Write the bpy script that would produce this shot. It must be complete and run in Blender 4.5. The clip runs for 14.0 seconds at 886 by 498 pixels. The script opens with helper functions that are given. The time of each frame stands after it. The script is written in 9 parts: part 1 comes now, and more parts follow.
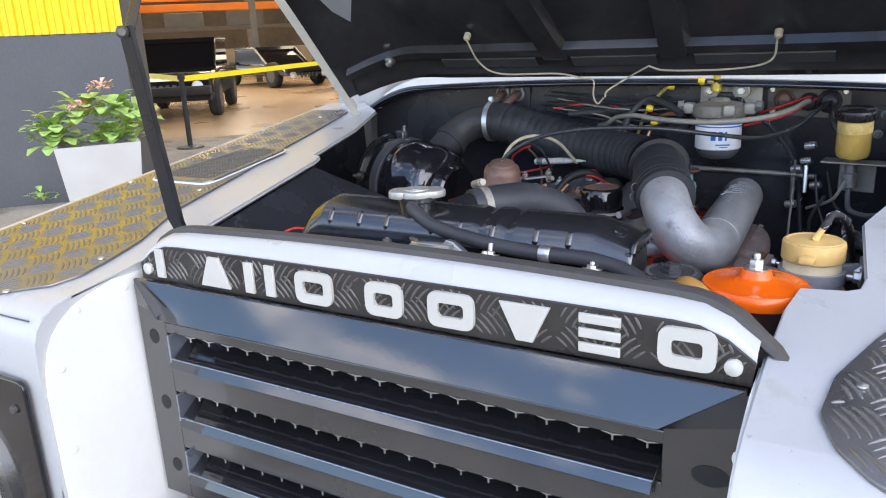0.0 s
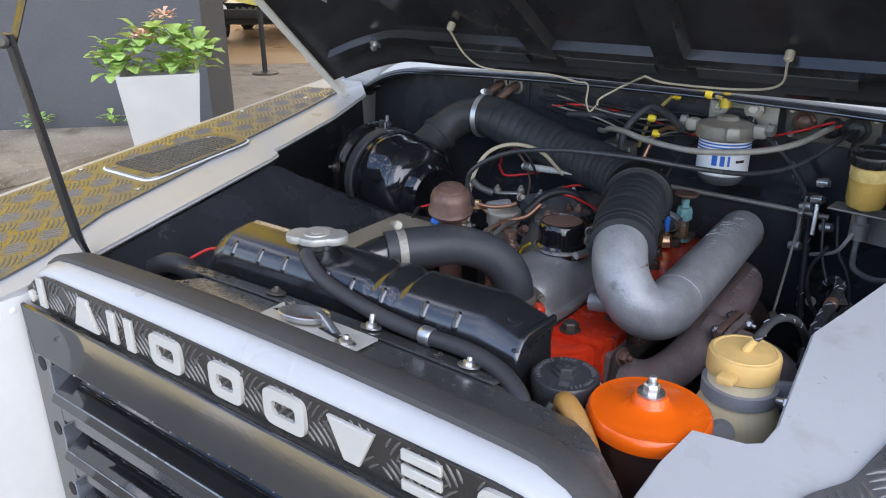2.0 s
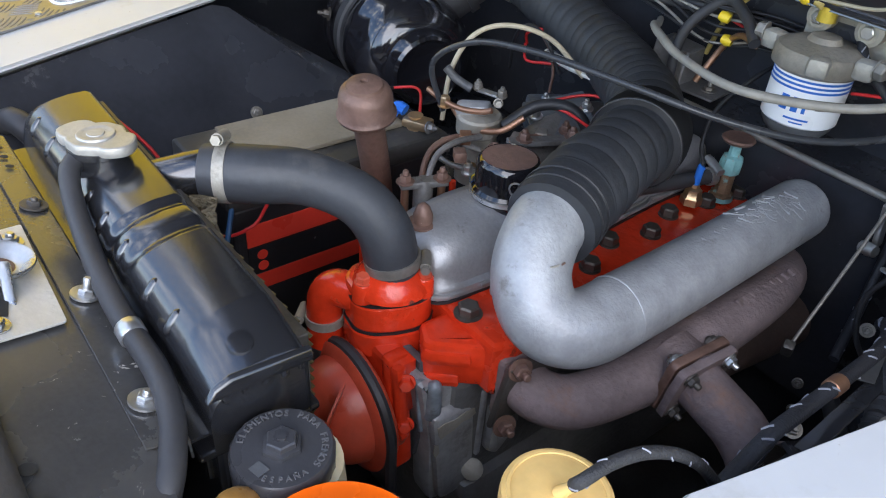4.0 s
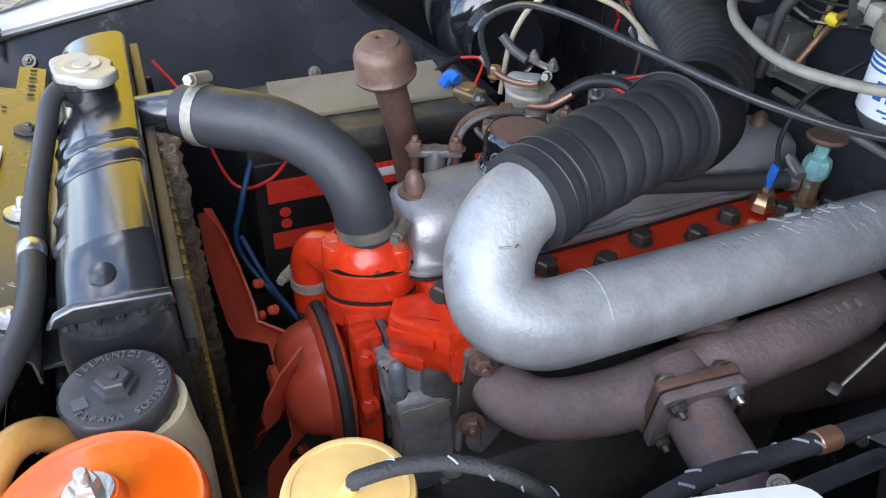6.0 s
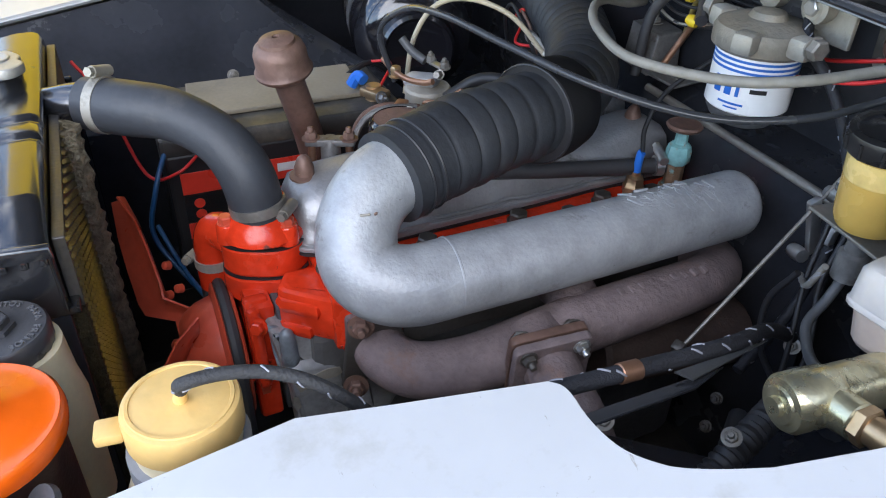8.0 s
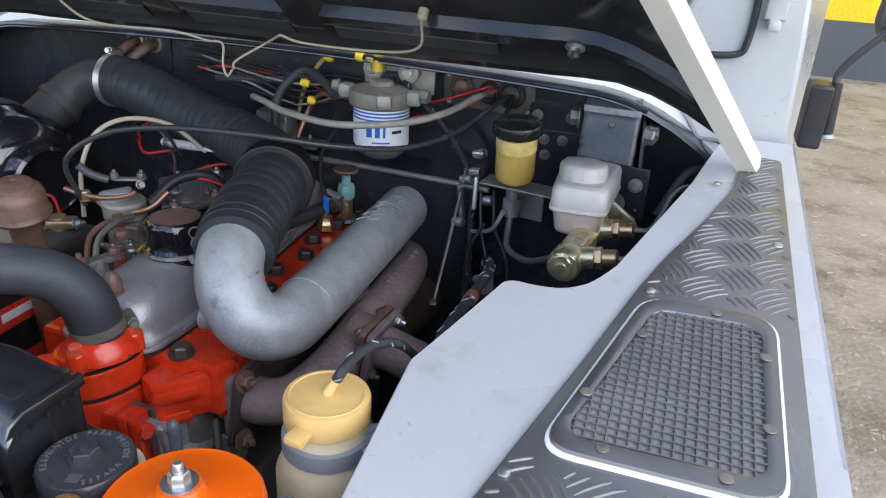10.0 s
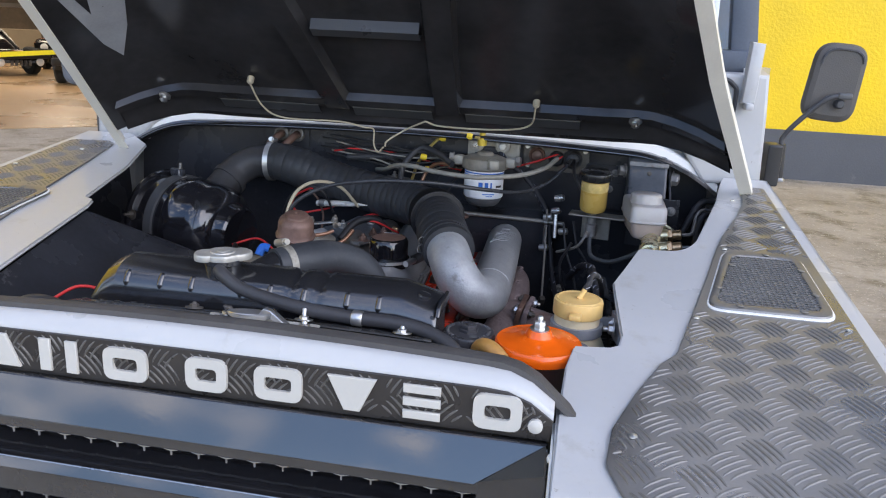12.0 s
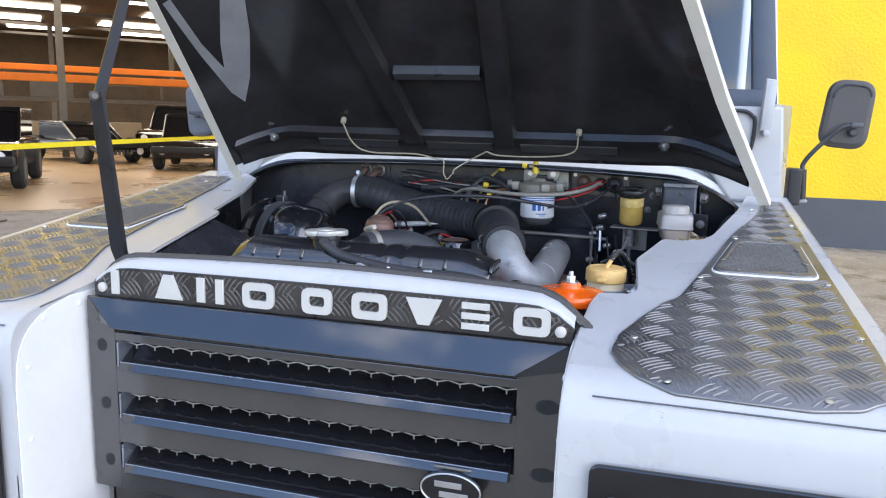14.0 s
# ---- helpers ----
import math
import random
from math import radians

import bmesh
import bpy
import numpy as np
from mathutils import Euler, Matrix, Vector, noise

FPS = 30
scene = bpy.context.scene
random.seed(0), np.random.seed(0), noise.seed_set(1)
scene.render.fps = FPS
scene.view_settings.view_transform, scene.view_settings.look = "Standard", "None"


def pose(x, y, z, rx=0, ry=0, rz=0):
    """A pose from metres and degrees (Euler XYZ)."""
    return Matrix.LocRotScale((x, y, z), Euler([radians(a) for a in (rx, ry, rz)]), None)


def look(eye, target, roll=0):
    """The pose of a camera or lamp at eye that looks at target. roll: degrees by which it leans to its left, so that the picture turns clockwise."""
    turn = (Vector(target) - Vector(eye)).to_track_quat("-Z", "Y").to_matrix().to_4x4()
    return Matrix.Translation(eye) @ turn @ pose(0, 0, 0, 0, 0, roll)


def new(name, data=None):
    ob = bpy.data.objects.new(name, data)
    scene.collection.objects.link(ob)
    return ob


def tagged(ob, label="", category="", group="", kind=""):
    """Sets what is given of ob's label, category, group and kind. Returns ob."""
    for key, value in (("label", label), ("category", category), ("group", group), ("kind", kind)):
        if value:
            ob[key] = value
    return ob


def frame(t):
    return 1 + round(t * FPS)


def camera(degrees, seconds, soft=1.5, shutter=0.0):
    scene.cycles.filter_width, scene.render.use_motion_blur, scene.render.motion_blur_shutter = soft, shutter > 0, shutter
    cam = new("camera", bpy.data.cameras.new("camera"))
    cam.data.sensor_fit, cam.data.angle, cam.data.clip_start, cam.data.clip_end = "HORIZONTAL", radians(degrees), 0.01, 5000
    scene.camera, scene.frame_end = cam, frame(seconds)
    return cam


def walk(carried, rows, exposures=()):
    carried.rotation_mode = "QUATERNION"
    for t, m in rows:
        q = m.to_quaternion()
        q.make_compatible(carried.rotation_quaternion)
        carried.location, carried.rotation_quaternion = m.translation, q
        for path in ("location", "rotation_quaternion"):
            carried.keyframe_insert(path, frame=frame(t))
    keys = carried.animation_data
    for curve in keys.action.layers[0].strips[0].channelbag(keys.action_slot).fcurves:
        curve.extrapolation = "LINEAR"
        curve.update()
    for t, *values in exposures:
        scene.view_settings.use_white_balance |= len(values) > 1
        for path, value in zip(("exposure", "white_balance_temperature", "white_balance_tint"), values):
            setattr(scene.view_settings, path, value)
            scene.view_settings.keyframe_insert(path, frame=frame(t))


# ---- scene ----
cam = camera(61.6, 14.0, 1.1)
PATH = [
    (0.0, 0.3790, -0.5392, 1.3257, 73.56, 2.41, 29.25),
    (0.5, 0.4346, -0.5281, 1.3488, 73.63, 2.15, 32.15),
    (1.0, 0.4713, -0.4926, 1.3710, 73.01, 2.00, 34.50),
    (1.5, 0.4772, -0.4297, 1.3889, 71.48, 1.33, 35.53),
    (2.0, 0.4668, -0.3282, 1.4159, 68.47, 0.21, 36.33),
    (2.5, 0.4633, -0.2404, 1.4254, 65.45, -1.23, 37.18),
    (3.0, 0.4764, -0.1307, 1.4263, 61.32, -3.07, 41.55),
    (5.3, 0.4872, 0.1935, 1.3881, 53.04, -1.39, 63.94),
    (5.5, 0.5012, 0.2044, 1.3825, 53.49, -1.13, 65.30),
    (6.0, 0.5388, 0.2185, 1.3786, 53.79, -1.19, 67.90),
    (6.5, 0.5703, 0.2293, 1.3776, 53.86, -1.66, 69.03),
    (7.0, 0.5961, 0.2440, 1.3809, 54.07, -1.94, 69.53),
    (7.5, 0.6162, 0.2607, 1.3834, 54.58, -1.97, 69.56),
    (8.0, 0.6337, 0.2650, 1.3822, 55.52, -1.69, 66.03),
    (8.5, 0.6214, 0.2233, 1.3807, 56.84, -1.96, 54.98),
    (9.0, 0.5714, 0.1268, 1.3811, 58.96, -1.73, 35.28),
    (9.2, 0.5610, 0.0874, 1.3869, 60.14, -2.75, 29.77),
    (11.3, 0.4355, -0.4414, 1.4147, 71.28, -2.65, 13.21),
    (11.5, 0.4055, -0.4815, 1.4107, 72.45, -2.76, 12.51),
    (12.0, 0.3234, -0.5924, 1.4012, 74.03, -2.65, 10.36),
    (12.5, 0.2758, -0.6670, 1.3732, 74.60, -2.40, 9.75),
    (13.0, 0.2728, -0.7331, 1.3337, 77.40, -1.94, 11.57),
    (13.5, 0.3169, -0.7860, 1.3137, 78.89, -1.67, 13.53),
    (14.0, 0.4021, -0.8407, 1.3158, 80.25, -1.42, 15.81),
]
walk(cam, [(t, pose(x, y, z, rx, ry, rz)) for t, x, y, z, rx, ry, rz in PATH],
     [(0.0, 0.60, 6700, 16), (0.6, 0.55, 6600, 15), (1.2, 0.38, 6650, 16), (3.0, 0.48, 6650, 14), (5.3, 1.25, 6700, 12), (8.2, 0.97, 6600, 12), (9.2, 0.78, 6850, 13), (11.3, 0.30, 6600, 16), (12.2, 0.33, 6650, 17), (13.2, 0.46, 6420, 16), (14.0, 0.48, 6350, 16)])

# ---- world, sun, exposure ----
world = bpy.data.worlds.new("sky")
scene.world = world
world.use_nodes = True
wn = world.node_tree
bg = wn.nodes["Background"]
sky = wn.nodes.new("ShaderNodeTexSky")
sky.sky_type, sky.sun_disc = "NISHITA", False
sky.sun_elevation, sky.sun_rotation = radians(32), radians(150)
sky.air_density, sky.dust_density, sky.ozone_density = 1.0, 0.1, 3.0
cl_noise = wn.nodes.new("ShaderNodeTexNoise")
cl_noise.inputs["Scale"].default_value, cl_noise.inputs["Detail"].default_value = 5.5, 8
cl_coord = wn.nodes.new("ShaderNodeTexCoord")
cl_map = wn.nodes.new("ShaderNodeMapping")
cl_map.inputs["Scale"].default_value = (1, 1, 2.6)
cl_map.inputs["Location"].default_value = (5.1, 0.3, 2.2)
cl_ramp = wn.nodes.new("ShaderNodeValToRGB")
cl_ramp.color_ramp.elements[0].position, cl_ramp.color_ramp.elements[1].position = 0.53, 0.64
cl_mix = wn.nodes.new("ShaderNodeMixRGB")
cl_mix.inputs["Color2"].default_value = (8.0, 8.3, 8.8, 1)
wn.links.new(cl_coord.outputs["Generated"], cl_map.inputs["Vector"])
wn.links.new(cl_map.outputs["Vector"], cl_noise.inputs["Vector"])
wn.links.new(cl_noise.outputs["Fac"], cl_ramp.inputs["Fac"])
wn.links.new(cl_ramp.outputs["Color"], cl_mix.inputs["Fac"])
wn.links.new(sky.outputs["Color"], cl_mix.inputs["Color1"])
wn.links.new(cl_mix.outputs["Color"], bg.inputs["Color"])
bg.inputs["Strength"].default_value = 0.275
sun = new("sun", bpy.data.lights.new("sun", "SUN"))
sun.data.energy, sun.data.angle, sun.data.color = 1.75, radians(60), (1.0, 0.97, 0.93)
sun.matrix_world = look((7.2, -4.6, 6.2), (0, 0.3, 1.0))

# ---- tools ----
BASE = {}


def V(*a):
    return Vector(a[0] if len(a) == 1 else a)


def thing(name, base, label, category, group="", kind=""):
    """An Empty at the thing's base; its parts are built in world coordinates."""
    ob = new(name)
    ob.empty_display_size = 0.02
    ob.location = base
    BASE[ob.name] = V(base)
    return tagged(ob, label, category, group, kind)


def soft_edges(bm, limit=38):
    for f in bm.faces:
        f.smooth = True
    for e in bm.edges:
        if len(e.link_faces) != 2 or e.calc_face_angle(0) > radians(limit):
            e.smooth = False
        elif e.calc_face_angle(0) > radians(6):
            a, b = (f.calc_area() for f in e.link_faces)
            if max(a, b) > 9 * min(a, b):
                e.smooth = False


def part(name, bm, material, parent=None, label="", limit=38):
    """Links a bmesh as one mesh object under a thing or a part."""
    bmesh.ops.recalc_face_normals(bm, faces=bm.faces)
    soft_edges(bm, limit)
    me = bpy.data.meshes.new(name)
    bm.to_mesh(me)
    bm.free()
    me.materials.append(material)
    ob = new(name, me)
    if parent is not None:
        ob.parent = parent
        ob.matrix_parent_inverse = Matrix.Translation(-BASE.get(parent.name, V(0, 0, 0)))
    if label:
        ob["label"] = label
    return ob


def link_mesh(name, me, parent, m=None):
    """One more object on a shared mesh, at the pose m."""
    ob = new(name, me)
    ob.parent = parent
    ob.matrix_parent_inverse = Matrix.Translation(-BASE.get(parent.name, V(0, 0, 0)))
    if m is not None:
        ob.matrix_basis = m
    return ob


def frame_of(axis):
    a = V(axis).normalized()
    h = V(0, 0, 1) if abs(a.z) < 0.9 else V(1, 0, 0)
    u = h.cross(a).normalized()
    return u, a.cross(u), a


def lathe(profile, base, axis=(0, 0, 1), seg=32, bm=None):
    """Turns (radius, height) pairs round an axis."""
    bm = bm or bmesh.new()
    u, w, a = frame_of(axis)
    base = V(base)
    rings = []
    for r, h in profile:
        if r < 1e-6:
            rings.append([bm.verts.new(base + a * h)])
        else:
            rings.append([bm.verts.new(base + a * h + (u * math.cos(k * math.tau / seg) + w * math.sin(k * math.tau / seg)) * r) for k in range(seg)])
    for p, q in zip(rings, rings[1:]):
        for k in range(seg):
            j = (k + 1) % seg
            if len(p) == 1 and len(q) == 1:
                continue
            if len(p) == 1:
                bm.faces.new((p[0], q[j], q[k]))
            elif len(q) == 1:
                bm.faces.new((p[k], p[j], q[0]))
            else:
                bm.faces.new((p[k], p[j], q[j], q[k]))
    for ring, flip in ((rings[0], True), (rings[-1], False)):
        if len(ring) > 2:
            bm.faces.new(ring[::-1] if flip else ring)
    return bm


def spline(pts, per=8):
    pts = [V(p) for p in pts]
    if len(pts) == 2:
        return [pts[0].lerp(pts[1], i / per) for i in range(per + 1)]
    out = []
    ext = [pts[0] * 2 - pts[1]] + pts + [pts[-1] * 2 - pts[-2]]
    for i in range(1, len(ext) - 2):
        a, b, c, d = ext[i - 1:i + 3]
        for k in range(per):
            s = k / per
            out.append(0.5 * ((2 * b) + (c - a) * s + (2 * a - 5 * b + 4 * c - d) * s * s + (3 * b - a - 3 * c + d) * s ** 3))
    out.append(pts[-1])
    return out


def tube(pts, r, seg=12, per=8, bm=None, caps=True):
    """A round tube through points; r is a number or a function of the way along (0 to 1, metres)."""
    bm = bm or bmesh.new()
    path = spline(pts, per)
    way = [0.0]
    for p, q in zip(path, path[1:]):
        way.append(way[-1] + (q - p).length)
    t0 = (path[1] - path[0]).normalized()
    u, w, _ = frame_of(t0)
    rings = []
    for i, p in enumerate(path):
        t = (path[min(i + 1, len(path) - 1)] - path[max(i - 1, 0)]).normalized()
        u = (u - t * u.dot(t)).normalized()
        w = t.cross(u)
        rr = r(way[i] / way[-1], way[i]) if callable(r) else r
        rings.append([bm.verts.new(p + (u * math.cos(k * math.tau / seg) + w * math.sin(k * math.tau / seg)) * rr) for k in range(seg)])
    for p, q in zip(rings, rings[1:]):
        for k in range(seg):
            j = (k + 1) % seg
            bm.faces.new((p[k], p[j], q[j], q[k]))
    if caps:
        bm.faces.new(rings[0][::-1])
        bm.faces.new(rings[-1])
    return bm


def flecks(pts, r, count, seed):
    """Short pale dashes wound slantwise round a braided sleeve, as one mesh."""
    bm, rnd = bmesh.new(), random.Random(seed)
    path = spline(pts, 12)
    for k in range(count):
        i = int((k + 0.25 + 0.4 * rnd.random()) / count * (len(path) - 3)) + 1
        u, w, t = frame_of(path[i + 1] - path[i])
        a = rnd.uniform(0, math.tau)
        dash = [path[i] + t * (0.0011 * j * r / 0.004) + (u * math.cos(a + 0.22 * j) + w * math.sin(a + 0.22 * j)) * r for j in range(5)]
        tube(dash, r * 0.14, 6, 1, bm)
    return bm


def box(c, size, rot=(0, 0, 0), bev=0.002, bm=None, seg=2):
    """A box with rounded edges."""
    own = bmesh.new()
    bmesh.ops.create_cube(own, size=1)
    bmesh.ops.scale(own, vec=size, verts=own.verts)
    if bev:
        bmesh.ops.bevel(own, geom=own.edges[:], offset=min(bev, 0.45 * min(size)), segments=seg, affect="EDGES", profile=0.5)
    bmesh.ops.transform(own, matrix=pose(*c, *rot), verts=own.verts)
    if bm is None:
        return own
    return join(bm, own)


def join(bm, other):
    """Adds the other bmesh to bm and frees it."""
    me = bpy.data.meshes.new("joined")
    other.to_mesh(me)
    other.free()
    bm.from_mesh(me)
    bpy.data.meshes.remove(me)
    return bm


def prism(points, depth, bm=None, bev=0.0):
    """A flat outline of 3D points pushed along the vector depth."""
    own = bmesh.new()
    d = V(depth)
    a = [own.verts.new(V(p)) for p in points]
    b = [own.verts.new(V(p) + d) for p in points]
    own.faces.new(a)
    own.faces.new(b[::-1])
    n = len(a)
    sides = [own.faces.new((a[i], b[i], b[(i + 1) % n], a[(i + 1) % n])) for i in range(n)]
    bmesh.ops.recalc_face_normals(own, faces=own.faces)
    if bev:
        rim = [e for e in own.edges if not (e.link_faces[0] in sides and e.link_faces[1] in sides)]
        bmesh.ops.bevel(own, geom=rim, offset=bev, segments=2, affect="EDGES", profile=0.5)
    return own if bm is None else join(bm, own)


def rounded(corners, r, n=5):
    """Rounds the corners of a 2D outline."""
    out = []
    k = len(corners)
    for i in range(k):
        p, c, q = (Vector(corners[j % k][:2]) for j in (i - 1, i, i + 1))
        rr = corners[i][2] if len(corners[i]) > 2 else r
        a, b = (p - c), (q - c)
        ra = min(rr, a.length * 0.49, b.length * 0.49)
        s, e = c + a.normalized() * ra, c + b.normalized() * ra
        for j in range(n + 1):
            t = j / n
            out.append(tuple((1 - t) ** 2 * s + 2 * t * (1 - t) * c + t * t * e))
    return out


def hex_bolt(p, axis=(0, 0, 1), r=0.007, h=0.006, bm=None, washer=1.5, stud=0.0):
    """Washer, hexagon head and a stud end."""
    bm = bm or bmesh.new()
    a = V(axis).normalized()
    p = V(p)
    if washer:
        lathe([(r * washer, 0), (r * washer, 0.0015), (r * 0.9, 0.0017)], p, a, 20, bm)
    lathe([(r, 0.001), (r, h * 0.85), (r * 0.82, h)], p, a, 6, bm)
    if stud:
        lathe([(r * 0.5, h * 0.9), (r * 0.5, h + stud - 0.001), (r * 0.38, h + stud)], p, a, 10, bm)
    return bm


def clamp_band(p, axis, r, w=0.010, bm=None, worm=None):
    """A hose clamp with its worm screw."""
    bm = bm or bmesh.new()
    a = V(axis).normalized()
    lathe([(r, -w / 2), (r + 0.0015, -w / 2), (r + 0.0015, w / 2), (r, w / 2)], p, a, 28, bm)
    if worm is not None:
        wv = V(worm).normalized()
        side = a.cross(wv).normalized()
        q = V(p) + wv * (r + 0.005)
        lathe([(0.005, -0.011), (0.005, 0.011)], q, side, 10, bm)
        lathe([(0.0042, 0.011), (0.0042, 0.016)], q, side, 6, bm)
    return bm


# ---- materials ----
def mat(name, col, rough=0.5, metal=0.0, var=0.2, scale=18, bump=0.15, bscale=260, col2=None, cover=0.62, edge=0.05, scale2=30, rough2=None, coat=0.0, trans=0.0, ior=1.45, sub=0.0, depth=0.002, rvar=0.12, speck=None, crackle=None):
    """Base colour varied at two scales, fine relief, and patches of a second colour (wear, dirt, rust)."""
    m = bpy.data.materials.new(name)
    m.use_nodes = True
    n, l = m.node_tree.nodes, m.node_tree.links
    b = n["Principled BSDF"]
    co = n.new("ShaderNodeTexCoord")
    big = n.new("ShaderNodeTexNoise")
    big.inputs["Scale"].default_value, big.inputs["Detail"].default_value = scale, 6
    fine = n.new("ShaderNodeTexNoise")
    fine.inputs["Scale"].default_value, fine.inputs["Detail"].default_value = bscale, 4
    for t in (big, fine):
        l.new(co.outputs["Object"], t.inputs["Vector"])
    both = n.new("ShaderNodeMath")
    both.operation = "MULTIPLY_ADD"
    both.inputs[1].default_value = 0.35
    l.new(fine.outputs["Fac"], both.inputs[0])
    l.new(big.outputs["Fac"], both.inputs[2])
    ramp = n.new("ShaderNodeValToRGB")
    e = ramp.color_ramp.elements
    e[0].position, e[1].position = 0.42, 0.92
    e[0].color = (*[c * (1 - var) for c in col], 1)
    e[1].color = (*[min(1, c * (1 + var)) for c in col], 1)
    l.new(both.outputs[0], ramp.inputs["Fac"])
    colour = ramp.outputs["Color"]
    rr = n.new("ShaderNodeMapRange")
    rr.inputs["From Min"].default_value, rr.inputs["From Max"].default_value = 0.3, 0.7
    rr.inputs["To Min"].default_value, rr.inputs["To Max"].default_value = max(0.02, rough - rvar), min(1, rough + rvar)
    l.new(big.outputs["Fac"], rr.inputs["Value"])
    rough_out = rr.outputs["Result"]
    if col2 is not None:
        wear = n.new("ShaderNodeTexNoise")
        wear.inputs["Scale"].default_value, wear.inputs["Detail"].default_value = scale2, 9
        wear.inputs["Roughness"].default_value = 0.68
        l.new(co.outputs["Object"], wear.inputs["Vector"])
        wr = n.new("ShaderNodeValToRGB")
        wr.color_ramp.elements[0].position, wr.color_ramp.elements[1].position = cover, cover + edge
        l.new(wear.outputs["Fac"], wr.inputs["Fac"])
        mix = n.new("ShaderNodeMixRGB")
        l.new(wr.outputs["Color"], mix.inputs["Fac"])
        l.new(colour, mix.inputs["Color1"])
        mix.inputs["Color2"].default_value = (*col2, 1)
        colour = mix.outputs["Color"]
        if rough2 is not None:
            rm = n.new("ShaderNodeMixRGB")
            l.new(wr.outputs["Color"], rm.inputs["Fac"])
            l.new(rough_out, rm.inputs["Color1"])
            rm.inputs["Color2"].default_value = (rough2, rough2, rough2, 1)
            rough_out = rm.outputs["Color"]
    if speck is not None:
        sp = n.new("ShaderNodeTexNoise")
        sp.inputs["Scale"].default_value, sp.inputs["Detail"].default_value = speck[2], 5
        sp.inputs["Roughness"].default_value, sp.inputs["Distortion"].default_value = 0.75, 1.2
        l.new(co.outputs["Object"], sp.inputs["Vector"])
        sr = n.new("ShaderNodeValToRGB")
        sr.color_ramp.elements[0].position, sr.color_ramp.elements[1].position = speck[1], speck[1] + 0.03
        l.new(sp.outputs["Fac"], sr.inputs["Fac"])
        sm = n.new("ShaderNodeMixRGB")
        l.new(sr.outputs["Color"], sm.inputs["Fac"])
        l.new(colour, sm.inputs["Color1"])
        sm.inputs["Color2"].default_value = (*speck[0], 1)
        colour = sm.outputs["Color"]
    l.new(colour, b.inputs["Base Color"])
    l.new(rough_out, b.inputs["Roughness"])
    b.inputs["Metallic"].default_value = metal
    b.inputs["Coat Weight"].default_value = coat
    b.inputs["Coat Roughness"].default_value = 0.06
    b.inputs["Transmission Weight"].default_value = trans
    b.inputs["IOR"].default_value = ior
    b.inputs["Subsurface Weight"].default_value = sub
    b.inputs["Subsurface Radius"].default_value = (0.02, 0.015, 0.01)
    if bump:
        bp = n.new("ShaderNodeBump")
        bp.inputs["Strength"].default_value, bp.inputs["Distance"].default_value = bump, depth
        l.new(fine.outputs["Fac"], bp.inputs["Height"])
        out = bp.outputs["Normal"]
        if crackle is not None:
            vo = n.new("ShaderNodeTexVoronoi")
            vo.feature = "DISTANCE_TO_EDGE"
            vo.inputs["Scale"].default_value = crackle[0]
            warp = n.new("ShaderNodeVectorMath")
            warp.operation = "MULTIPLY_ADD"
            l.new(big.outputs["Color"], warp.inputs[0])
            warp.inputs[1].default_value = (0.03, 0.03, 0.03)
            l.new(co.outputs["Object"], warp.inputs[2])
            l.new(warp.outputs["Vector"], vo.inputs["Vector"])
            bc = n.new("ShaderNodeBump")
            bc.inputs["Strength"].default_value, bc.inputs["Distance"].default_value = crackle[1], 0.002
            l.new(vo.outputs["Distance"], bc.inputs["Height"])
            l.new(out, bc.inputs["Normal"])
            out = bc.outputs["Normal"]
        l.new(out, b.inputs["Normal"])
    return m


white_paint = mat("white_paint", (0.470, 0.473, 0.473), 0.34, var=0.04, scale=6, bump=0.03, bscale=90, col2=(0.395, 0.385, 0.362), cover=0.58, edge=0.16, scale2=18, coat=0.25, speck=((0.33, 0.315, 0.29), 0.66, 70))
white_lighter = mat("lighter_white_paint", (0.76, 0.76, 0.74), 0.45, var=0.05, scale=7, bump=0.04, bscale=80, col2=(0.5, 0.48, 0.45), cover=0.67, edge=0.1, scale2=14)
# White outer paint of the bonnet edge, its shade tinted in as cream.
white_in_shade = mat("white_in_shade", (0.72, 0.69, 0.61), 0.5, var=0.06, bump=0.05)
bay_black = mat("black_gloss_paint", (0.029, 0.031, 0.037), 0.21, var=0.3, scale=9, bump=0.05, bscale=120, col2=(0.075, 0.077, 0.082), cover=0.61, edge=0.16, scale2=14, rough2=0.55, speck=((0.17, 0.165, 0.16), 0.705, 60))
satin_black = mat("black_satin_paint", (0.016, 0.0165, 0.019), 0.20, var=0.15, ior=1.9, scale=12, bump=0.03, bscale=300, rvar=0.05, col2=(0.07, 0.068, 0.065), cover=0.66, edge=0.15, scale2=26, rough2=0.5, speck=((0.14, 0.135, 0.13), 0.73, 90))
gloss_black = mat("black_mirror_plastic", (0.008, 0.008, 0.010), 0.06, var=0.2, bump=0.01, rvar=0.03, coat=0.6)
bonnet_black = mat("black_bonnet_paint", (0.034, 0.033, 0.035), 0.15, var=0.3, scale=8, bump=0.03, bscale=60, rvar=0.06, col2=(0.05, 0.05, 0.06), cover=0.74, edge=0.1, scale2=18, rough2=0.4)
enamel_black = mat("polished_black_enamel", (0.012, 0.012, 0.014), 0.06, var=0.2, bump=0.01, rvar=0.03, coat=0.5, ior=1.8)
grille_black = mat("dark_grey_grille_enamel", (0.045, 0.043, 0.042), 0.16, var=0.1, bump=0.02, rvar=0.05, ior=1.8, coat=0.3)
frame_black = mat("dark_grey_powder_coat", (0.055, 0.057, 0.062), 0.38, var=0.1, bump=0.08, bscale=500)
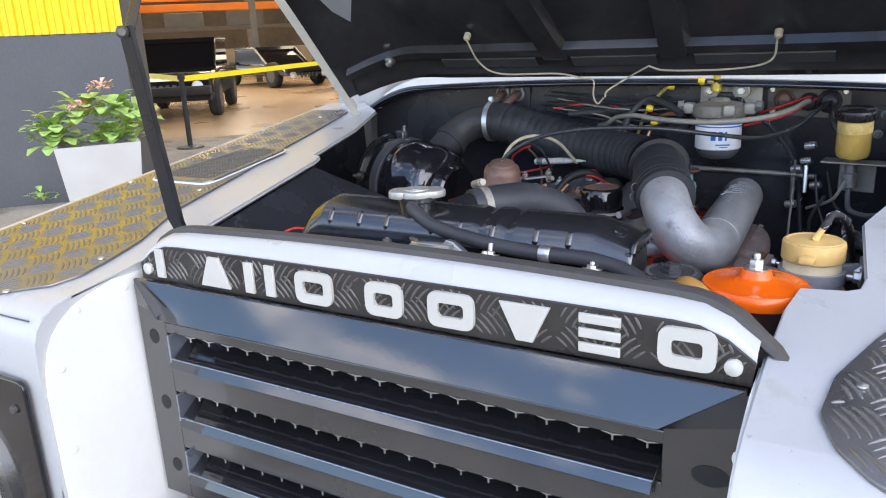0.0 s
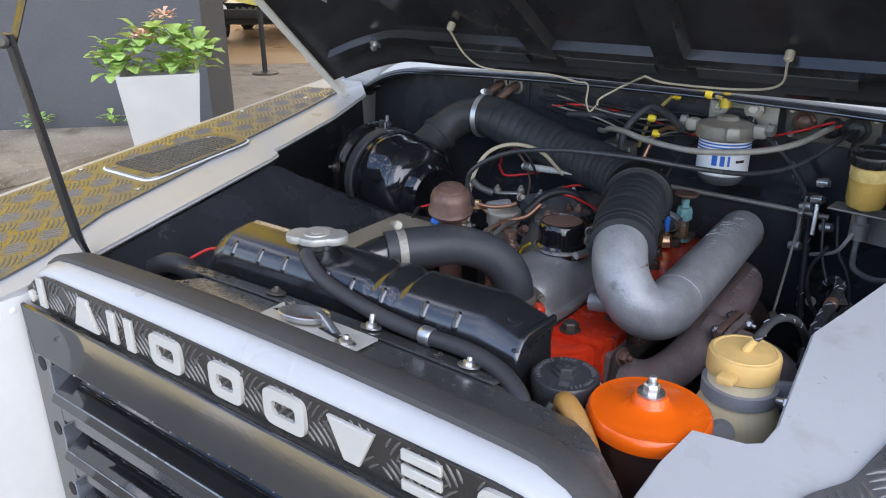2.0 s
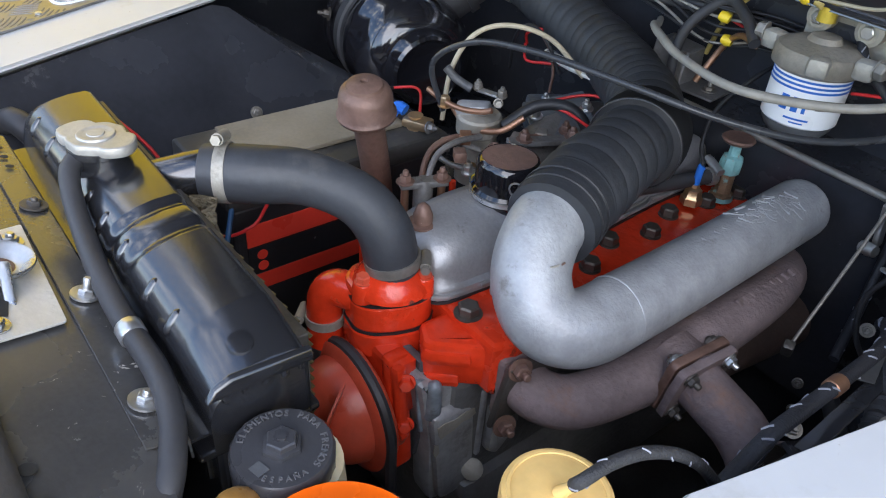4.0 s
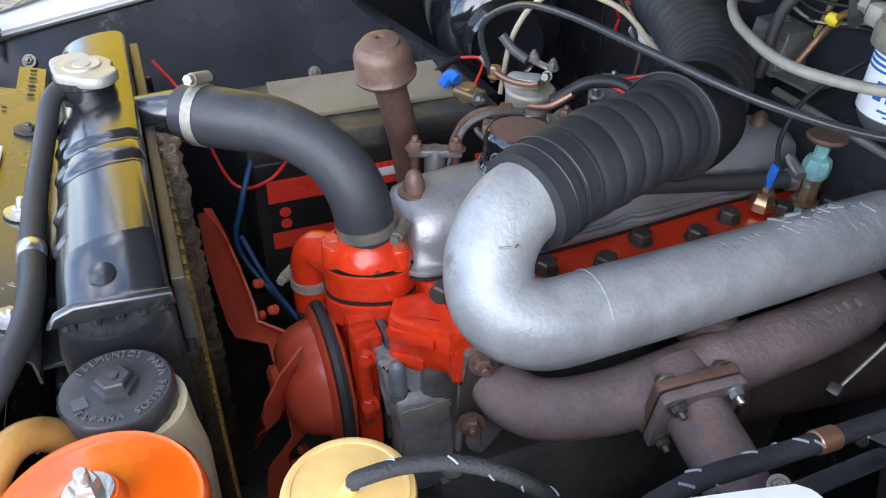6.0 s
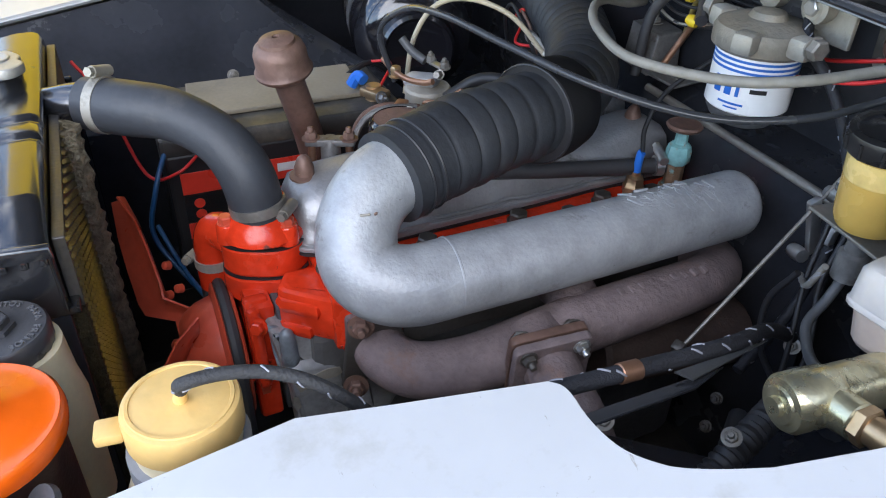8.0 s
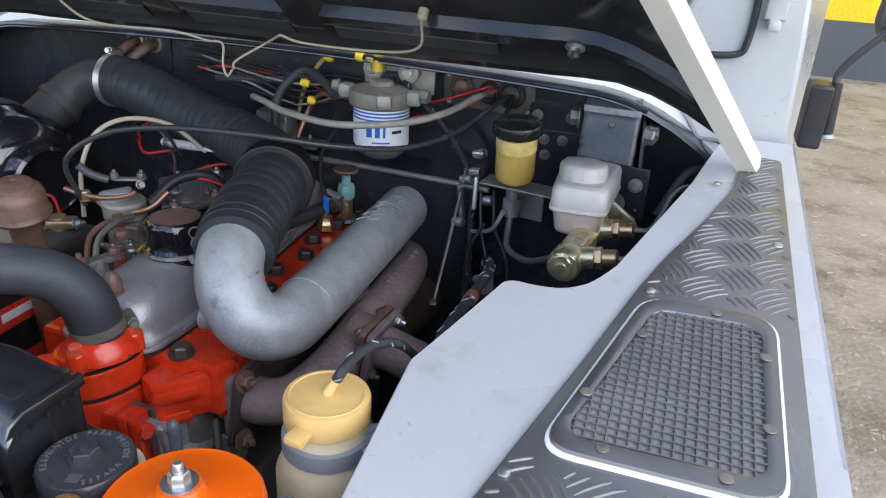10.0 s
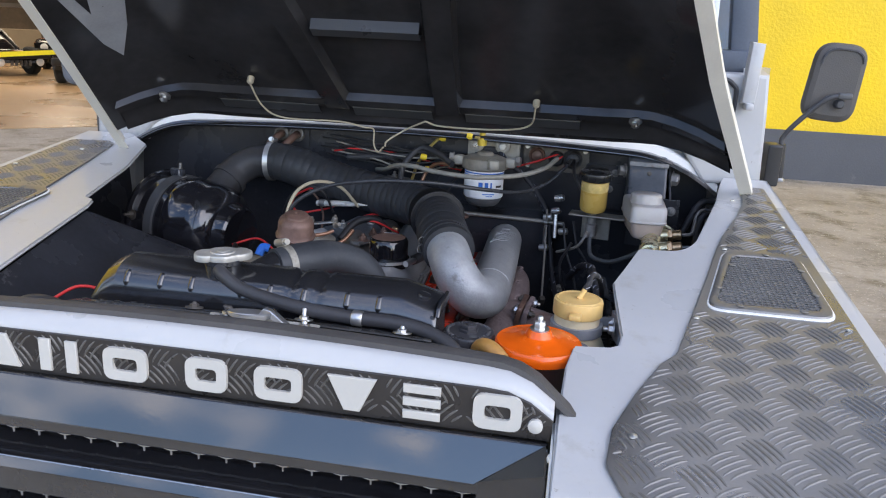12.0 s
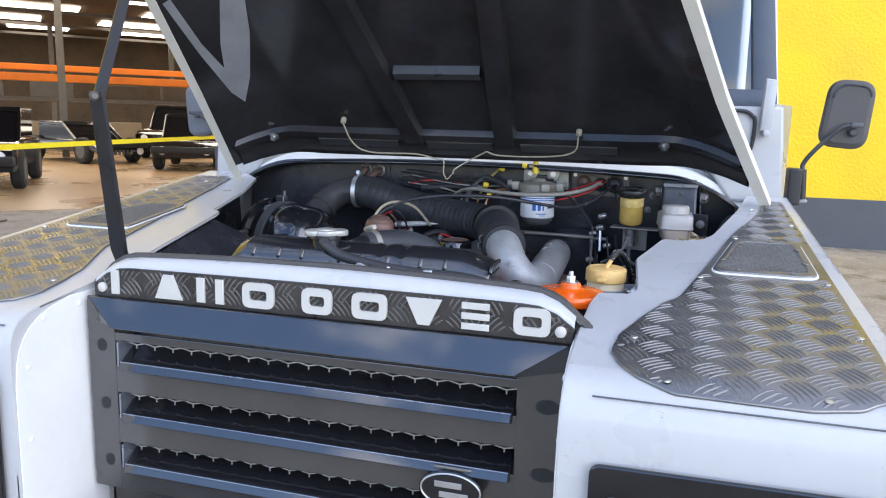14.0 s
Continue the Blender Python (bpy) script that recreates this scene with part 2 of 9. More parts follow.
rubber = mat("black_rubber", (0.038, 0.038, 0.041), 0.5, var=0.2, scale=14, bump=0.12, bscale=220, col2=(0.10, 0.10, 0.10), cover=0.68, edge=0.15, scale2=20)
hose_rubber = mat("grey_hose_rubber", (0.038, 0.041, 0.047), 0.50, var=0.25, scale=12, bump=0.2, bscale=160, col2=(0.095, 0.09, 0.085), cover=0.60, edge=0.2, scale2=14, rough2=0.7, speck=((0.16, 0.15, 0.14), 0.73, 60))
air_rubber = mat("black_air_hose_rubber", (0.024, 0.026, 0.030), 0.55, var=0.3, scale=14, bump=0.25, bscale=160, col2=(0.060, 0.060, 0.060), cover=0.60, edge=0.2, scale2=16, speck=((0.10, 0.10, 0.10), 0.73, 60))
cleaner_black = mat("lacquered_black_steel", (0.012, 0.012, 0.015), 0.13, var=0.15, scale=12, bump=0.004, bscale=60, ior=1.6, coat=0.5, rvar=0.02)
seal_rubber = mat("worn_rubber_seal", (0.072, 0.068, 0.066), 0.7, var=0.2, bump=0.25, bscale=300)
red_paint = mat("red_engine_paint", (0.64, 0.040, 0.012), 0.20, var=0.25, scale=26, bump=0.40, bscale=110, col2=(0.13, 0.03, 0.02), cover=0.63, edge=0.05, scale2=26, rough2=0.6, coat=0.3, depth=0.003, speck=((0.03, 0.022, 0.02), 0.68, 55))
dull_red = mat("faded_red_paint", (0.56, 0.082, 0.042), 0.36, var=0.22, scale=20, bump=0.2, bscale=120, col2=(0.09, 0.04, 0.03), cover=0.62, edge=0.15, scale2=20)
orange_paint = mat("orange_paint", (0.86, 0.125, 0.006), 0.22, var=0.06, scale=30, bump=0.06, bscale=140, col2=(0.30, 0.26, 0.20), cover=0.67, edge=0.015, scale2=42, coat=0.3, speck=((0.20, 0.05, 0.01), 0.72, 55))
silver_paint = mat("silver_paint", (0.315, 0.325, 0.335), 0.44, metal=0.25, var=0.20, scale=40, bump=0.38, bscale=280, col2=(0.20, 0.195, 0.19), cover=0.60, edge=0.10, scale2=30, rough2=0.6, depth=0.0015, rvar=0.08, speck=((0.13, 0.12, 0.11), 0.675, 150))
silver_rough = mat("silver_cast_cover", (0.31, 0.315, 0.325), 0.43, metal=0.45, var=0.2, scale=24, bump=0.22, bscale=300, col2=(0.12, 0.115, 0.11), cover=0.66, edge=0.1, scale2=20, speck=((0.09, 0.085, 0.08), 0.72, 60))
cast_iron = mat("rusty_cast_iron", (0.19, 0.148, 0.148), 0.72, metal=0.15, var=0.3, scale=30, bump=0.5, bscale=200, col2=(0.24, 0.135, 0.095), cover=0.58, edge=0.2, scale2=18, depth=0.003, speck=((0.30, 0.20, 0.15), 0.70, 80), crackle=(380, 0.15))
dark_iron = mat("oily_engine_block", (0.14, 0.14, 0.14), 0.5, metal=0.3, var=0.3, bump=0.5, bscale=120, col2=(0.26, 0.24, 0.2), cover=0.69, edge=0.06, scale2=26, depth=0.003)
rust_brown = mat("brown_rusted_steel", (0.175, 0.105, 0.082), 0.5, metal=0.25, var=0.3, scale=25, bump=0.3, bscale=200, speck=((0.30, 0.21, 0.17), 0.70, 70), col2=(0.07, 0.04, 0.032), cover=0.55, edge=0.2, scale2=22)
zinc = mat("zinc_plated_steel", (0.58, 0.58, 0.57), 0.32, metal=0.9, var=0.15, bump=0.12, bscale=300, col2=(0.25, 0.22, 0.18), cover=0.66, edge=0.1, scale2=60)
bolt_dark = mat("dark_bolt_steel", (0.12, 0.11, 0.10), 0.5, metal=0.7, var=0.3, bump=0.2)
gold_zinc = mat("yellow_passivated_zinc", (0.60, 0.55, 0.36), 0.3, metal=0.85, var=0.2, scale=60, bump=0.15, col2=(0.42, 0.47, 0.42), cover=0.55, edge=0.2, scale2=45)
brass = mat("brass", (0.55, 0.38, 0.22), 0.35, metal=0.9, var=0.2, bump=0.1)
copper = mat("copper_pipe", (0.40, 0.22, 0.14), 0.4, metal=0.8, var=0.2, bump=0.1)
verdigris = mat("verdigris_brass", (0.22, 0.46, 0.46), 0.65, metal=0.2, var=0.25, scale=90, bump=0.4, col2=(0.36, 0.24, 0.14), cover=0.58, edge=0.08, scale2=80)
pewter = mat("dull_cast_alloy", (0.25, 0.235, 0.21), 0.5, metal=0.6, var=0.22, scale=35, bump=0.35, bscale=240)
cast_beige = mat("weathered_cast_alloy", (0.34, 0.32, 0.275), 0.55, metal=0.35, var=0.2, scale=30, bump=0.45, bscale=200, col2=(0.17, 0.155, 0.13), cover=0.6, edge=0.15, scale2=40)
vent_metal = mat("worn_grey_vent_metal", (0.20, 0.195, 0.19), 0.36, metal=0.75, var=0.12, bump=0.06, bscale=400)
vent_gauze = mat("pale_vent_gauze", (0.36, 0.345, 0.32), 0.55, metal=0.3, var=0.15, bump=0.25, bscale=900)
slam_black = mat("scuffed_black_paint", (0.060, 0.059, 0.058), 0.24, ior=1.8, var=0.3, scale=10, bump=0.06, bscale=300, col2=(0.11, 0.105, 0.095), cover=0.55, edge=0.14, scale2=9, rough2=0.6, speck=((0.40, 0.37, 0.33), 0.655, 55))
catch_steel = mat("pale_galvanised_plate", (0.68, 0.66, 0.61), 0.5, metal=0.3, var=0.12, scale=30, bump=0.15, bscale=260, col2=(0.33, 0.31, 0.28), cover=0.62, edge=0.15, scale2=30)
dull_grey_steel = mat("grimy_grey_steel", (0.20, 0.195, 0.19), 0.45, metal=0.5, var=0.35, scale=40, bump=0.35, col2=(0.08, 0.06, 0.05), cover=0.58, edge=0.15, scale2=45)
tread = mat("anodised_chequer_plate", (0.25, 0.245, 0.24), 0.33, metal=0.8, var=0.12, scale=9, bump=0.05, bscale=350, col2=(0.20, 0.19, 0.18), cover=0.60, edge=0.2, scale2=12)
tread_bar = mat("rubbed_tread_bars", (0.20, 0.195, 0.19), 0.54, metal=0.6, var=0.1, scale=20, bump=0.04)
plate_dark = mat("black_chequer_plate", (0.060, 0.055, 0.052), 0.32, metal=0.5, var=0.15, scale=20, bump=0.08)
plate_bar = mat("rubbed_black_tread_bars", (0.15, 0.145, 0.135), 0.36, metal=0.4, var=0.2, scale=30, bump=0.05)
letter_white = mat("off_white_enamel", (0.51, 0.495, 0.455), 0.45, var=0.04, bump=0.05)
yellow_plastic = mat("yellowed_plastic", (0.66, 0.435, 0.16), 0.40, var=0.14, scale=25, bump=0.08, bscale=160, col2=(0.50, 0.34, 0.12), cover=0.68, edge=0.12, scale2=40, sub=0.15)
cream_bottle = mat("aged_cream_plastic", (0.72, 0.62, 0.41), 0.4, var=0.12, scale=18, bump=0.08, col2=(0.36, 0.28, 0.16), cover=0.62, edge=0.2, scale2=24, sub=0.2)
milky_plastic = mat("milky_white_plastic", (0.40, 0.382, 0.37), 0.38, var=0.08, bump=0.06, sub=0.25)
tan_hose = mat("amber_rubber_hose", (0.42, 0.22, 0.06), 0.35, var=0.25, scale=35, bump=0.15, sub=0.1)
black_plastic = mat("black_moulded_plastic", (0.022, 0.022, 0.024), 0.4, var=0.15, bump=0.1, bscale=300)
worn_plastic = mat("grey_worn_plastic", (0.085, 0.088, 0.092), 0.45, var=0.2, scale=25, bump=0.15)
wire_black = mat("black_cable", (0.020, 0.020, 0.022), 0.45, var=0.1, bump=0)
wire_grey = mat("grey_cable", (0.25, 0.235, 0.205), 0.5, var=0.2, scale=60, bump=0.05)
wire_pale = mat("white_tracer", (0.30, 0.31, 0.35), 0.5, var=0.1, bump=0)
wire_red = mat("red_cable", (0.62, 0.03, 0.03), 0.4, var=0.1, bump=0)
wire_cream = mat("cream_cable", (0.45, 0.39, 0.28), 0.5, var=0.1, bump=0)
wire_blue = mat("blue_plastic", (0.02, 0.16, 0.62), 0.4, var=0.1, bump=0)
cable_blue = mat("dull_blue_cable", (0.02, 0.085, 0.20), 0.35, var=0.15, bump=0)
wire_yellow = mat("yellow_plastic_tag", (0.80, 0.58, 0.03), 0.45, var=0.1, bump=0)
label_white = mat("white_label", (0.82, 0.83, 0.84), 0.35, var=0.03, bump=0)
label_blue = mat("blue_print", (0.02, 0.13, 0.50), 0.35, var=0.05, bump=0)
label_red = mat("red_print", (0.72, 0.05, 0.03), 0.35, var=0.08, bump=0)
concrete = mat("weathered_concrete", (0.33, 0.285, 0.225), 0.85, var=0.30, scale=1.6, bump=0.8, bscale=34, col2=(0.16, 0.135, 0.085), cover=0.50, edge=0.16, scale2=2.2, depth=0.015, speck=((0.52, 0.47, 0.39), 0.60, 26))
hall_floor_m = mat("tan_hall_floor", (0.40, 0.27, 0.15), 0.30, var=0.15, scale=0.5, bump=0.05, bscale=8, col2=(0.31, 0.20, 0.105), cover=0.55, edge=0.25, scale2=0.7)
yellow_wall_m = mat("yellow_wall_paint", (0.80, 0.53, 0.010), 0.6, var=0.1, scale=1.5, bump=0.7, bscale=28, depth=0.012)
dark_wall_m = mat("charcoal_wall_paint", (0.085, 0.088, 0.095), 0.7, var=0.18, scale=1.8, bump=0.35, bscale=50, col2=(0.16, 0.155, 0.15), cover=0.62, edge=0.2, scale2=3, depth=0.006)
hall_dark = mat("dark_hall_cladding", (0.075, 0.058, 0.042), 0.8, var=0.4, scale=0.8, bump=0.1, bscale=5)
steel_grey = mat("grey_painted_steel", (0.11, 0.105, 0.10), 0.6, var=0.2, scale=3, bump=0.1)
crane_orange = mat("orange_crane_paint", (0.75, 0.20, 0.015), 0.5, var=0.15, scale=1.5, bump=0.05)
beige_wall = mat("beige_panel", (0.27, 0.22, 0.15), 0.7, var=0.15, scale=2, bump=0.1)
car_black = mat("black_car_paint", (0.010, 0.010, 0.011), 0.12, var=0.2, bump=0, coat=0.8)
tyre_m = mat("tyre_rubber", (0.022, 0.022, 0.022), 0.75, var=0.2, bump=0.3, bscale=120)
tape_yellow = mat("yellow_barrier_tape", (0.85, 0.70, 0.02), 0.4, var=0.06, bump=0.05)
planter_white = mat("white_glazed_planter", (0.54, 0.535, 0.515), 0.5, var=0.08, scale=4, bump=0.05)
leaf_m = mat("green_leaf", (0.33, 0.50, 0.13), 0.45, var=0.4, scale=25, bump=0.1, sub=0.15)
petal_m = mat("salmon_flower", (0.74, 0.46, 0.32), 0.5, var=0.2, bump=0.05)
soil_m = mat("potting_soil", (0.05, 0.035, 0.025), 0.9, var=0.4, bump=0.8, bscale=80)


def glow(name, col, power):
    m = bpy.data.materials.new(name)
    m.use_nodes = True
    b = m.node_tree.nodes["Principled BSDF"]
    b.inputs["Emission Color"].default_value, b.inputs["Emission Strength"].default_value = (*col, 1), power
    b.inputs["Base Color"].default_value = (*col, 1)
    return m


def clear(name, col, rough=0.02):
    m = bpy.data.materials.new(name)
    m.use_nodes = True
    b = m.node_tree.nodes["Principled BSDF"]
    b.inputs["Base Color"].default_value = (*col, 1)
    b.inputs["Transmission Weight"].default_value, b.inputs["Roughness"].default_value, b.inputs["IOR"].default_value = 1, rough, 1.45
    return m


skylight_m = glow("daylight_roof_panel", (1.0, 0.90, 0.70), 4.5)
glass_m = clear("window_glass", (0.9, 0.95, 1.0))


# ---- the vehicle's body ----
def W(y):
    """Height of the wing tops, which rise towards the windscreen."""
    return 1.08 + 0.125 * y


def nose_z(y):
    """Height of the wing tops where they roll over the nose."""
    return W(y) if y > -0.085 else float(np.interp(y, (-0.130, -0.120, -0.105, -0.085), (1.0450, 1.0570, 1.0650, 1.0694)))


def sheet(rows, bm=None):
    """Quads between rows of points."""
    bm = bm or bmesh.new()
    vs = [[bm.verts.new(V(p)) for p in row] for row in rows]
    for a, b in zip(vs, vs[1:]):
        for i in range(len(a) - 1):
            bm.faces.new((a[i], a[i + 1], b[i + 1], b[i]))
    return bm


def thick(bm, d):
    """Gives a sheet a thickness."""
    bmesh.ops.recalc_face_normals(bm, faces=bm.faces)
    bmesh.ops.solidify(bm, geom=bm.faces[:], thickness=d)
    return bm


vehicle = thing("off_road_vehicle", (0, 1.6, 0), "white vintage off-road vehicle with its bonnet propped open", "off-road vehicle")

OPEN_RIGHT = [(0.331, -0.085), (0.333, 0.02), (0.337, 0.100), (0.344, 0.140), (0.380, 0.145), (0.390, 0.152), (0.394, 0.175), (0.388, 0.307), (0.402, 0.350), (0.424, 0.421), (0.431, 0.427), (0.449, 0.425),
              (0.468, 0.427), (0.480, 0.433), (0.494, 0.446), (0.517, 0.496), (0.562, 0.665), (0.578, 0.740), (0.592, 0.800)]
OPEN_LEFT = [(-0.345, -0.085), (-0.345, 0.050), (-0.352, 0.100), (-0.372, 0.230), (-0.398, 0.405), (-0.405, 0.425), (-0.424, 0.434), (-0.455, 0.600), (-0.500, 0.735), (-0.570, 0.800)]


def softened(pts, y0, y1):
    """Cuts the corners of an outline between two stations along the vehicle."""
    for _ in range(2):
        out = [pts[0]]
        for (ax, ay), (bx, by) in zip(pts, pts[1:]):
            if y0 < ay < y1 and y0 < by < y1:
                out += [(ax * 0.75 + bx * 0.25, ay * 0.75 + by * 0.25), (ax * 0.25 + bx * 0.75, ay * 0.25 + by * 0.75)]
            else:
                out += [(bx, by)]
        pts = out
    return pts


OPEN_RIGHT = softened(OPEN_RIGHT, 0.41, 0.60)


WX = 0.667


def wing(edge, s):
    outline = edge + [(s * WX, 0.80), (s * WX, -0.085)]
    bm = prism([(x, y, W(y)) for x, y in outline], (0, 0, -0.003))
    lip = [[(x, y, W(y) - 0.003), (x + s * 0.004, y, W(y) - (0.022 if s > 0 else 0.007))] for x, y in edge[1:]]
    join(bm, thick(sheet(lip), 0.002))
    nose = [(-0.085, 1.0694), (-0.105, 1.0650), (-0.120, 1.0570), (-0.130, 1.0450), (-0.1345, 1.030), (-0.136, 1.0), (-0.137, 0.86), (-0.137, 0.66)]
    join(bm, thick(sheet([[(s * x, y, z) for y, z in nose] for x in ((0.331 if s > 0 else 0.346), 0.46, 0.58, WX - 0.001)]), 0.003))
    wall = [(y, z) for y, z in nose] + [(0.03, 0.66), (0.03, 1.081)]
    inner_x = 0.330 if s > 0 else 0.345
    join(bm, prism([(s * inner_x, y, z - 0.001) for y, z in wall], (s * 0.003, 0, 0)))
    rear = [(y, W(y)) for y in (-0.085, 0.3, 0.8)]
    arch = [(0.80, 0.62), (0.62, 0.62)] + [(0.22 + 0.40 * math.cos(a), 0.52 + 0.36 * math.sin(a)) for a in np.linspace(0.25, math.pi - 0.55, 12)]
    side = nose + arch[::-1] + rear[::-1][:-1]
    join(bm, prism([(s * WX, y, z) for y, z in side], (-s * 0.003, 0, 0)))
    ob = part("wing", bm, white_paint, vehicle, "white painted front wing", 30)
    arc = [(0.018, 1.080), (-0.035, 1.0800), (-0.070, 1.0725), (-0.088, 1.0655), (-0.104, 1.0550), (-0.116, 1.0425), (-0.125, 1.0260), (-0.130, 1.008), (-0.133, 0.98), (-0.134, 0.68), (0.018, 0.68)]
    side_panel = part("side_panel", prism([(s * (inner_x - 0.0003), y, z - 0.008) for y, z in arc], (-s * 0.0022, 0, 0), None, 0.0006), white_lighter, ob, "white inner side panel with rivets")
    for y, z in ((-0.083, 1.052), (-0.112, 0.995), (-0.116, 0.90), (-0.02, 1.058)):
        part("rivet", lathe([(0.0040, 0), (0.0036, 0.0014), (0.0015, 0.0022), (0, 0.0021)], (s * (inner_x - 0.0024), y, z), (-s, 0, 0), 12), white_lighter, side_panel)
    seam = tube([(s * x, -0.127, 1.0525) for x in (0.36, 0.5, 0.662)], 0.0009, 6, 2)
    part("panel_seam", seam, worn_plastic, ob)
    return ob


wing_r, wing_l = wing(OPEN_RIGHT, 1), wing(OPEN_LEFT, -1)

PLATE = [(0.372, -0.048), (0.384, -0.082), (0.404, -0.104), (0.436, -0.118), (0.56, -0.120), (0.604, -0.113), (0.628, -0.098), (0.640, -0.070), (0.646, 0.0), (0.649, 0.74), (0.612, 0.745), (0.600, 0.655), (0.577, 0.581), (0.546, 0.499), (0.529, 0.445), (0.516, 0.395), (0.503, 0.345), (0.446, 0.141), (0.428, 0.118), (0.402, 0.062), (0.378, 0.0)]


PLATE_LEFT = [(0.378, -0.048), (0.390, -0.080), (0.425, -0.100), (0.445, -0.112), (0.56, -0.120), (0.604, -0.113), (0.628, -0.098), (0.640, -0.070), (0.646, 0.0), (0.649, 0.72), (0.575, 0.730), (0.555, 0.715), (0.53, 0.60), (0.50, 0.43), (0.475, 0.33), (0.444, 0.154), (0.396, 0.05), (0.384, 0.0)]


def inside(x, y, poly):
    hit = False
    for (x0, y0), (x1, y1) in zip(poly, poly[1:] + poly[:1]):
        if (y0 > y) != (y1 > y) and x < (x1 - x0) * (y - y0) / (y1 - y0) + x0:
            hit = not hit
    return hit


def tread_bars(cells, place, length=0.034, gap=0.0085, high=0.0022, wide=0.0030, keep=None):
    """Five-bar tread: groups of raised lens-shaped bars, turned by a quarter from cell to cell, cut off at the plate's edge."""
    verts, faces = [], []
    for cx, cy, turn in cells:
        c, s = math.cos(turn), math.sin(turn)
        for k in range(5):
            off = (k - 2) * gap
            lng = length * (1.0 - 0.09 * abs(k - 2))
            lo, hi = -0.5, 0.5
            if keep:
                ok = [t for t in np.linspace(-0.5, 0.5, 11) if keep(cx + t * lng * c - off * s, cy + t * lng * s + off * c)]
                if len(ok) < 4:
                    continue
                lo, hi = ok[0], ok[-1]
            mid, half = (lo + hi) / 2, (hi - lo)
            pts = []
            for t, w, h in ((-0.5, 0.15, 0.0), (-0.42, 0.6, 0.6), (-0.2, 0.9, 1), (0.2, 0.9, 1), (0.42, 0.6, 0.6), (0.5, 0.15, 0.0)):
                u0 = mid + t * half
                a, bow = u0 * lng, 0.0022 * (1 - (2 * u0) ** 2)
                for e, hh in ((-1, 0.0), (-0.5, h), (0.5, h), (1, 0.0)):
                    u, v = a, off + bow + e * w * wide
                    pts.append(place(cx + u * c - v * s, cy + u * s + v * c, hh * high))
            base = len(verts)
            verts += pts
            for i in range(5):
                for j in range(3):
                    q = base + i * 4 + j
                    faces.append((q, q + 4, q + 5, q + 1))
    return verts, faces


def from_lists(name, verts, faces, material, parent, label="", stuff=False):
    me = bpy.data.meshes.new(name)
    me.from_pydata([tuple(v) for v in verts], [], faces)
    me.materials.append(material)
    ob = new(name, me)
    ob.parent = parent
    ob.matrix_parent_inverse = Matrix.Translation(-BASE.get(parent.name, V(0, 0, 0)))
    return tagged(ob, label, kind="stuff" if stuff else "")


VENT_RIGHT = [(0.489, 0.250), (0.631, 0.250), (0.631, 0.431), (0.536, 0.431)]
VENT_LEFT = [(0.482, 0.250), (0.615, 0.250), (0.570, 0.441), (0.482, 0.441)]


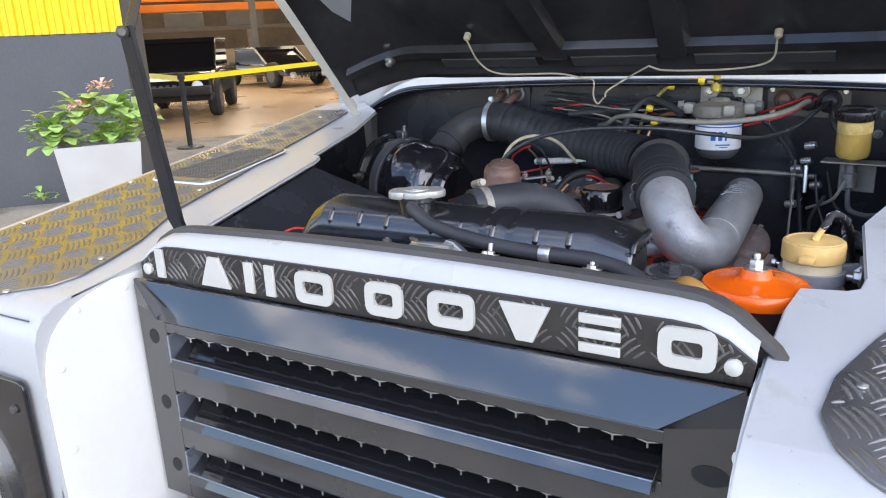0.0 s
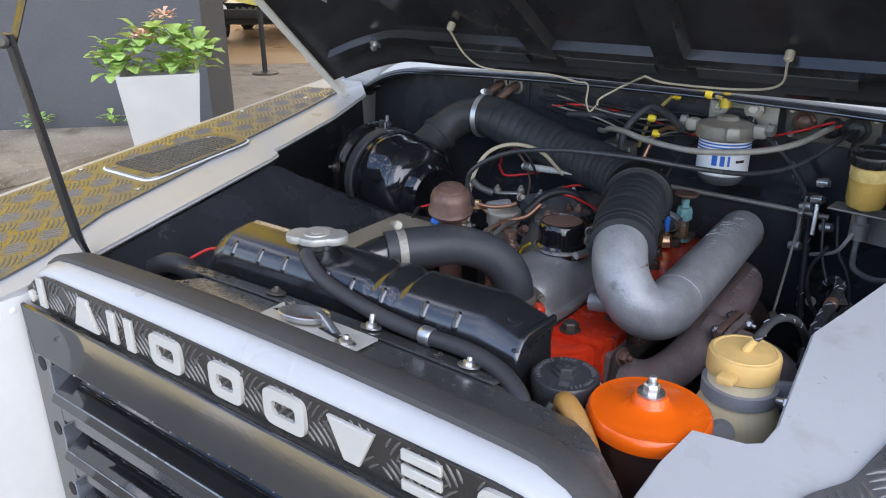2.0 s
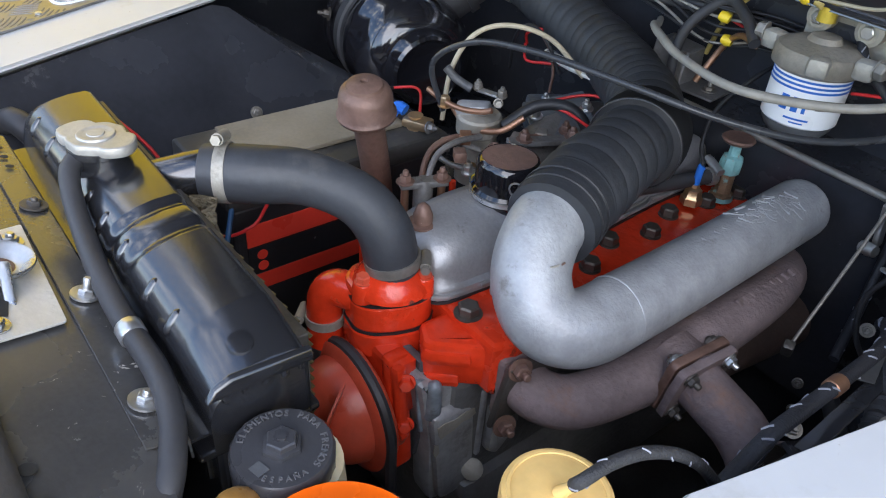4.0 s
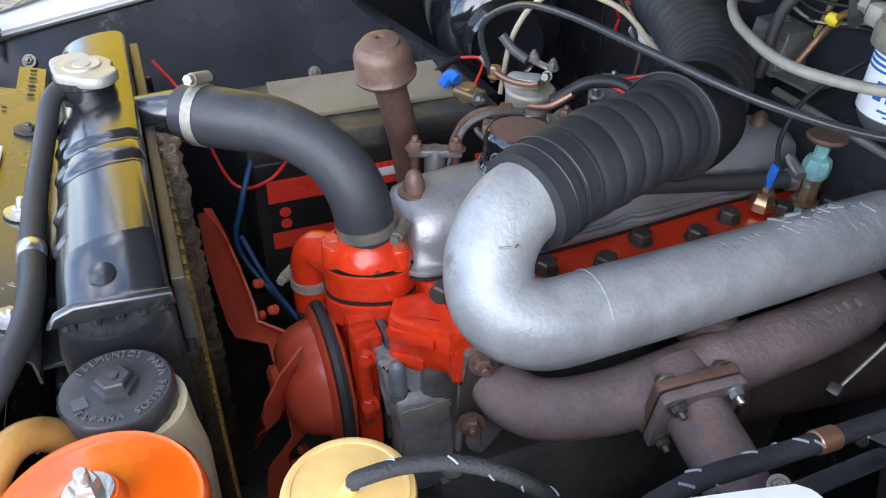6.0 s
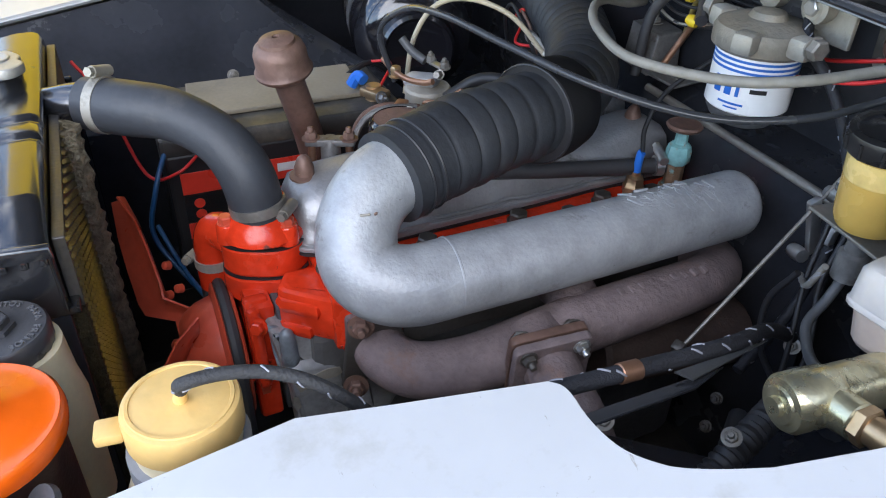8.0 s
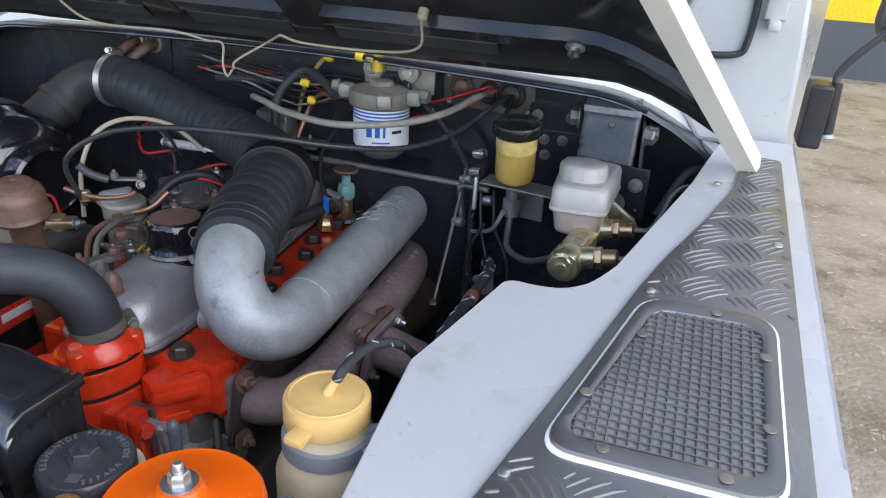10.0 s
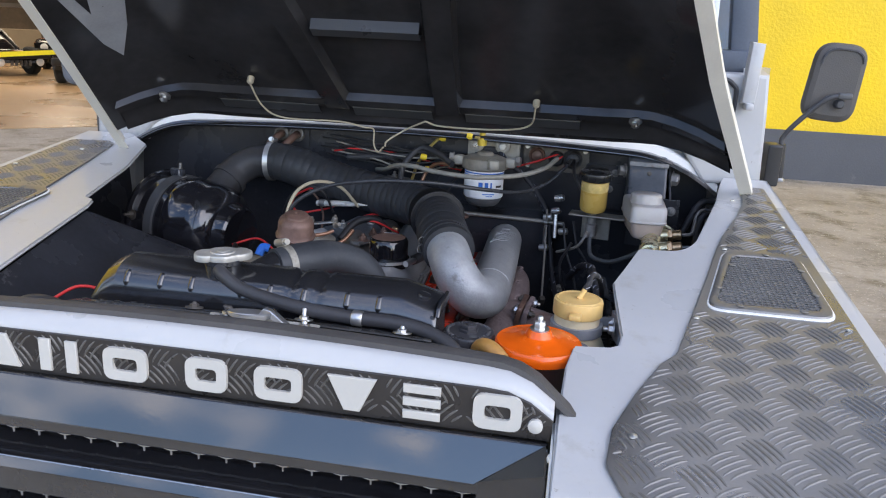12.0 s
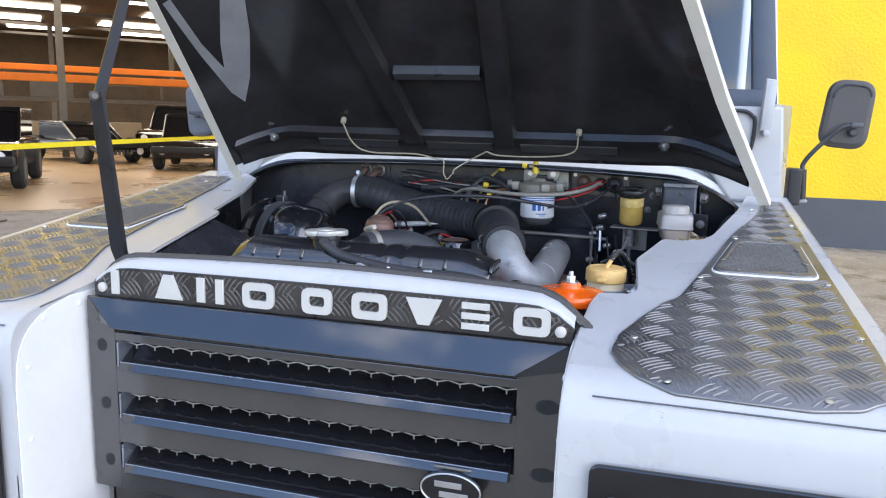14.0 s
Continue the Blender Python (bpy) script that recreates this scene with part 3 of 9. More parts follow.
def wing_plate(s, parent):
    poly = rounded(PLATE if s > 0 else PLATE_LEFT, 0.006, 3)
    vent = VENT_RIGHT if s > 0 else VENT_LEFT
    bm = prism([(s * x, y, W(y) + 0.0005) for x, y in poly], (0, 0, 0.003), bev=0.0008)
    for yc in (-0.085, -0.092, -0.099, -0.105, -0.110, -0.115):
        bmesh.ops.bisect_plane(bm, geom=bm.verts[:] + bm.edges[:] + bm.faces[:], plane_co=(0, yc, 0), plane_no=(0, 1, 0))
    for v in bm.verts:
        v.co.z += nose_z(v.co.y) - W(v.co.y)
    plate = part("chequer_plate", bm, tread, parent, "dark anodised aluminium chequer plate on the wing")
    near_vent = rounded([(x + (0.010 if x > 0.55 else -0.010), y + (0.010 if y > 0.35 else -0.010)) for x, y in vent], 0.024, 4)

    def keep(x, y):
        return inside(x - 0.003, y, poly) and inside(x + 0.003, y, poly) and not inside(x, y, near_vent)

    cells = []
    for i in range(-4, 5):
        for j in range(-8, 17):
            for dx, dy, turn in ((0.0, 0.0, -58), (0.0265, -0.0222, 37)):
                x, y = 0.4990 + 0.0532 * i + dx, 0.127 + 0.0445 * j + dy
                if any(inside(x + u, y + v, poly) for u in (-0.02, 0, 0.02) for v in (-0.02, 0, 0.02)):
                    cells.append((x, y, radians(turn)))
    verts, faces = tread_bars(cells, lambda x, y, h: (s * x, y, nose_z(y) + 0.0033 + h), 0.0370, 0.0064, 0.0013 if s > 0 else 0.0009, 0.0019, keep)
    from_lists("tread_bar", verts, faces, tread_bar, plate, "rubbed raised tread bars", True)
    for x, y in ((0.43, -0.105), (0.575, -0.108), (0.636, 0.05), (0.395, -0.008), (0.4755, 0.2265), (0.6375, 0.234), (0.5385, 0.442), (0.638, 0.55), (0.585, 0.66)):
        part("rivet", lathe([(0.0042, 0), (0.004, 0.0016), (0.0015, 0.0024), (0, 0.0022)], (s * x, y, nose_z(y) + 0.0035), seg=12), zinc, plate)
    outer = rounded([(s * x, y) for x, y in vent], 0.024, 6)
    cx, cy = sum(p[0] for p in outer) / len(outer), sum(p[1] for p in outer) / len(outer)

    def shrink(d):
        out = []
        for x, y in outer:
            k = Vector((cx - x, cy - y))
            k = Vector((cx, cy)) - k * (1 - d / k.length)
            out.append((k.x, k.y))
        return out

    rim = bmesh.new()
    levels = [(-0.006, 0.0036), (0.0, 0.0042), (0.0015, 0.0075), (0.010, 0.0085), (0.016, 0.0075), (0.0175, 0.0042)]
    sheet([[(x, y, W(y) + h) for x, y in shrink(d) + shrink(d)[:1]] for d, h in levels[1:]], rim)
    frame_ob = part("vent_frame", rim, vent_metal, plate, "grey vent frame with cross-head screws")
    gasket = sheet([[(x, y, W(y) + h) for x, y in shrink(d) + shrink(d)[:1]] for d, h in ((-0.0028, 0.0036), (-0.0024, 0.0050), (0.001, 0.0054))])
    part("vent_gasket", gasket, white_lighter, plate, "white sealant round the vent")
    hole = prism([(x, y, W(y) + 0.0040) for x, y in shrink(0.0165)], (0, 0, 0.0006))
    part("vent_opening", hole, vent_gauze, plate, "pale fine gauze behind the mesh")
    inn = shrink(0.0165)
    x0, x1 = min(p[0] for p in inn), max(p[0] for p in inn)
    y0, y1 = min(p[1] for p in inn), max(p[1] for p in inn)
    grid = bmesh.new()

    def bars(along):
        k = 0.0066
        count = int(((x1 - x0) if along == 1 else (y1 - y0)) / k)
        for i in range(count + 1):
            v = (x0 if along == 1 else y0) + k * (i + 0.3)
            hits = []
            for p, q in zip(inn, inn[1:] + inn[:1]):
                a, b = (p[0], q[0]) if along == 1 else (p[1], q[1])
                if (a > v) != (b > v):
                    t = (v - a) / (b - a)
                    hits.append((p[1] + (q[1] - p[1]) * t) if along == 1 else (p[0] + (q[0] - p[0]) * t))
            if len(hits) >= 2:
                lo, hi = min(hits), max(hits)
                if along == 1:
                    tube([(v, lo, W(lo) + 0.0062), (v, hi, W(hi) + 0.0062)], 0.0009, 5, 1, grid)
                else:
                    tube([(lo, v, W(v) + 0.0068), (hi, v, W(v) + 0.0068)], 0.0009, 5, 1, grid)

    bars(1)
    bars(2)
    part("vent_mesh", grid, vent_metal, plate, "square wire mesh")
    right_screws = ((0.527, 0.259), (0.597, 0.259), (0.622, 0.308), (0.622, 0.379), (0.588, 0.422), (0.538, 0.378), (0.510, 0.304))
    left_screws = ((0.515, 0.259), (0.583, 0.259), (0.594, 0.304), (0.576, 0.380), (0.530, 0.432), (0.491, 0.380), (0.491, 0.304))
    for x, y in right_screws if s > 0 else left_screws:
        screw = lathe([(0.0044, 0), (0.0042, 0.0009), (0.002, 0.0014), (0, 0.0009)], (s * x, y, W(y) + 0.0082), seg=16)
        part("screw", screw, pewter, frame_ob)


wing_plate(1, wing_r)
wing_plate(-1, wing_l)

# headlamp panels below the wing noses
for s, w in ((1, wing_r), (-1, wing_l)):
    out = rounded([(0.362, 0.66), (0.664, 0.66), (0.664, 0.992), (0.362, 0.990)], 0.012)
    bm = prism([(s * x, -0.141, z) for x, z in out], (0, -0.006, 0), bev=0.002)
    panel = part("headlamp_panel", bm, gloss_black, w, "glossy black headlamp surround")
    lamp = lathe([(0.098, 0.0), (0.100, 0.012), (0.092, 0.020), (0.086, 0.016), (0.0855, 0.008)], (s * 0.53, -0.147, 0.835), (0, -1, 0), 40)
    part("headlamp_ring", lamp, zinc, w, "chrome headlamp ring")
    lens = lathe([(0.086, 0.008), (0.07, 0.018), (0.045, 0.025), (0.0, 0.029)], (s * 0.53, -0.147, 0.835), (0, -1, 0), 40)
    part("headlamp_lens", lens, glass_m, w)
    for x, z in ((0.385, 0.955), (0.385, 0.70)):
        part("panel_screw", lathe([(0.005, 0), (0.005, 0.003), (0, 0.004)], (s * x, -0.147, z), (0, -1, 0), 12), bolt_dark, panel)

# grille panel with louvres
GX0, GX1 = -0.336, 0.326
grille_rows = [1.008, 0.934, 0.860]


def grille_panel():
    """A dark panel with three wide slots."""
    bm = bmesh.new()
    y = -0.012
    x0, x1 = -0.292, 0.266
    bands = []
    top = 1.020
    for z in grille_rows:
        bands.append((z, top))
        top = z - 0.034
    bands.append((0.790, top))
    for lo, hi in bands:
        box(((x0 + x1) / 2, y, (lo + hi) / 2), (x1 - x0 + 0.002, 0.004, hi - lo), bev=0.0012, bm=bm)
    for a, b in ((GX0, x0), (x1, GX1)):
        box(((a + b) / 2, y, (0.790 + 1.062) / 2), (b - a, 0.004, 0.272), bev=0.0012, bm=bm)
    return bm


grille = part("grille", grille_panel(), grille_black, vehicle, "black louvred grille panel")
hood = bmesh.new()
BL, BR = (-0.284, -0.031, 1.0305), (0.265, -0.031, 1.0290)
prism([(GX0 + 0.002, -0.0145, 1.067), (GX1 - 0.002, -0.0145, 1.066), BR, BL], (0, 0.004, 0.001), hood, 0.0008)
prism([BL, BR, (0.265, -0.0145, 1.022), (-0.284, -0.0145, 1.024)], (0, 0.002, 0.002), hood, 0.0006)
prism([(GX0 + 0.002, -0.0145, 1.067), BL, (-0.284, -0.0145, 1.024), (GX0 + 0.002, -0.0145, 1.036)], (0.002, 0.003, 0), hood)
prism([(GX1 - 0.002, -0.0145, 1.066), BR, (0.265, -0.0145, 1.022), (GX1 - 0.002, -0.0145, 1.036)], (-0.002, 0.003, 0), hood)
part("grille_brow", hood, enamel_black, grille, "glossy black chamfered brow reflecting the sky")
# Pale blue-grey puts the sky's glint into the louvre edges; ends share it.
edge_sheen = mat("louvre_sky_sheen", (0.30, 0.33, 0.38), 0.28, metal=0.7, var=0.15, bump=0.05)
for z in grille_rows:
    bm = prism([(-0.290, 0.034, z - 0.004), (0.264, 0.034, z - 0.004), (0.263, -0.024, z - 0.028), (-0.276, -0.024, z - 0.026)], (0, 0.0015, -0.003), None, 0.0006)
    prism([(-0.276, -0.0242, z - 0.0295), (0.262, -0.0242, z - 0.0315), (0.262, -0.0150, z - 0.044), (-0.276, -0.0150, z - 0.043)], (0, 0.002, 0.001), bm, 0.0004)
    part("louvre", bm, enamel_black, grille, "glossy black louvre")
    part("louvre_lip", prism([(-0.2765, -0.0246, z - 0.0258), (0.2620, -0.0246, z - 0.0278), (0.2620, -0.0296, z - 0.0378), (-0.2765, -0.0296, z - 0.0358)], (0, 0.0024, -0.0010), None, 0.0006), enamel_black, grille, "glossy folded louvre edge")
    part("louvre_edge", tube([(-0.277, -0.0248, z - 0.0256), (0.0, -0.0249, z - 0.0267), (0.262, -0.0248, z - 0.0277)], 0.0008, 6, 2), edge_sheen, grille, "pale louvre edge coloured as sky glint")
    part("louvre_end", box((-0.2835, -0.004, z - 0.017), (0.0025, 0.034, 0.034), bev=0.0006), edge_sheen, grille)
    wire = bmesh.new()
    pts = []
    n = 38
    for i in range(n + 1):
        pts.append((-0.278 + 0.545 * i / n, -0.006, z - 0.002 - (0.0035 if i % 2 else 0.0)))
    for a, b in zip(pts, pts[1:]):
        tube([a, b], 0.0011, 5, 1, wire)
    for i in range(1, n, 2):
        a = pts[i]
        tube([a, (a[0], a[1], a[2] - 0.005)], 0.0010, 5, 1, wire)
    part("wire_mesh", wire, zinc, grille, "bright edge of hexagonal wire mesh")
for x, zz in ((-0.314, 1.000), (-0.312, 0.916), (-0.310, 0.832), (0.303, 0.990), (0.301, 0.905), (0.299, 0.822)):
    bm = prism([(x + 0.0095 * math.cos(a) * (1.5 if x > 0 else 0.8), -0.0142, zz + 0.009 * math.sin(a)) for a in np.linspace(0, math.tau, 21)[:-1]], (0, -0.0004, 0))
    part("slotted_hole", bm, tyre_m, grille)
badge = prism([(0.194 + 0.040 * math.cos(a), -0.030, 0.878 + 0.024 * math.sin(a)) for a in np.linspace(0, math.tau, 41)[:-1]], (0, -0.004, 0), None, 0.001)
badge = part("badge", badge, gloss_black, grille, "oval black badge with a silver rim")
rim = bmesh.new()
loop = [(0.194 + 0.037 * math.cos(a), -0.0345, 0.878 + 0.021 * math.sin(a)) for a in np.linspace(0, math.tau, 41)]
tube(loop, 0.0012, 6, 1, rim)
box((0.191, -0.0345, 0.8845), (0.034, 0.001, 0.0075), bev=0.0003, bm=rim)
box((0.198, -0.0345, 0.8715), (0.036, 0.001, 0.0075), bev=0.0003, bm=rim)
part("badge_rim", rim, zinc, badge)
part("badge_bracket", box((0.194, -0.022, 0.891), (0.05, 0.012, 0.03), bev=0.004), satin_black, grille)


# name plate and the front panel's white lip
def top_arc(x):
    """Top of the name plate across the front."""
    u = abs(x) / 0.335
    return 1.1185 - 0.010 * u * u - 0.030 * max(0, (u - 0.82) / 0.18) ** 2


def plate_top(x):
    """Top of the chequer plate, a flatter arc than the white lip above it."""
    return top_arc(x) - 0.0075 * (1 - (x / 0.335) ** 2)


xs = list(np.linspace(-0.328, 0.328, 33))
bm = prism([(x, -0.003, plate_top(x)) for x in xs] + [(0.326, -0.003, 1.066), (-0.328, -0.003, 1.067)], (0, -0.003, 0), None, 0.0006)
name_plate = part("name_plate", bm, plate_dark, vehicle, "black chequer name plate with raised off-white characters")
cells = []
for i in range(17):
    for j in range(2):
        x, z = -0.308 + i * 0.0385, 1.079 + j * 0.0255
        cells.append((x, z, radians(-50 if (i + j) % 2 else 50)))
verts, faces = tread_bars(cells, lambda x, z, h: (x, -0.006 - h, z), 0.030, 0.0062, 0.0012, 0.0013, lambda x, z: 1.070 < z < plate_top(max(-0.328, min(0.328, x))) - 0.003 and abs(x) < 0.322)
from_lists("tread_bar", verts, faces, plate_bar, name_plate, "fine raised tread bars", True)


Z0, Z1, GY = 1.0725, 1.1055, -0.006


def raised_bar(x0, x1, z0, z1):
    part("raised_bar", prism([(x0, GY, z0), (x1, GY, z0), (x1, GY, z1), (x0, GY, z1)], (0, -0.0038, 0), None, 0.0008), letter_white, name_plate)


def raised_ring(x0, x1, w=0.0100):
    o = rounded([(x0, Z0), (x1, Z0), (x1, Z1), (x0, Z1)], 0.010, 4)
    i = rounded([(x0 + w, Z0 + w), (x1 - w, Z0 + w), (x1 - w, Z1 - w), (x0 + w, Z1 - w)], 0.004, 4)
    for q in (o, i):
        q.append(q[0])
    part("raised_ring", sheet([[(x, GY, z) for x, z in o], [(x, GY - 0.0038, z) for x, z in o], [(x, GY - 0.0038, z) for x, z in i], [(x, GY, z) for x, z in i]]), letter_white, name_plate)


def raised_wedge(x0, x1, top):
    """A plain wedge, narrow at the top or at the bottom."""
    m = (x0 + x1) / 2
    a, b = (0.0075, (x1 - x0) / 2) if top else ((x1 - x0) / 2, 0.0075)
    part("raised_wedge", prism([(m - b, GY, Z0), (m + b, GY, Z0), (m + a, GY, Z1), (m - a, GY, Z1)], (0, -0.0038, 0), None, 0.0008), letter_white, name_plate)


# nine characters as plain raised rings, wedges and bars
for x0, x1 in ((-0.097, -0.052), (-0.013, 0.028), (0.055, 0.101), (0.258, 0.301)):
    raised_ring(x0, x1)
raised_bar(-0.298, -0.286, Z0, Z1)
raised_wedge(-0.229, -0.187, True)
raised_wedge(0.125, 0.171, False)
raised_bar(-0.165, -0.153, Z0, Z1)
raised_bar(-0.137, -0.125, Z0, Z1)
for z in (Z0, (Z0 + Z1) / 2 - 0.004, Z1 - 0.008):
    raised_bar(0.195, 0.229, z, z + 0.008)
for x in (-0.313, 0.313):
    part("dot", lathe([(0.0065, 0), (0.0065, 0.004), (0.003, 0.0055), (0, 0.0055)], (x, -0.006, 1.0805), (0, -1, 0), 18), letter_white, name_plate)

lip = []
for x in xs:
    z = top_arc(x)
    p = plate_top(x)
    lip.append([(x, -0.0035, p - 0.0010), (x, -0.0032, p + 0.0025), (x, -0.0010, p + 0.0060), (x, 0.005, z + 0.0068), (x, 0.011, z + 0.0095), (x, 0.0160, z + 0.0089)])
front_lip = part("front_lip", thick(sheet(lip), 0.002), white_paint, vehicle, "white rolled top edge of the front panel")


def slam_z(x, y):
    """Height of the slam panel, which falls away behind the lip."""
    return top_arc(max(-0.335, min(0.335, x))) + 0.0035 - 0.27 * (y - 0.025)


rows = []
for x in np.linspace(-0.350, 0.348, 41):
    e = max(0.0, (abs(x) - 0.318) / 0.031)
    rows.append([(x, y, slam_z(x, y) + h - 0.012 * e * e) for y, h in ((0.0140, 0.0015), (0.0152, 0.0080), (0.021, 0.0105), (0.036, 0.0115), (0.047, 0.0100), (0.0505, 0.0060), (0.051, -0.012))])
seal = thick(sheet(rows), 0.002)
part("rubber_seal", seal, seal_rubber, front_lip, "worn black rubber bonnet seal")

# slam panel behind the seal
def slam_rear(x):
    return 0.112 if x < 0.20 else 0.112 - 0.10 * (x - 0.20) if x < 0.27 else 0.105 - 0.75 * (x - 0.27)


rows = []
for x in np.linspace(-0.168, 0.335, 31):
    yr = slam_rear(x)
    rows.append([(x, 0.024 + (yr - 0.024) * k, slam_z(x, 0.024 + (yr - 0.024) * k)) for k in np.linspace(0, 1, 7)] + [(x, yr + 0.001, slam_z(x, yr) - 0.014)])
slam = thick(sheet(rows), 0.002)
prism([(-0.336, 0.024, 0.66), (0.330, 0.024, 0.66), (0.330, 0.024, 1.085), (-0.336, 0.024, 1.085)], (0, 0.004, 0), slam)
slam = part("slam_panel", slam, slam_black, vehicle, "scuffed black slam panel behind the grille")
rail_rows = []
for x in np.linspace(-0.218, 0.197, 21):
    rail_rows.append([(x, y, slam_z(x, y) + h) for y, h in ((0.106, 0.0012), (0.1065, 0.0030), (0.1275, 0.0030), (0.129, 0.0010), (0.1295, -0.014))])
rail = part("radiator_flange", thick(sheet(rail_rows), 0.0015), slam_black, slam, "scuffed rear rail of the slam panel")
step = box((-0.01, 0.139, 1.080), (0.40, 0.020, 0.003), bev=0.001)
box((-0.01, 0.149, 1.073), (0.40, 0.003, 0.016), bev=0.001, bm=step)
part("radiator_step", step, satin_black, slam)
for i in range(4):
    x = -0.205 + i * 0.020
    part("punched_hole", lathe([(0.0032, 0), (0.0032, 0.0004)], (x, 0.1185, slam_z(x, 0.1185) + 0.0047), (0, 0.26, 1), 12), tyre_m, slam)
for x, y, r in ((0.190, 0.054, 0.0045), (0.214, 0.056, 0.0045), (-0.150, 0.070, 0.003), (-0.085, 0.088, 0.002), (-0.06, 0.062, 0.002), (-0.12, 0.10, 0.002)):
    part("panel_hole", lathe([(r, 0), (r, 0.0005)], (x, y, slam_z(x, y) + 0.0018), (0, 0.26, 1), 14), tyre_m, slam)


def on_slam(x, y, lift=0.0):
    return V(x, y, slam_z(x, y) + lift)


SN = V(0, 0.26, 0.966)
catch = thing("bonnet_catch", on_slam(0.015, 0.075), "zinc-plated bonnet catch plate with a striker cup", "bonnet catch")
part("catch_plate", prism([on_slam(x, y, 0.0022) for x, y in rounded([(-0.045, 0.104), (0.080, 0.101), (0.095, 0.046), (-0.018, 0.044)], 0.002, 2)], SN * 0.0018, None, 0.0005), catch_steel, catch, "pale galvanised plate")
CUP = on_slam(0.013, 0.079, 0.0118)
part("striker_cup", lathe([(0.0105, -0.0066), (0.0120, -0.0062), (0.0170, -0.0030), (0.0213, 0.0006), (0.0232, 0.0014), (0.0240, 0.0004), (0.0230, -0.0022), (0.0170, -0.0060)], CUP, SN, 36), zinc, catch, "dished striker cup")
part("cup_bottom", lathe([(0.0118, -0.0068), (0.0118, -0.0058)], CUP, SN, 20), rust_brown, catch)
lever = prism([(0.020, 0.080, 1.118), (0.026, 0.079, 1.125), (0.034, 0.078, 1.124), (0.058, 0.073, 1.108), (0.054, 0.073, 1.102), (0.034, 0.077, 1.116), (0.026, 0.079, 1.116)], (0.003, 0.006, 0), None, 0.0008)
part("lever", lever, zinc, catch, "bright bent lever")
part("lever", prism([(-0.014, 0.084, 1.108), (-0.020, 0.083, 1.122), (-0.013, 0.083, 1.121), (-0.006, 0.084, 1.110)], (0.001, 0.005, 0), None, 0.0006), bolt_dark, catch)
part("slot", prism([on_slam(x, y, 0.0042) for x, y in ((0.034, 0.074), (0.066, 0.067), (0.068, 0.073), (0.037, 0.080))], SN * 0.0003), tyre_m, catch)
part("slot", prism([on_slam(x, y, 0.0042) for x, y in ((-0.030, 0.079), (-0.010, 0.077), (-0.010, 0.083), (-0.029, 0.085))], SN * 0.0003), tyre_m, catch)
for x, y in ((-0.019, 0.092), (0.076, 0.064)):
    part("nut", hex_bolt(on_slam(x, y, 0.0040), SN, r=0.006, h=0.005, stud=0.003), zinc, catch)
for x, y, st in ((0.055, 0.119, 0.008), (-0.072, 0.119, 0.002), (0.164, 0.118, 0.003)):
    p = on_slam(x, y, 0.0044)
    bolt_ob = thing("panel_bolt", p, "zinc bolt on the slam panel", "bolt", "slam panel bolts")
    part("bolt_head", hex_bolt(p, SN, r=0.0052, h=0.005, washer=1.9, stud=st), bolt_dark if st == 0.002 else zinc, bolt_ob)

# bulkhead, scuttle and inner panels
def scuttle(x):
    u = abs(x)
    return 1.241 - 0.06 * x * x - 0.0 if u < 0.42 else 1.2304 - 0.062 * ((u - 0.42) / 0.16) ** 2


sx = list(np.linspace(-0.59, 0.59, 49))
rows = [[(x, y, scuttle(x) + dz) for x in sx] for y, dz in ((0.825, -0.013), (0.827, 0.000), (0.834, 0.003), (0.87, 0.004), (1.02, 0.006))]
# Same paint as the wings; the lighter white adds brightness by colour.
scut = part("scuttle", thick(sheet(rows), 0.002), white_lighter, vehicle, "white scuttle panel below the windscreen")
strip = [[(x, y, scuttle(x) + dz) for x in np.linspace(-0.590, 0.590, 41)] for y, dz in ((0.786, -0.020), (0.7875, -0.0138), (0.795, -0.0125), (0.822, -0.0128), (0.852, -0.0155))]
part("scuttle_ledge", thick(sheet(strip), 0.0015), satin_black, scut, "glossy black ledge below the white edge")
rail = bmesh.new()
for y, dz, r in ((0.790, -0.0165, 0.0045), (0.804, -0.021, 0.0045)):
    tube([(x, y, scuttle(x) + dz) for x in np.linspace(-0.585, 0.500, 25)], r, 8, 2, rail)
part("bulkhead_lip", rail, satin_black, scut, "black rolled lip along the bulkhead top")
bh = bmesh.new()
prism([(-0.62, 0.85, 0.55)] + [(x, 0.85, scuttle(x) - 0.012) for x in np.linspace(-0.575, 0.575, 25)] + [(0.62, 0.85, 0.55)], (0, 0.01, 0), bh)
bulkhead = part("bulkhead", bh, bay_black, vehicle, "black painted bulkhead")
shelf = bmesh.new()
prism([(0.02, 0.79, 1.075), (0.30, 0.79, 1.073), (0.30, 0.85, 1.080), (0.02, 0.85, 1.082)], (0, 0, -0.004), shelf)
prism([(0.02, 0.79, 1.073), (0.30, 0.79, 1.071), (0.30, 0.795, 0.80), (0.02, 0.795, 0.80)], (0, 0.004, 0), shelf)
part("bulkhead_step", shelf, bay_black, bulkhead)

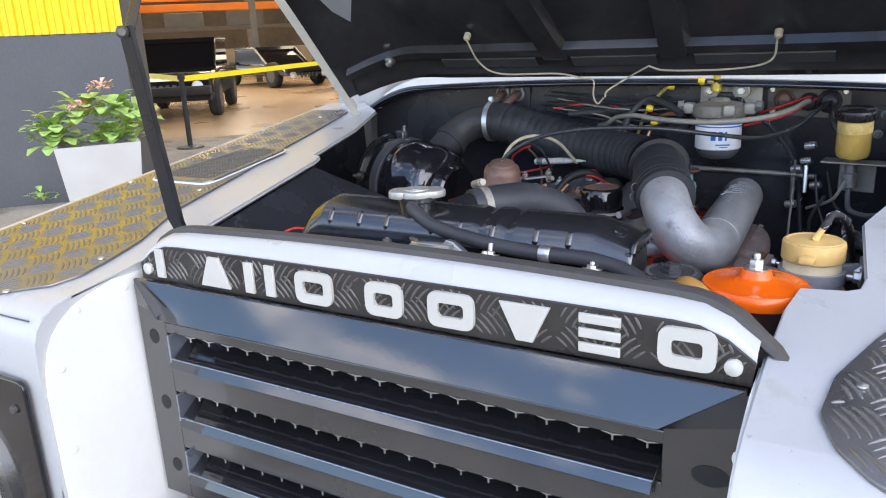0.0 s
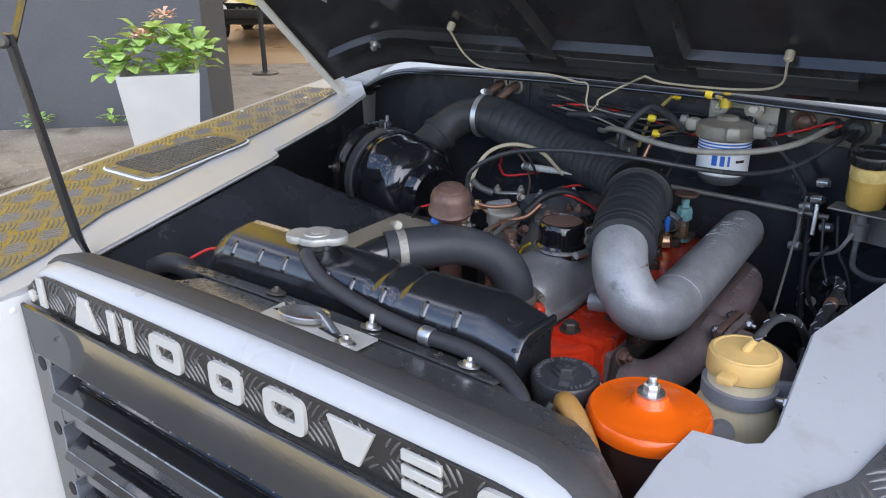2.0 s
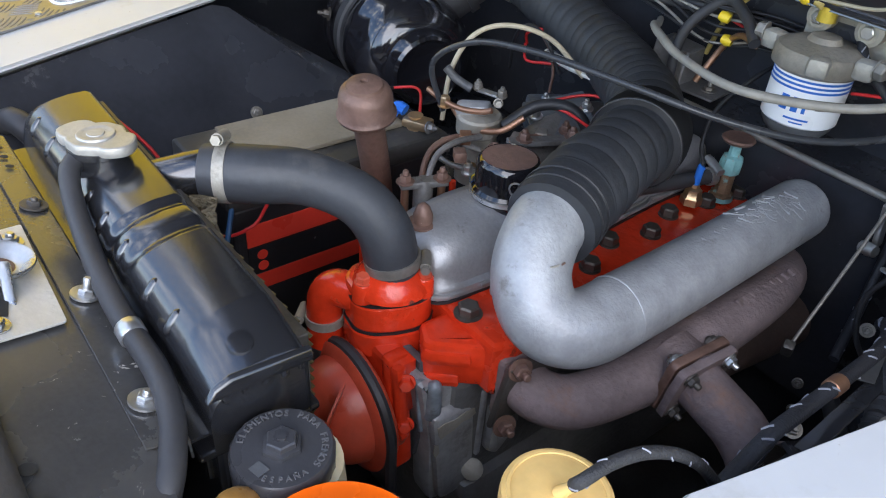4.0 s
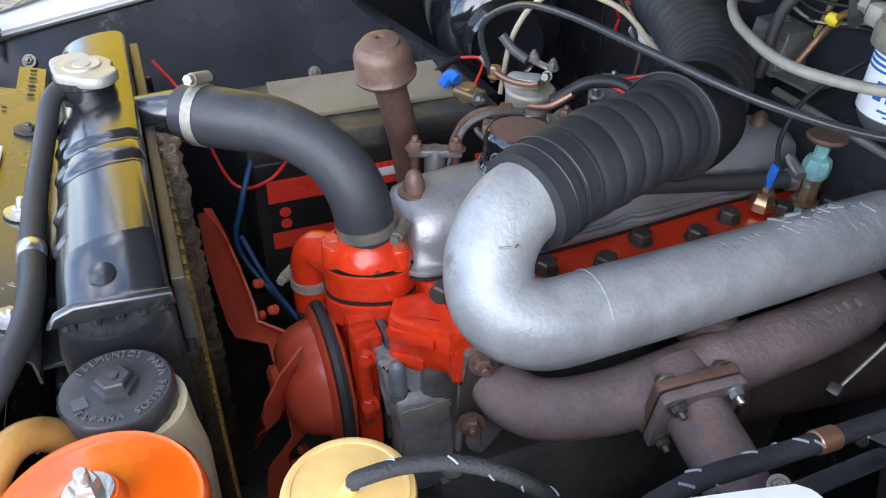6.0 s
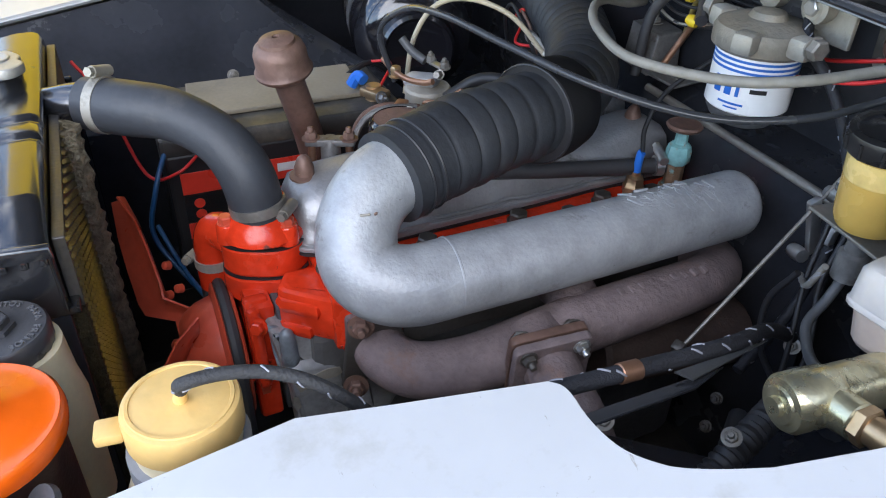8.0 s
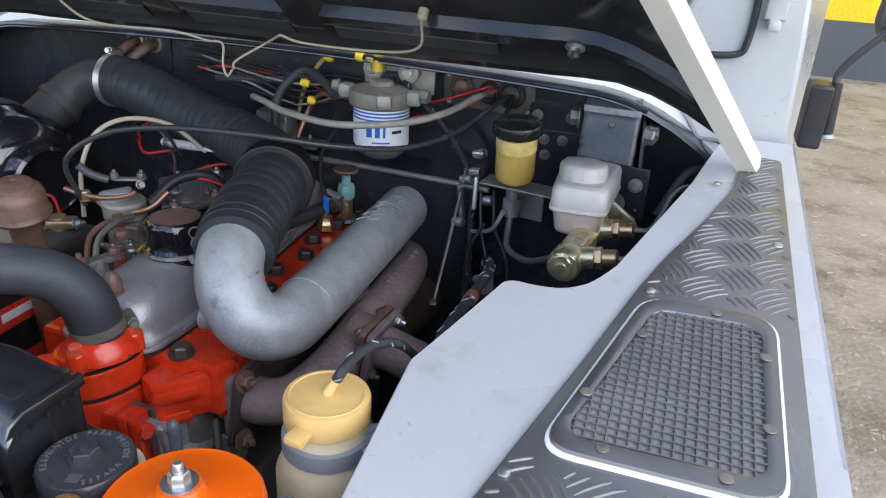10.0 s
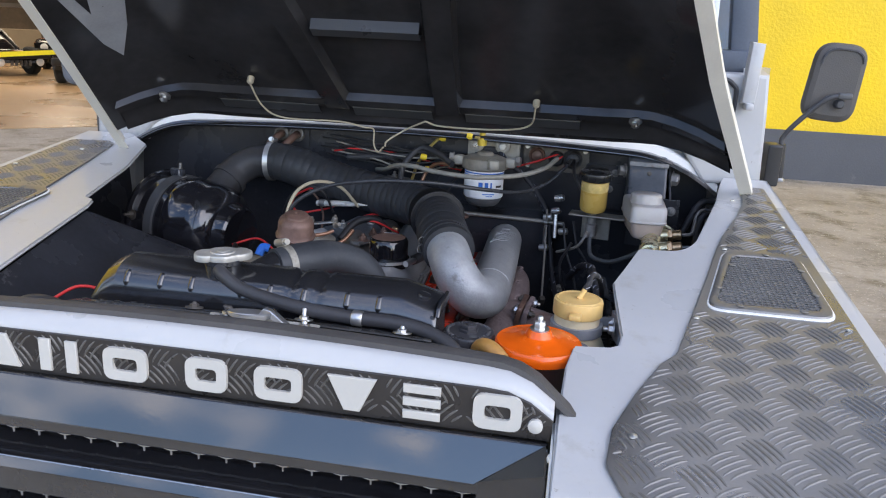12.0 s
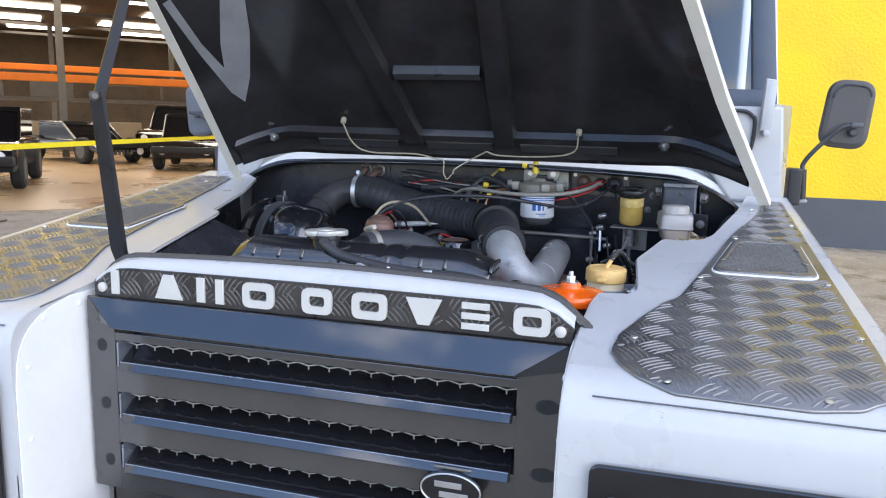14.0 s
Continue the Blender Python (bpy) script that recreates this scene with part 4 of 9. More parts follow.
inner = bmesh.new()
left_top = [(-0.352, 0.04), (-0.356, 0.10), (-0.376, 0.23), (-0.402, 0.405)]
sheet([[(x, y, W(y) - 0.012) for x, y in left_top], [(x + 0.03, y, W(y) - 0.045) for x, y in left_top], [(-0.255, y, 0.985) for x, y in left_top], [(-0.255, y, 0.72) for x, y in left_top]], inner)
sheet([[(-0.402, 0.405, 1.119), (-0.41, 0.43, 1.11), (-0.54, 0.50, 1.04)], [(-0.372, 0.405, 1.085), (-0.30, 0.52, 1.035), (-0.30, 0.60, 1.0)], [(-0.255, 0.405, 0.985), (-0.24, 0.53, 0.985), (-0.24, 0.62, 0.985)], [(-0.255, 0.405, 0.72), (-0.24, 0.53, 0.72), (-0.24, 0.62, 0.72)]], inner)
part("inner_wing_panel", thick(inner, 0.003), bay_black, vehicle, "black inner wing panel")
inner = bmesh.new()
sheet([[(-0.62, 0.42, 1.115), (-0.62, 0.85, 1.17)], [(-0.60, 0.42, 0.80), (-0.60, 0.85, 0.80)]], inner)
sheet([[(-0.70, 0.42, 0.93), (-0.70, 0.85, 0.93)], [(-0.24, 0.42, 0.90), (-0.24, 0.85, 0.90)]], inner)
part("inner_wing_tray", thick(inner, 0.003), bay_black, vehicle, "black battery-side inner wing")
inner = bmesh.new()
right_top = [(0.342, 0.145), (0.400, 0.150), (0.400, 0.20), (0.394, 0.307), (0.43, 0.425), (0.48, 0.432), (0.52, 0.496), (0.565, 0.665), (0.60, 0.85)]
sheet([[(x + 0.006, y, W(y) - 0.02) for x, y in right_top[2:5]], [(x + 0.005, y, 0.98) for x, y in right_top[2:5]], [(x - 0.01, y, 0.70) for x, y in right_top[2:5]]], inner)
sheet([[(0.38, 0.44, 1.06), (0.62, 0.44, 0.93), (0.66, 0.85, 0.93)], [(0.36, 0.50, 1.0), (0.45, 0.60, 0.93), (0.50, 0.85, 0.95)], [(0.345, 0.50, 0.92), (0.36, 0.65, 0.90), (0.36, 0.85, 0.92)], [(0.345, 0.48, 0.70), (0.35, 0.65, 0.70), (0.35, 0.85, 0.70)]], inner)
sheet([[(0.62, 0.42, 1.12), (0.64, 0.86, 1.17)], [(0.62, 0.42, 0.80), (0.64, 0.86, 0.80)]], inner)
part("inner_wing_panel", thick(inner, 0.003), bay_black, vehicle, "black inner wing panel")
well = box((0.0, 0.45, 0.62), (1.2, 0.86, 0.01), bev=0)
part("undertray", well, bolt_dark, vehicle)
# Dark skirts added only to stop light leaking into the bay from below.
for c, size in (((-0.256, 0.44, 0.66), (0.006, 0.84, 0.16)), ((0.392, 0.30, 0.66), (0.006, 0.56, 0.16)), ((0.350, 0.68, 0.66), (0.006, 0.36, 0.16)), ((0.0, 0.032, 0.65), (0.70, 0.006, 0.10))):
    part("light_shield", box(c, size, bev=0.001), bolt_dark, vehicle)

# bonnet, propped open
BT = V(0, -0.788, 0.615)
BN = V(0, -0.615, -0.788)


def bonnet_half(side, v):
    """Half width of the bonnet on either side, narrowing towards its front."""
    return 0.606 - 0.316 * v if side > 0 else 0.526 - 0.166 * v


def bonnet_point(x, v, lift=0.0):
    """x across, v metres from the rear edge, lift below the skin."""
    u = abs(x) / bonnet_half(x, v)
    drop = 0.0 if u < 0.72 else 0.085 * ((u - 0.72) / 0.28) ** 1.7
    rise = 0.0 if u < 0.66 else 0.042 * ((u - 0.66) / 0.34) ** 1.5 * max(0.0, 1 - v / 0.30)
    return V(x, 0.765, 1.243) + BT * (v + rise) + BN * (drop + lift)


def bonnet_sheet():
    rows = []
    for v in np.linspace(0, 0.86, 12):
        rows.append([bonnet_point(u * bonnet_half(u, v), v) for u in np.linspace(-1, 1, 41)])
    return rows


skin = thick(sheet(bonnet_sheet()), -0.003)
bonnet = part("bonnet", skin, bonnet_black, vehicle, "black painted underside of the open bonnet")
for s in (-1, 1):
    rows = []
    for v in np.linspace(-0.055, 0.86, 16):
        p = bonnet_point(s * bonnet_half(s, v), v)
        rows.append([p + V(s * 0.003, 0, 0) - BN * 0.012, p + V(s * 0.004, 0, 0) + BN * 0.012, p + V(-s * 0.016, 0, 0) + BN * 0.013])
    part("bonnet_edge", thick(sheet(rows), 0.002), white_in_shade, bonnet, "white bonnet side edge tinted cream for shade")
strip = bmesh.new()
rows = []
for v, lift in ((0.0, -0.002), (0.004, 0.012), (0.018, 0.013), (0.028, 0.006), (0.060, 0.005), (0.066, 0.013), (0.085, 0.013), (0.09, 0.0)):
    rows.append([bonnet_point(u * bonnet_half(u, v) * 0.96, v, lift) for u in np.linspace(-1, 1, 31)])
sheet(rows, strip)
part("rear_stiffener", strip, bonnet_black, bonnet, "folded black stiffener along the rear edge")


def bonnet_beam(pts, w, h, name, material=bonnet_black, label=""):
    bm = bmesh.new()
    rows = []
    for x, v in pts:
        rows.append([bonnet_point(x - w, v, 0), bonnet_point(x - w * 0.75, v, h), bonnet_point(x + w * 0.75, v, h), bonnet_point(x + w, v, 0)])
    return part(name, sheet(rows, bm), material, bonnet, label)


bonnet_beam([(-0.10, 0.06), (-0.115, 0.2), (-0.15, 0.5), (-0.17, 0.84)], 0.027, 0.016, "rib")
bonnet_beam([(0.10, 0.06), (0.105, 0.2), (0.125, 0.5), (0.14, 0.84)], 0.027, 0.016, "rib")
cross = bmesh.new()
sheet([[bonnet_point(x, v, h) for x in np.linspace(-0.090, 0.080, 5)] for v, h in ((0.258, 0.0), (0.262, 0.014), (0.280, 0.016), (0.286, 0.0))], cross)
part("cross_bar", cross, frame_black, bonnet, "grey steel cross bar between the ribs")
for x0, x1 in ((-0.33, -0.14), (-0.075, 0.07), (0.13, 0.33)):
    cross = bmesh.new()
    sheet([[bonnet_point(x, v, h) for x in np.linspace(x0, x1, 6)] for v, h in ((0.030, 0.006), (0.032, 0.009), (0.056, 0.009), (0.058, 0.006))], cross)
    part("stiffener_recess", cross, frame_black, bonnet)
for x in (-0.42, 0.42):
    p = bonnet_point(x, 0.078, 0.013)
    part("buffer_bolt", lathe([(0.010, 0), (0.011, 0.004), (0.006, 0.006), (0.007, 0.012), (0.003, 0.015)], p, BN, 16), zinc, bonnet, "zinc bonnet buffer bolt")
patch = prism([bonnet_point(x, v, 0.0016) for x, v in ((-0.432, 0.205), (-0.440, 0.25), (-0.438, 0.38), (-0.430, 0.52), (-0.420, 0.52), (-0.427, 0.40), (-0.424, 0.32), (-0.405, 0.38), (-0.344, 0.52), (-0.305, 0.52), (-0.352, 0.38), (-0.398, 0.27))], BN * 0.0008)
bare_patch = mat("bare_grey_patch", (0.30, 0.31, 0.33), 0.5, var=0.15, scale=20, bump=0.1, col2=(0.03, 0.03, 0.03), cover=0.68, edge=0.02, scale2=70)
part("bare_patch", patch, bare_patch, bonnet, "pale unpainted patch")

# bonnet stay
stay = bmesh.new()
prism([(-0.357, 0.078, 1.085), (-0.331, 0.070, 1.085), (-0.331, 0.060, 1.118), (-0.333, 0.031, 1.345), (-0.357, 0.035, 1.345), (-0.358, 0.066, 1.118)], (0.004, 0.004, 0), stay, 0.001)
stay_black = mat("black_enamelled_stay", (0.014, 0.014, 0.016), 0.34, var=0.2, bump=0.04, col2=(0.06, 0.06, 0.06), cover=0.68, edge=0.1, scale2=40)
stay = part("bonnet_stay", stay, stay_black, vehicle, "black folding steel bonnet stay")
upper = prism([(-0.334, 0.036, 1.328), (-0.358, 0.040, 1.328), (-0.354, 0.200, 1.70), (-0.330, 0.196, 1.70)], (0.003, -0.003, 0), None, 0.001)
part("stay_arm", upper, stay_black, stay)
part("stay_rivet", lathe([(0.007, 0), (0.007, 0.005), (0.004, 0.008), (0, 0.008)], (-0.342, 0.030, 1.338), (0.7, -0.7, 0), 14), bolt_dark, stay)


# ---- radiator ----
radiator = thing("radiator", (-0.02, 0.185, 0.65), "black radiator with a ribbed top tank", "radiator")


def tank_section(k):
    """Rounded cross-section (y, z) of the top tank."""
    return [(0.142, 1.066), (0.142, 1.098), (0.1432, 1.108), (0.1465, 1.1165), (0.152, 1.1232), (0.159, 1.1278), (0.168, 1.1310), (0.182, 1.1335), (0.196, 1.1338), (0.2010, 1.1315), (0.2035, 1.126), (0.204, 1.066)]


tank = bmesh.new()
rows = []
for x, sc in ((-0.222, 0.25), (-0.216, 0.55), (-0.200, 0.9), (-0.185, 1.0), (0.018, 1.0), (0.022, 0.985), (0.025, 0.955), (0.030, 0.955), (0.033, 0.985), (0.037, 1.0), (0.050, 1.0), (0.054, 0.985), (0.057, 0.955), (0.062, 0.955), (0.065, 0.985), (0.069, 1.0), (0.150, 1.0), (0.156, 0.985), (0.160, 0.968), (0.1900, 0.830), (0.1935, 0.80), (0.1945, 0.76), (0.195, 0.05)):
    rows.append([(x, y, 1.066 + (z - 1.066) * sc) for y, z in tank_section(0)])
sheet(rows, tank)
part("top_tank", tank, satin_black, radiator, "satin black ribbed top tank", 50)
for x in (-0.170, -0.128, -0.090, -0.030, 0.004, 0.044, 0.094, 0.130):
    rib = [(x, 0.1446, 1.1075), (x, 0.1480, 1.1150), (x, 0.1530, 1.1207), (x, 0.1575, 1.1235)]
    part("embossed_rib", tube(rib, lambda s, w: 0.0040 * (0.35 + 0.65 * min(1, s / 0.2, (1 - s) / 0.2)), 14, 6), satin_black, radiator)
flange = box((-0.018, 0.172, 1.066), (0.424, 0.078, 0.006), bev=0.002)
box((-0.018, 0.141, 1.052), (0.41, 0.006, 0.03), bev=0.002, bm=flange)

part("tank_flange", flange, satin_black, radiator)
part("pressed_mark", lathe([(0.0078, -0.002), (0.0075, 0.0004), (0.005, 0.0010), (0, 0.0011)], (0.1765, 0.171, 1.1258), (0.30, -0.05, 0.95), 20), satin_black, radiator, "round pressed mark")
rim_lip = prism([(0.1945, 0.1405, 1.1130), (0.1945, 0.2055, 1.1130), (0.1945, 0.2045, 1.1215), (0.1945, 0.156, 1.1245), (0.1945, 0.1455, 1.1205)], (0.0045, 0, -0.0012), None, 0.0012)
part("tank_lip", rim_lip, satin_black, radiator, "rolled end lip of the tank")
for y in (0.152, 0.164, 0.176, 0.188, 0.199):
    part("lip_tooth", box((0.1960, y, 1.1095), (0.0030, 0.0050, 0.0070), bev=0.0012), satin_black, radiator)
for c, size in (((0.1895, 0.175, 0.885), (0.006, 0.058, 0.450)), ((-0.228, 0.180, 0.87), (0.006, 0.076, 0.40)), ((-0.018, 0.146, 0.87), (0.42, 0.006, 0.40))):
    part("side_shell", box(c, size, bev=0.002), bay_black, radiator)
core = box((-0.018, 0.200, 0.86), (0.40, 0.026, 0.40), bev=0.002)
part("core", core, mat("radiator_fins", (0.06, 0.045, 0.022), 0.6, metal=0.4, var=0.5, scale=140, bump=0.9, bscale=420, depth=0.004), radiator, "dusty brass-coloured core")
part("core_top", box((-0.010, 0.2085, 1.084), (0.38, 0.008, 0.062), bev=0.001), bolt_dark, radiator)
verts, faces = [], []
for i in range(26):
    for j in range(60):
        x, z = 0.178 - 0.0078 * i, 1.110 - 0.0072 * j - 0.0018 * (i % 2)
        k = len(verts)
        verts += [(x - 0.0030, 0.2125, z), (x + 0.0030, 0.2125, z + 0.0010), (x + 0.0030, 0.2148, z + 0.0024), (x - 0.0030, 0.2148, z + 0.0014), (x + 0.0030, 0.2125, z + 0.0034), (x - 0.0030, 0.2125, z + 0.0024)]
        faces += [(k, k + 1, k + 2, k + 3), (k + 3, k + 2, k + 4, k + 5)]
from_lists("core_fin", verts, faces, mat("brass_fin_edges", (0.21, 0.165, 0.075), 0.5, metal=0.5, var=0.4, scale=60, bump=0.2), radiator, "folded brass-coloured cooling fins", True)
foam = bmesh.new()
fr = random.Random(5)
sheet([[(x + 0.010 + fr.uniform(-0.002, 0.002), 0.2125, z), (x + 0.008 + fr.uniform(-0.002, 0.003), 0.2225 + fr.uniform(-0.0015, 0.002), z), (x + fr.uniform(-0.003, 0.003), 0.2275 + fr.uniform(-0.002, 0.002), z), (x - 0.010 + fr.uniform(-0.002, 0.002), 0.219, z), (x - 0.012, 0.2125, z)] for x, z in [(0.012 - 0.045 * k / 80, 1.118 - 0.458 * k / 80) for k in range(81)]], foam)
part("foam_strip", foam, mat("frayed_foam", (0.22, 0.185, 0.125), 0.95, var=0.5, scale=80, bump=1.0, bscale=300, depth=0.006), radiator, "frayed foam edge strip")
neck = lathe([(0.020, -0.03), (0.020, 0.006), (0.0225, 0.008), (0.0225, 0.013)], (-0.0615, 0.171, 1.132), seg=28)
part("filler_neck", neck, satin_black, radiator)
cap_bm = bmesh.new()
pts = []
for k in range(48):
    a = k * math.tau / 48
    r = 0.0215 + 0.0110 * max(0, math.cos(2 * a)) ** 0.7 + 0.0005 * math.cos(9 * a + 1)
    pts.append((-0.0615 + r * math.cos(a + 0.5), 0.171 + r * math.sin(a + 0.5), 1.1435))
prism(pts, (0, 0, 0.0085), cap_bm, 0.0018)
lathe([(0.0145, 0.008), (0.0135, 0.0098), (0.012, 0.0100), (0.010, 0.0092), (0.0065, 0.0092), (0.006, 0.0098), (0, 0.0099)], (-0.0615, 0.171, 1.1435), seg=24, bm=cap_bm)
part("radiator_cap", cap_bm, mat("dull_aluminium_cap", (0.42, 0.41, 0.38), 0.42, metal=0.45, var=0.25, bump=0.2, col2=(0.3, 0.28, 0.25), cover=0.66, edge=0.1), radiator, "pressed aluminium radiator cap")
out = tube([(-0.045, 0.198, 1.108), (-0.030, 0.226, 1.116), (-0.022, 0.245, 1.119)], 0.019, 20, 5)
part("outlet", out, satin_black, radiator)
overflow = thing("overflow_hose", (0.05, 0.15, 1.09), "thin black rubber overflow hose across the radiator", "hose")
part("hose", tube([(-0.058, 0.152, 1.137), (-0.047, 0.144, 1.132), (-0.020, 0.138, 1.120), (0.045, 0.131, 1.110), (0.100, 0.129, 1.106), (0.150, 0.130, 1.105), (0.185, 0.125, 1.102), (0.212, 0.114, 1.096), (0.226, 0.104, 1.085), (0.232, 0.10, 1.05)], 0.0075, 12, 6), rubber, overflow)
part("tie", lathe([(0.0078, -0.006), (0.0086, -0.005), (0.0086, 0.005), (0.0078, 0.006)], (0.112, 0.129, 1.1058), (1.0, 0.0, -0.03), 14), zinc, overflow, "aluminium tape tie")

top_hose = thing("radiator_hose", (0.07, 0.35, 1.03), "grey rubber radiator top hose", "hose")
HP = [(-0.026, 0.236, 1.118), (0.000, 0.268, 1.119), (0.022, 0.300, 1.117), (0.048, 0.330, 1.102), (0.064, 0.346, 1.075), (0.070, 0.352, 1.036)]
part("hose", tube(HP, lambda s, w: 0.0225 + 0.001 * math.sin(s * 9), 24, 8), hose_rubber, top_hose)
part("clamp", clamp_band((-0.016, 0.249, 1.1185), (0.62, 0.78, 0.03), 0.0230, 0.009, worm=(-0.3, 0.1, 1)), cast_beige, top_hose, "zinc hose clamp")
part("clamp", clamp_band((0.0695, 0.3515, 1.046), (0.1, 0.1, -1), 0.0230, 0.009, worm=(0.6, 0.8, 0)), pewter, top_hose, "zinc hose clamp")

# ---- engine ----
engine = thing("engine", (0.05, 0.58, 0.65), "red painted four-cylinder diesel engine with a silver rocker cover", "engine")
block = bmesh.new()
box((0.050, 0.60, 0.86), (0.19, 0.46, 0.18), bev=0.01, bm=block)
box((0.050, 0.60, 0.73), (0.22, 0.44, 0.16), bev=0.02, bm=block)
part("block", block, dark_iron, engine, "oily dark engine block")
head = bmesh.new()
prism([(-0.040, 0.388, 0), (0.165, 0.388, 0), (0.172, 0.41, 0), (0.172, 0.81, 0), (-0.040, 0.81, 0)], (0, 0, 0.056), head, 0.005)
bmesh.ops.translate(head, vec=(0, 0, 0.944), verts=head.verts)
corner = [(0.098, 0.362), (0.119, 0.350), (0.127, 0.353), (0.151, 0.380), (0.166, 0.400), (0.173, 0.436), (0.130, 0.436), (0.098, 0.392)]
prism([(x, y, 0.948) for x, y in rounded(corner, 0.003, 2)], (0, 0, 0.044), head, 0.005)
prism([(x, y, 0.970) for x, y in ((0.121, 0.348), (0.130, 0.350), (0.153, 0.376), (0.146, 0.386), (0.118, 0.358))], (0, 0, 0.016), head, 0.0065)
prism([(x, y, 0.946) for x, y in ((0.123, 0.348), (0.129, 0.349), (0.147, 0.370), (0.140, 0.380), (0.120, 0.358))], (0, 0, 0.014), head, 0.0055)
prism([(0.150, y, z) for y, z in rounded([(0.388, 0.952), (0.432, 0.952), (0.427, 0.906), (0.419, 0.903), (0.402, 0.930)], 0.004, 2)], (0.018, 0, 0), head, 0.004)
part("cylinder_head", head, red_paint, engine, "glossy red cylinder head with chipped paint")
for x, y in ((0.120, 0.490), (0.132, 0.540), (0.113, 0.588), (0.126, 0.638), (0.112, 0.685), (0.120, 0.741), (0.150, 0.455), (0.128, 0.79)):
    part("head_bolt", hex_bolt((x, y, 1.0), r=0.0095, h=0.011, washer=1.15), bolt_dark, engine, "dark head bolt")
# Dark strip covering the head's red flank.
part("head_flank", box((0.1745, 0.625, 0.969), (0.004, 0.36, 0.052), bev=0.001), bolt_dark, engine, "dark strip over the head flank below the manifold ports")
part("head_bolt", hex_bolt((0.119, 0.399, 0.999), r=0.010, h=0.011, washer=1.3), bolt_dark, engine, "dark head bolt")

# thermostat housing: foot, middle ring and domed cover with a joint between each
foot = [(0.030, 0.335), (0.042, 0.319), (0.068, 0.315), (0.082, 0.325), (0.092, 0.344), (0.097, 0.362), (0.094, 0.377), (0.080, 0.391), (0.035, 0.391)]


def housing_ring(z, high, grow=1.0, bm=None, bev=0.003):
    return prism([(0.064 + (x - 0.064) * grow, 0.353 + (y - 0.353) * grow, z) for x, y in rounded(foot, 0.007, 3)], (0, 0, high), bm, bev)


part("housing_foot", housing_ring(0.955, 0.027, 1.03), red_paint, engine, "red housing foot")
part("housing_ring", housing_ring(0.9835, 0.0285, 1.0), red_paint, engine, "red housing middle ring", 32)
th = housing_ring(1.0135, 0.011, 0.99, None, 0.004)
lathe([(0.0345, 0.0), (0.0325, 0.007), (0.0275, 0.013), (0.0240, 0.019), (0.0228, 0.032)], (0.068, 0.352, 1.021), seg=32, bm=th)
for x, y in ((0.068, 0.323), (0.089, 0.371), (0.043, 0.372)):
    lathe([(0.0095, 0), (0.0090, 0.016), (0.0078, 0.018)], (x, y, 1.015), seg=16, bm=th)
part("thermostat_cover", th, red_paint, engine, "bright red domed thermostat cover", 32)
for x, y in ((0.068, 0.323), (0.089, 0.371), (0.043, 0.372)):
    part("housing_bolt", hex_bolt((x, y, 1.0325), r=0.0064, h=0.008, washer=1.15), dull_red, engine, "red painted bolt")
part("gasket", housing_ring(1.0118, 0.0020, 1.012, None, 0), black_plastic, engine)
part("gasket", housing_ring(0.9818, 0.0020, 1.020, None, 0), black_plastic, engine)
elbow = tube([(0.050, 0.330, 1.005), (0.030, 0.318, 1.004), (0.022, 0.312, 0.985), (0.022, 0.312, 0.94)], 0.017, 18, 6)
part("bypass_elbow", elbow, red_paint, engine)
part("bypass_hose", tube([(0.022, 0.312, 0.972), (0.022, 0.312, 0.90)], 0.0165, 16, 4), rubber, engine)
part("bypass_clamp", clamp_band((0.022, 0.312, 0.968), (0, 0, 1), 0.017, 0.009, worm=(-0.7, -0.7, 0)), cast_beige, engine, "zinc hose clamp")
pump = bmesh.new()
prism([(0.025, 0.345, 0.895), (0.095, 0.345, 0.880), (0.122, 0.345, 0.915), (0.120, 0.345, 0.972), (0.030, 0.345, 0.972)], (0, 0.024, 0), pump, 0.006)
box((0.112, 0.354, 0.91), (0.014, 0.022, 0.13), (0, -6, 0), 0.004, pump)
box((0.122, 0.350, 0.93), (0.010, 0.012, 0.085), (0, -6, 10), 0.004, pump)
lathe([(0.009, 0), (0.008, 0.012), (0.006, 0.014)], (0.108, 0.348, 0.895), (0.6, -0.8, 0.1), 14, pump)
lathe([(0.026, 0.022), (0.030, 0.032)], (0.072, 0.322, 0.910), (0, 1, 0), 24, pump)
bmesh.ops.translate(pump, vec=(-0.002, -0.021, 0), verts=pump.verts)
part("water_pump", pump, red_paint, engine)
dust = bmesh.new()
prism([(0.030, 0.3478, 0.855), (0.118, 0.3478, 0.845), (0.130, 0.3478, 0.900), (0.120, 0.3478, 0.968), (0.030, 0.3478, 0.968)], (0, 0.008, 0), dust, 0.002)
part("timing_cover", dust, mat("grimy_blue_grey_plate", (0.11, 0.125, 0.14), 0.5, metal=0.4, var=0.3, scale=40, bump=0.35, col2=(0.30, 0.28, 0.24), cover=0.6, edge=0.1, scale2=40), engine, "grimy blue-grey timing plate")
grimy_casting = mat("grimy_grey_casting", (0.30, 0.305, 0.31), 0.46, metal=0.25, var=0.35, scale=30, bump=0.4, bscale=160, col2=(0.08, 0.076, 0.072), cover=0.58, edge=0.2, scale2=24, speck=((0.34, 0.32, 0.28), 0.70, 60))
cover_outline = [(0.336, 0.965), (0.372, 0.950), (0.398, 0.930), (0.408, 0.905), (0.416, 0.840), (0.412, 0.790), (0.356, 0.790), (0.350, 0.880)]
cover = part("front_cover", prism([(0.108, y, z) for y, z in rounded(cover_outline, 0.010, 3)], (0.030, 0.0, -0.004), None, 0.006), grimy_casting, engine, "oily grey cast front cover")
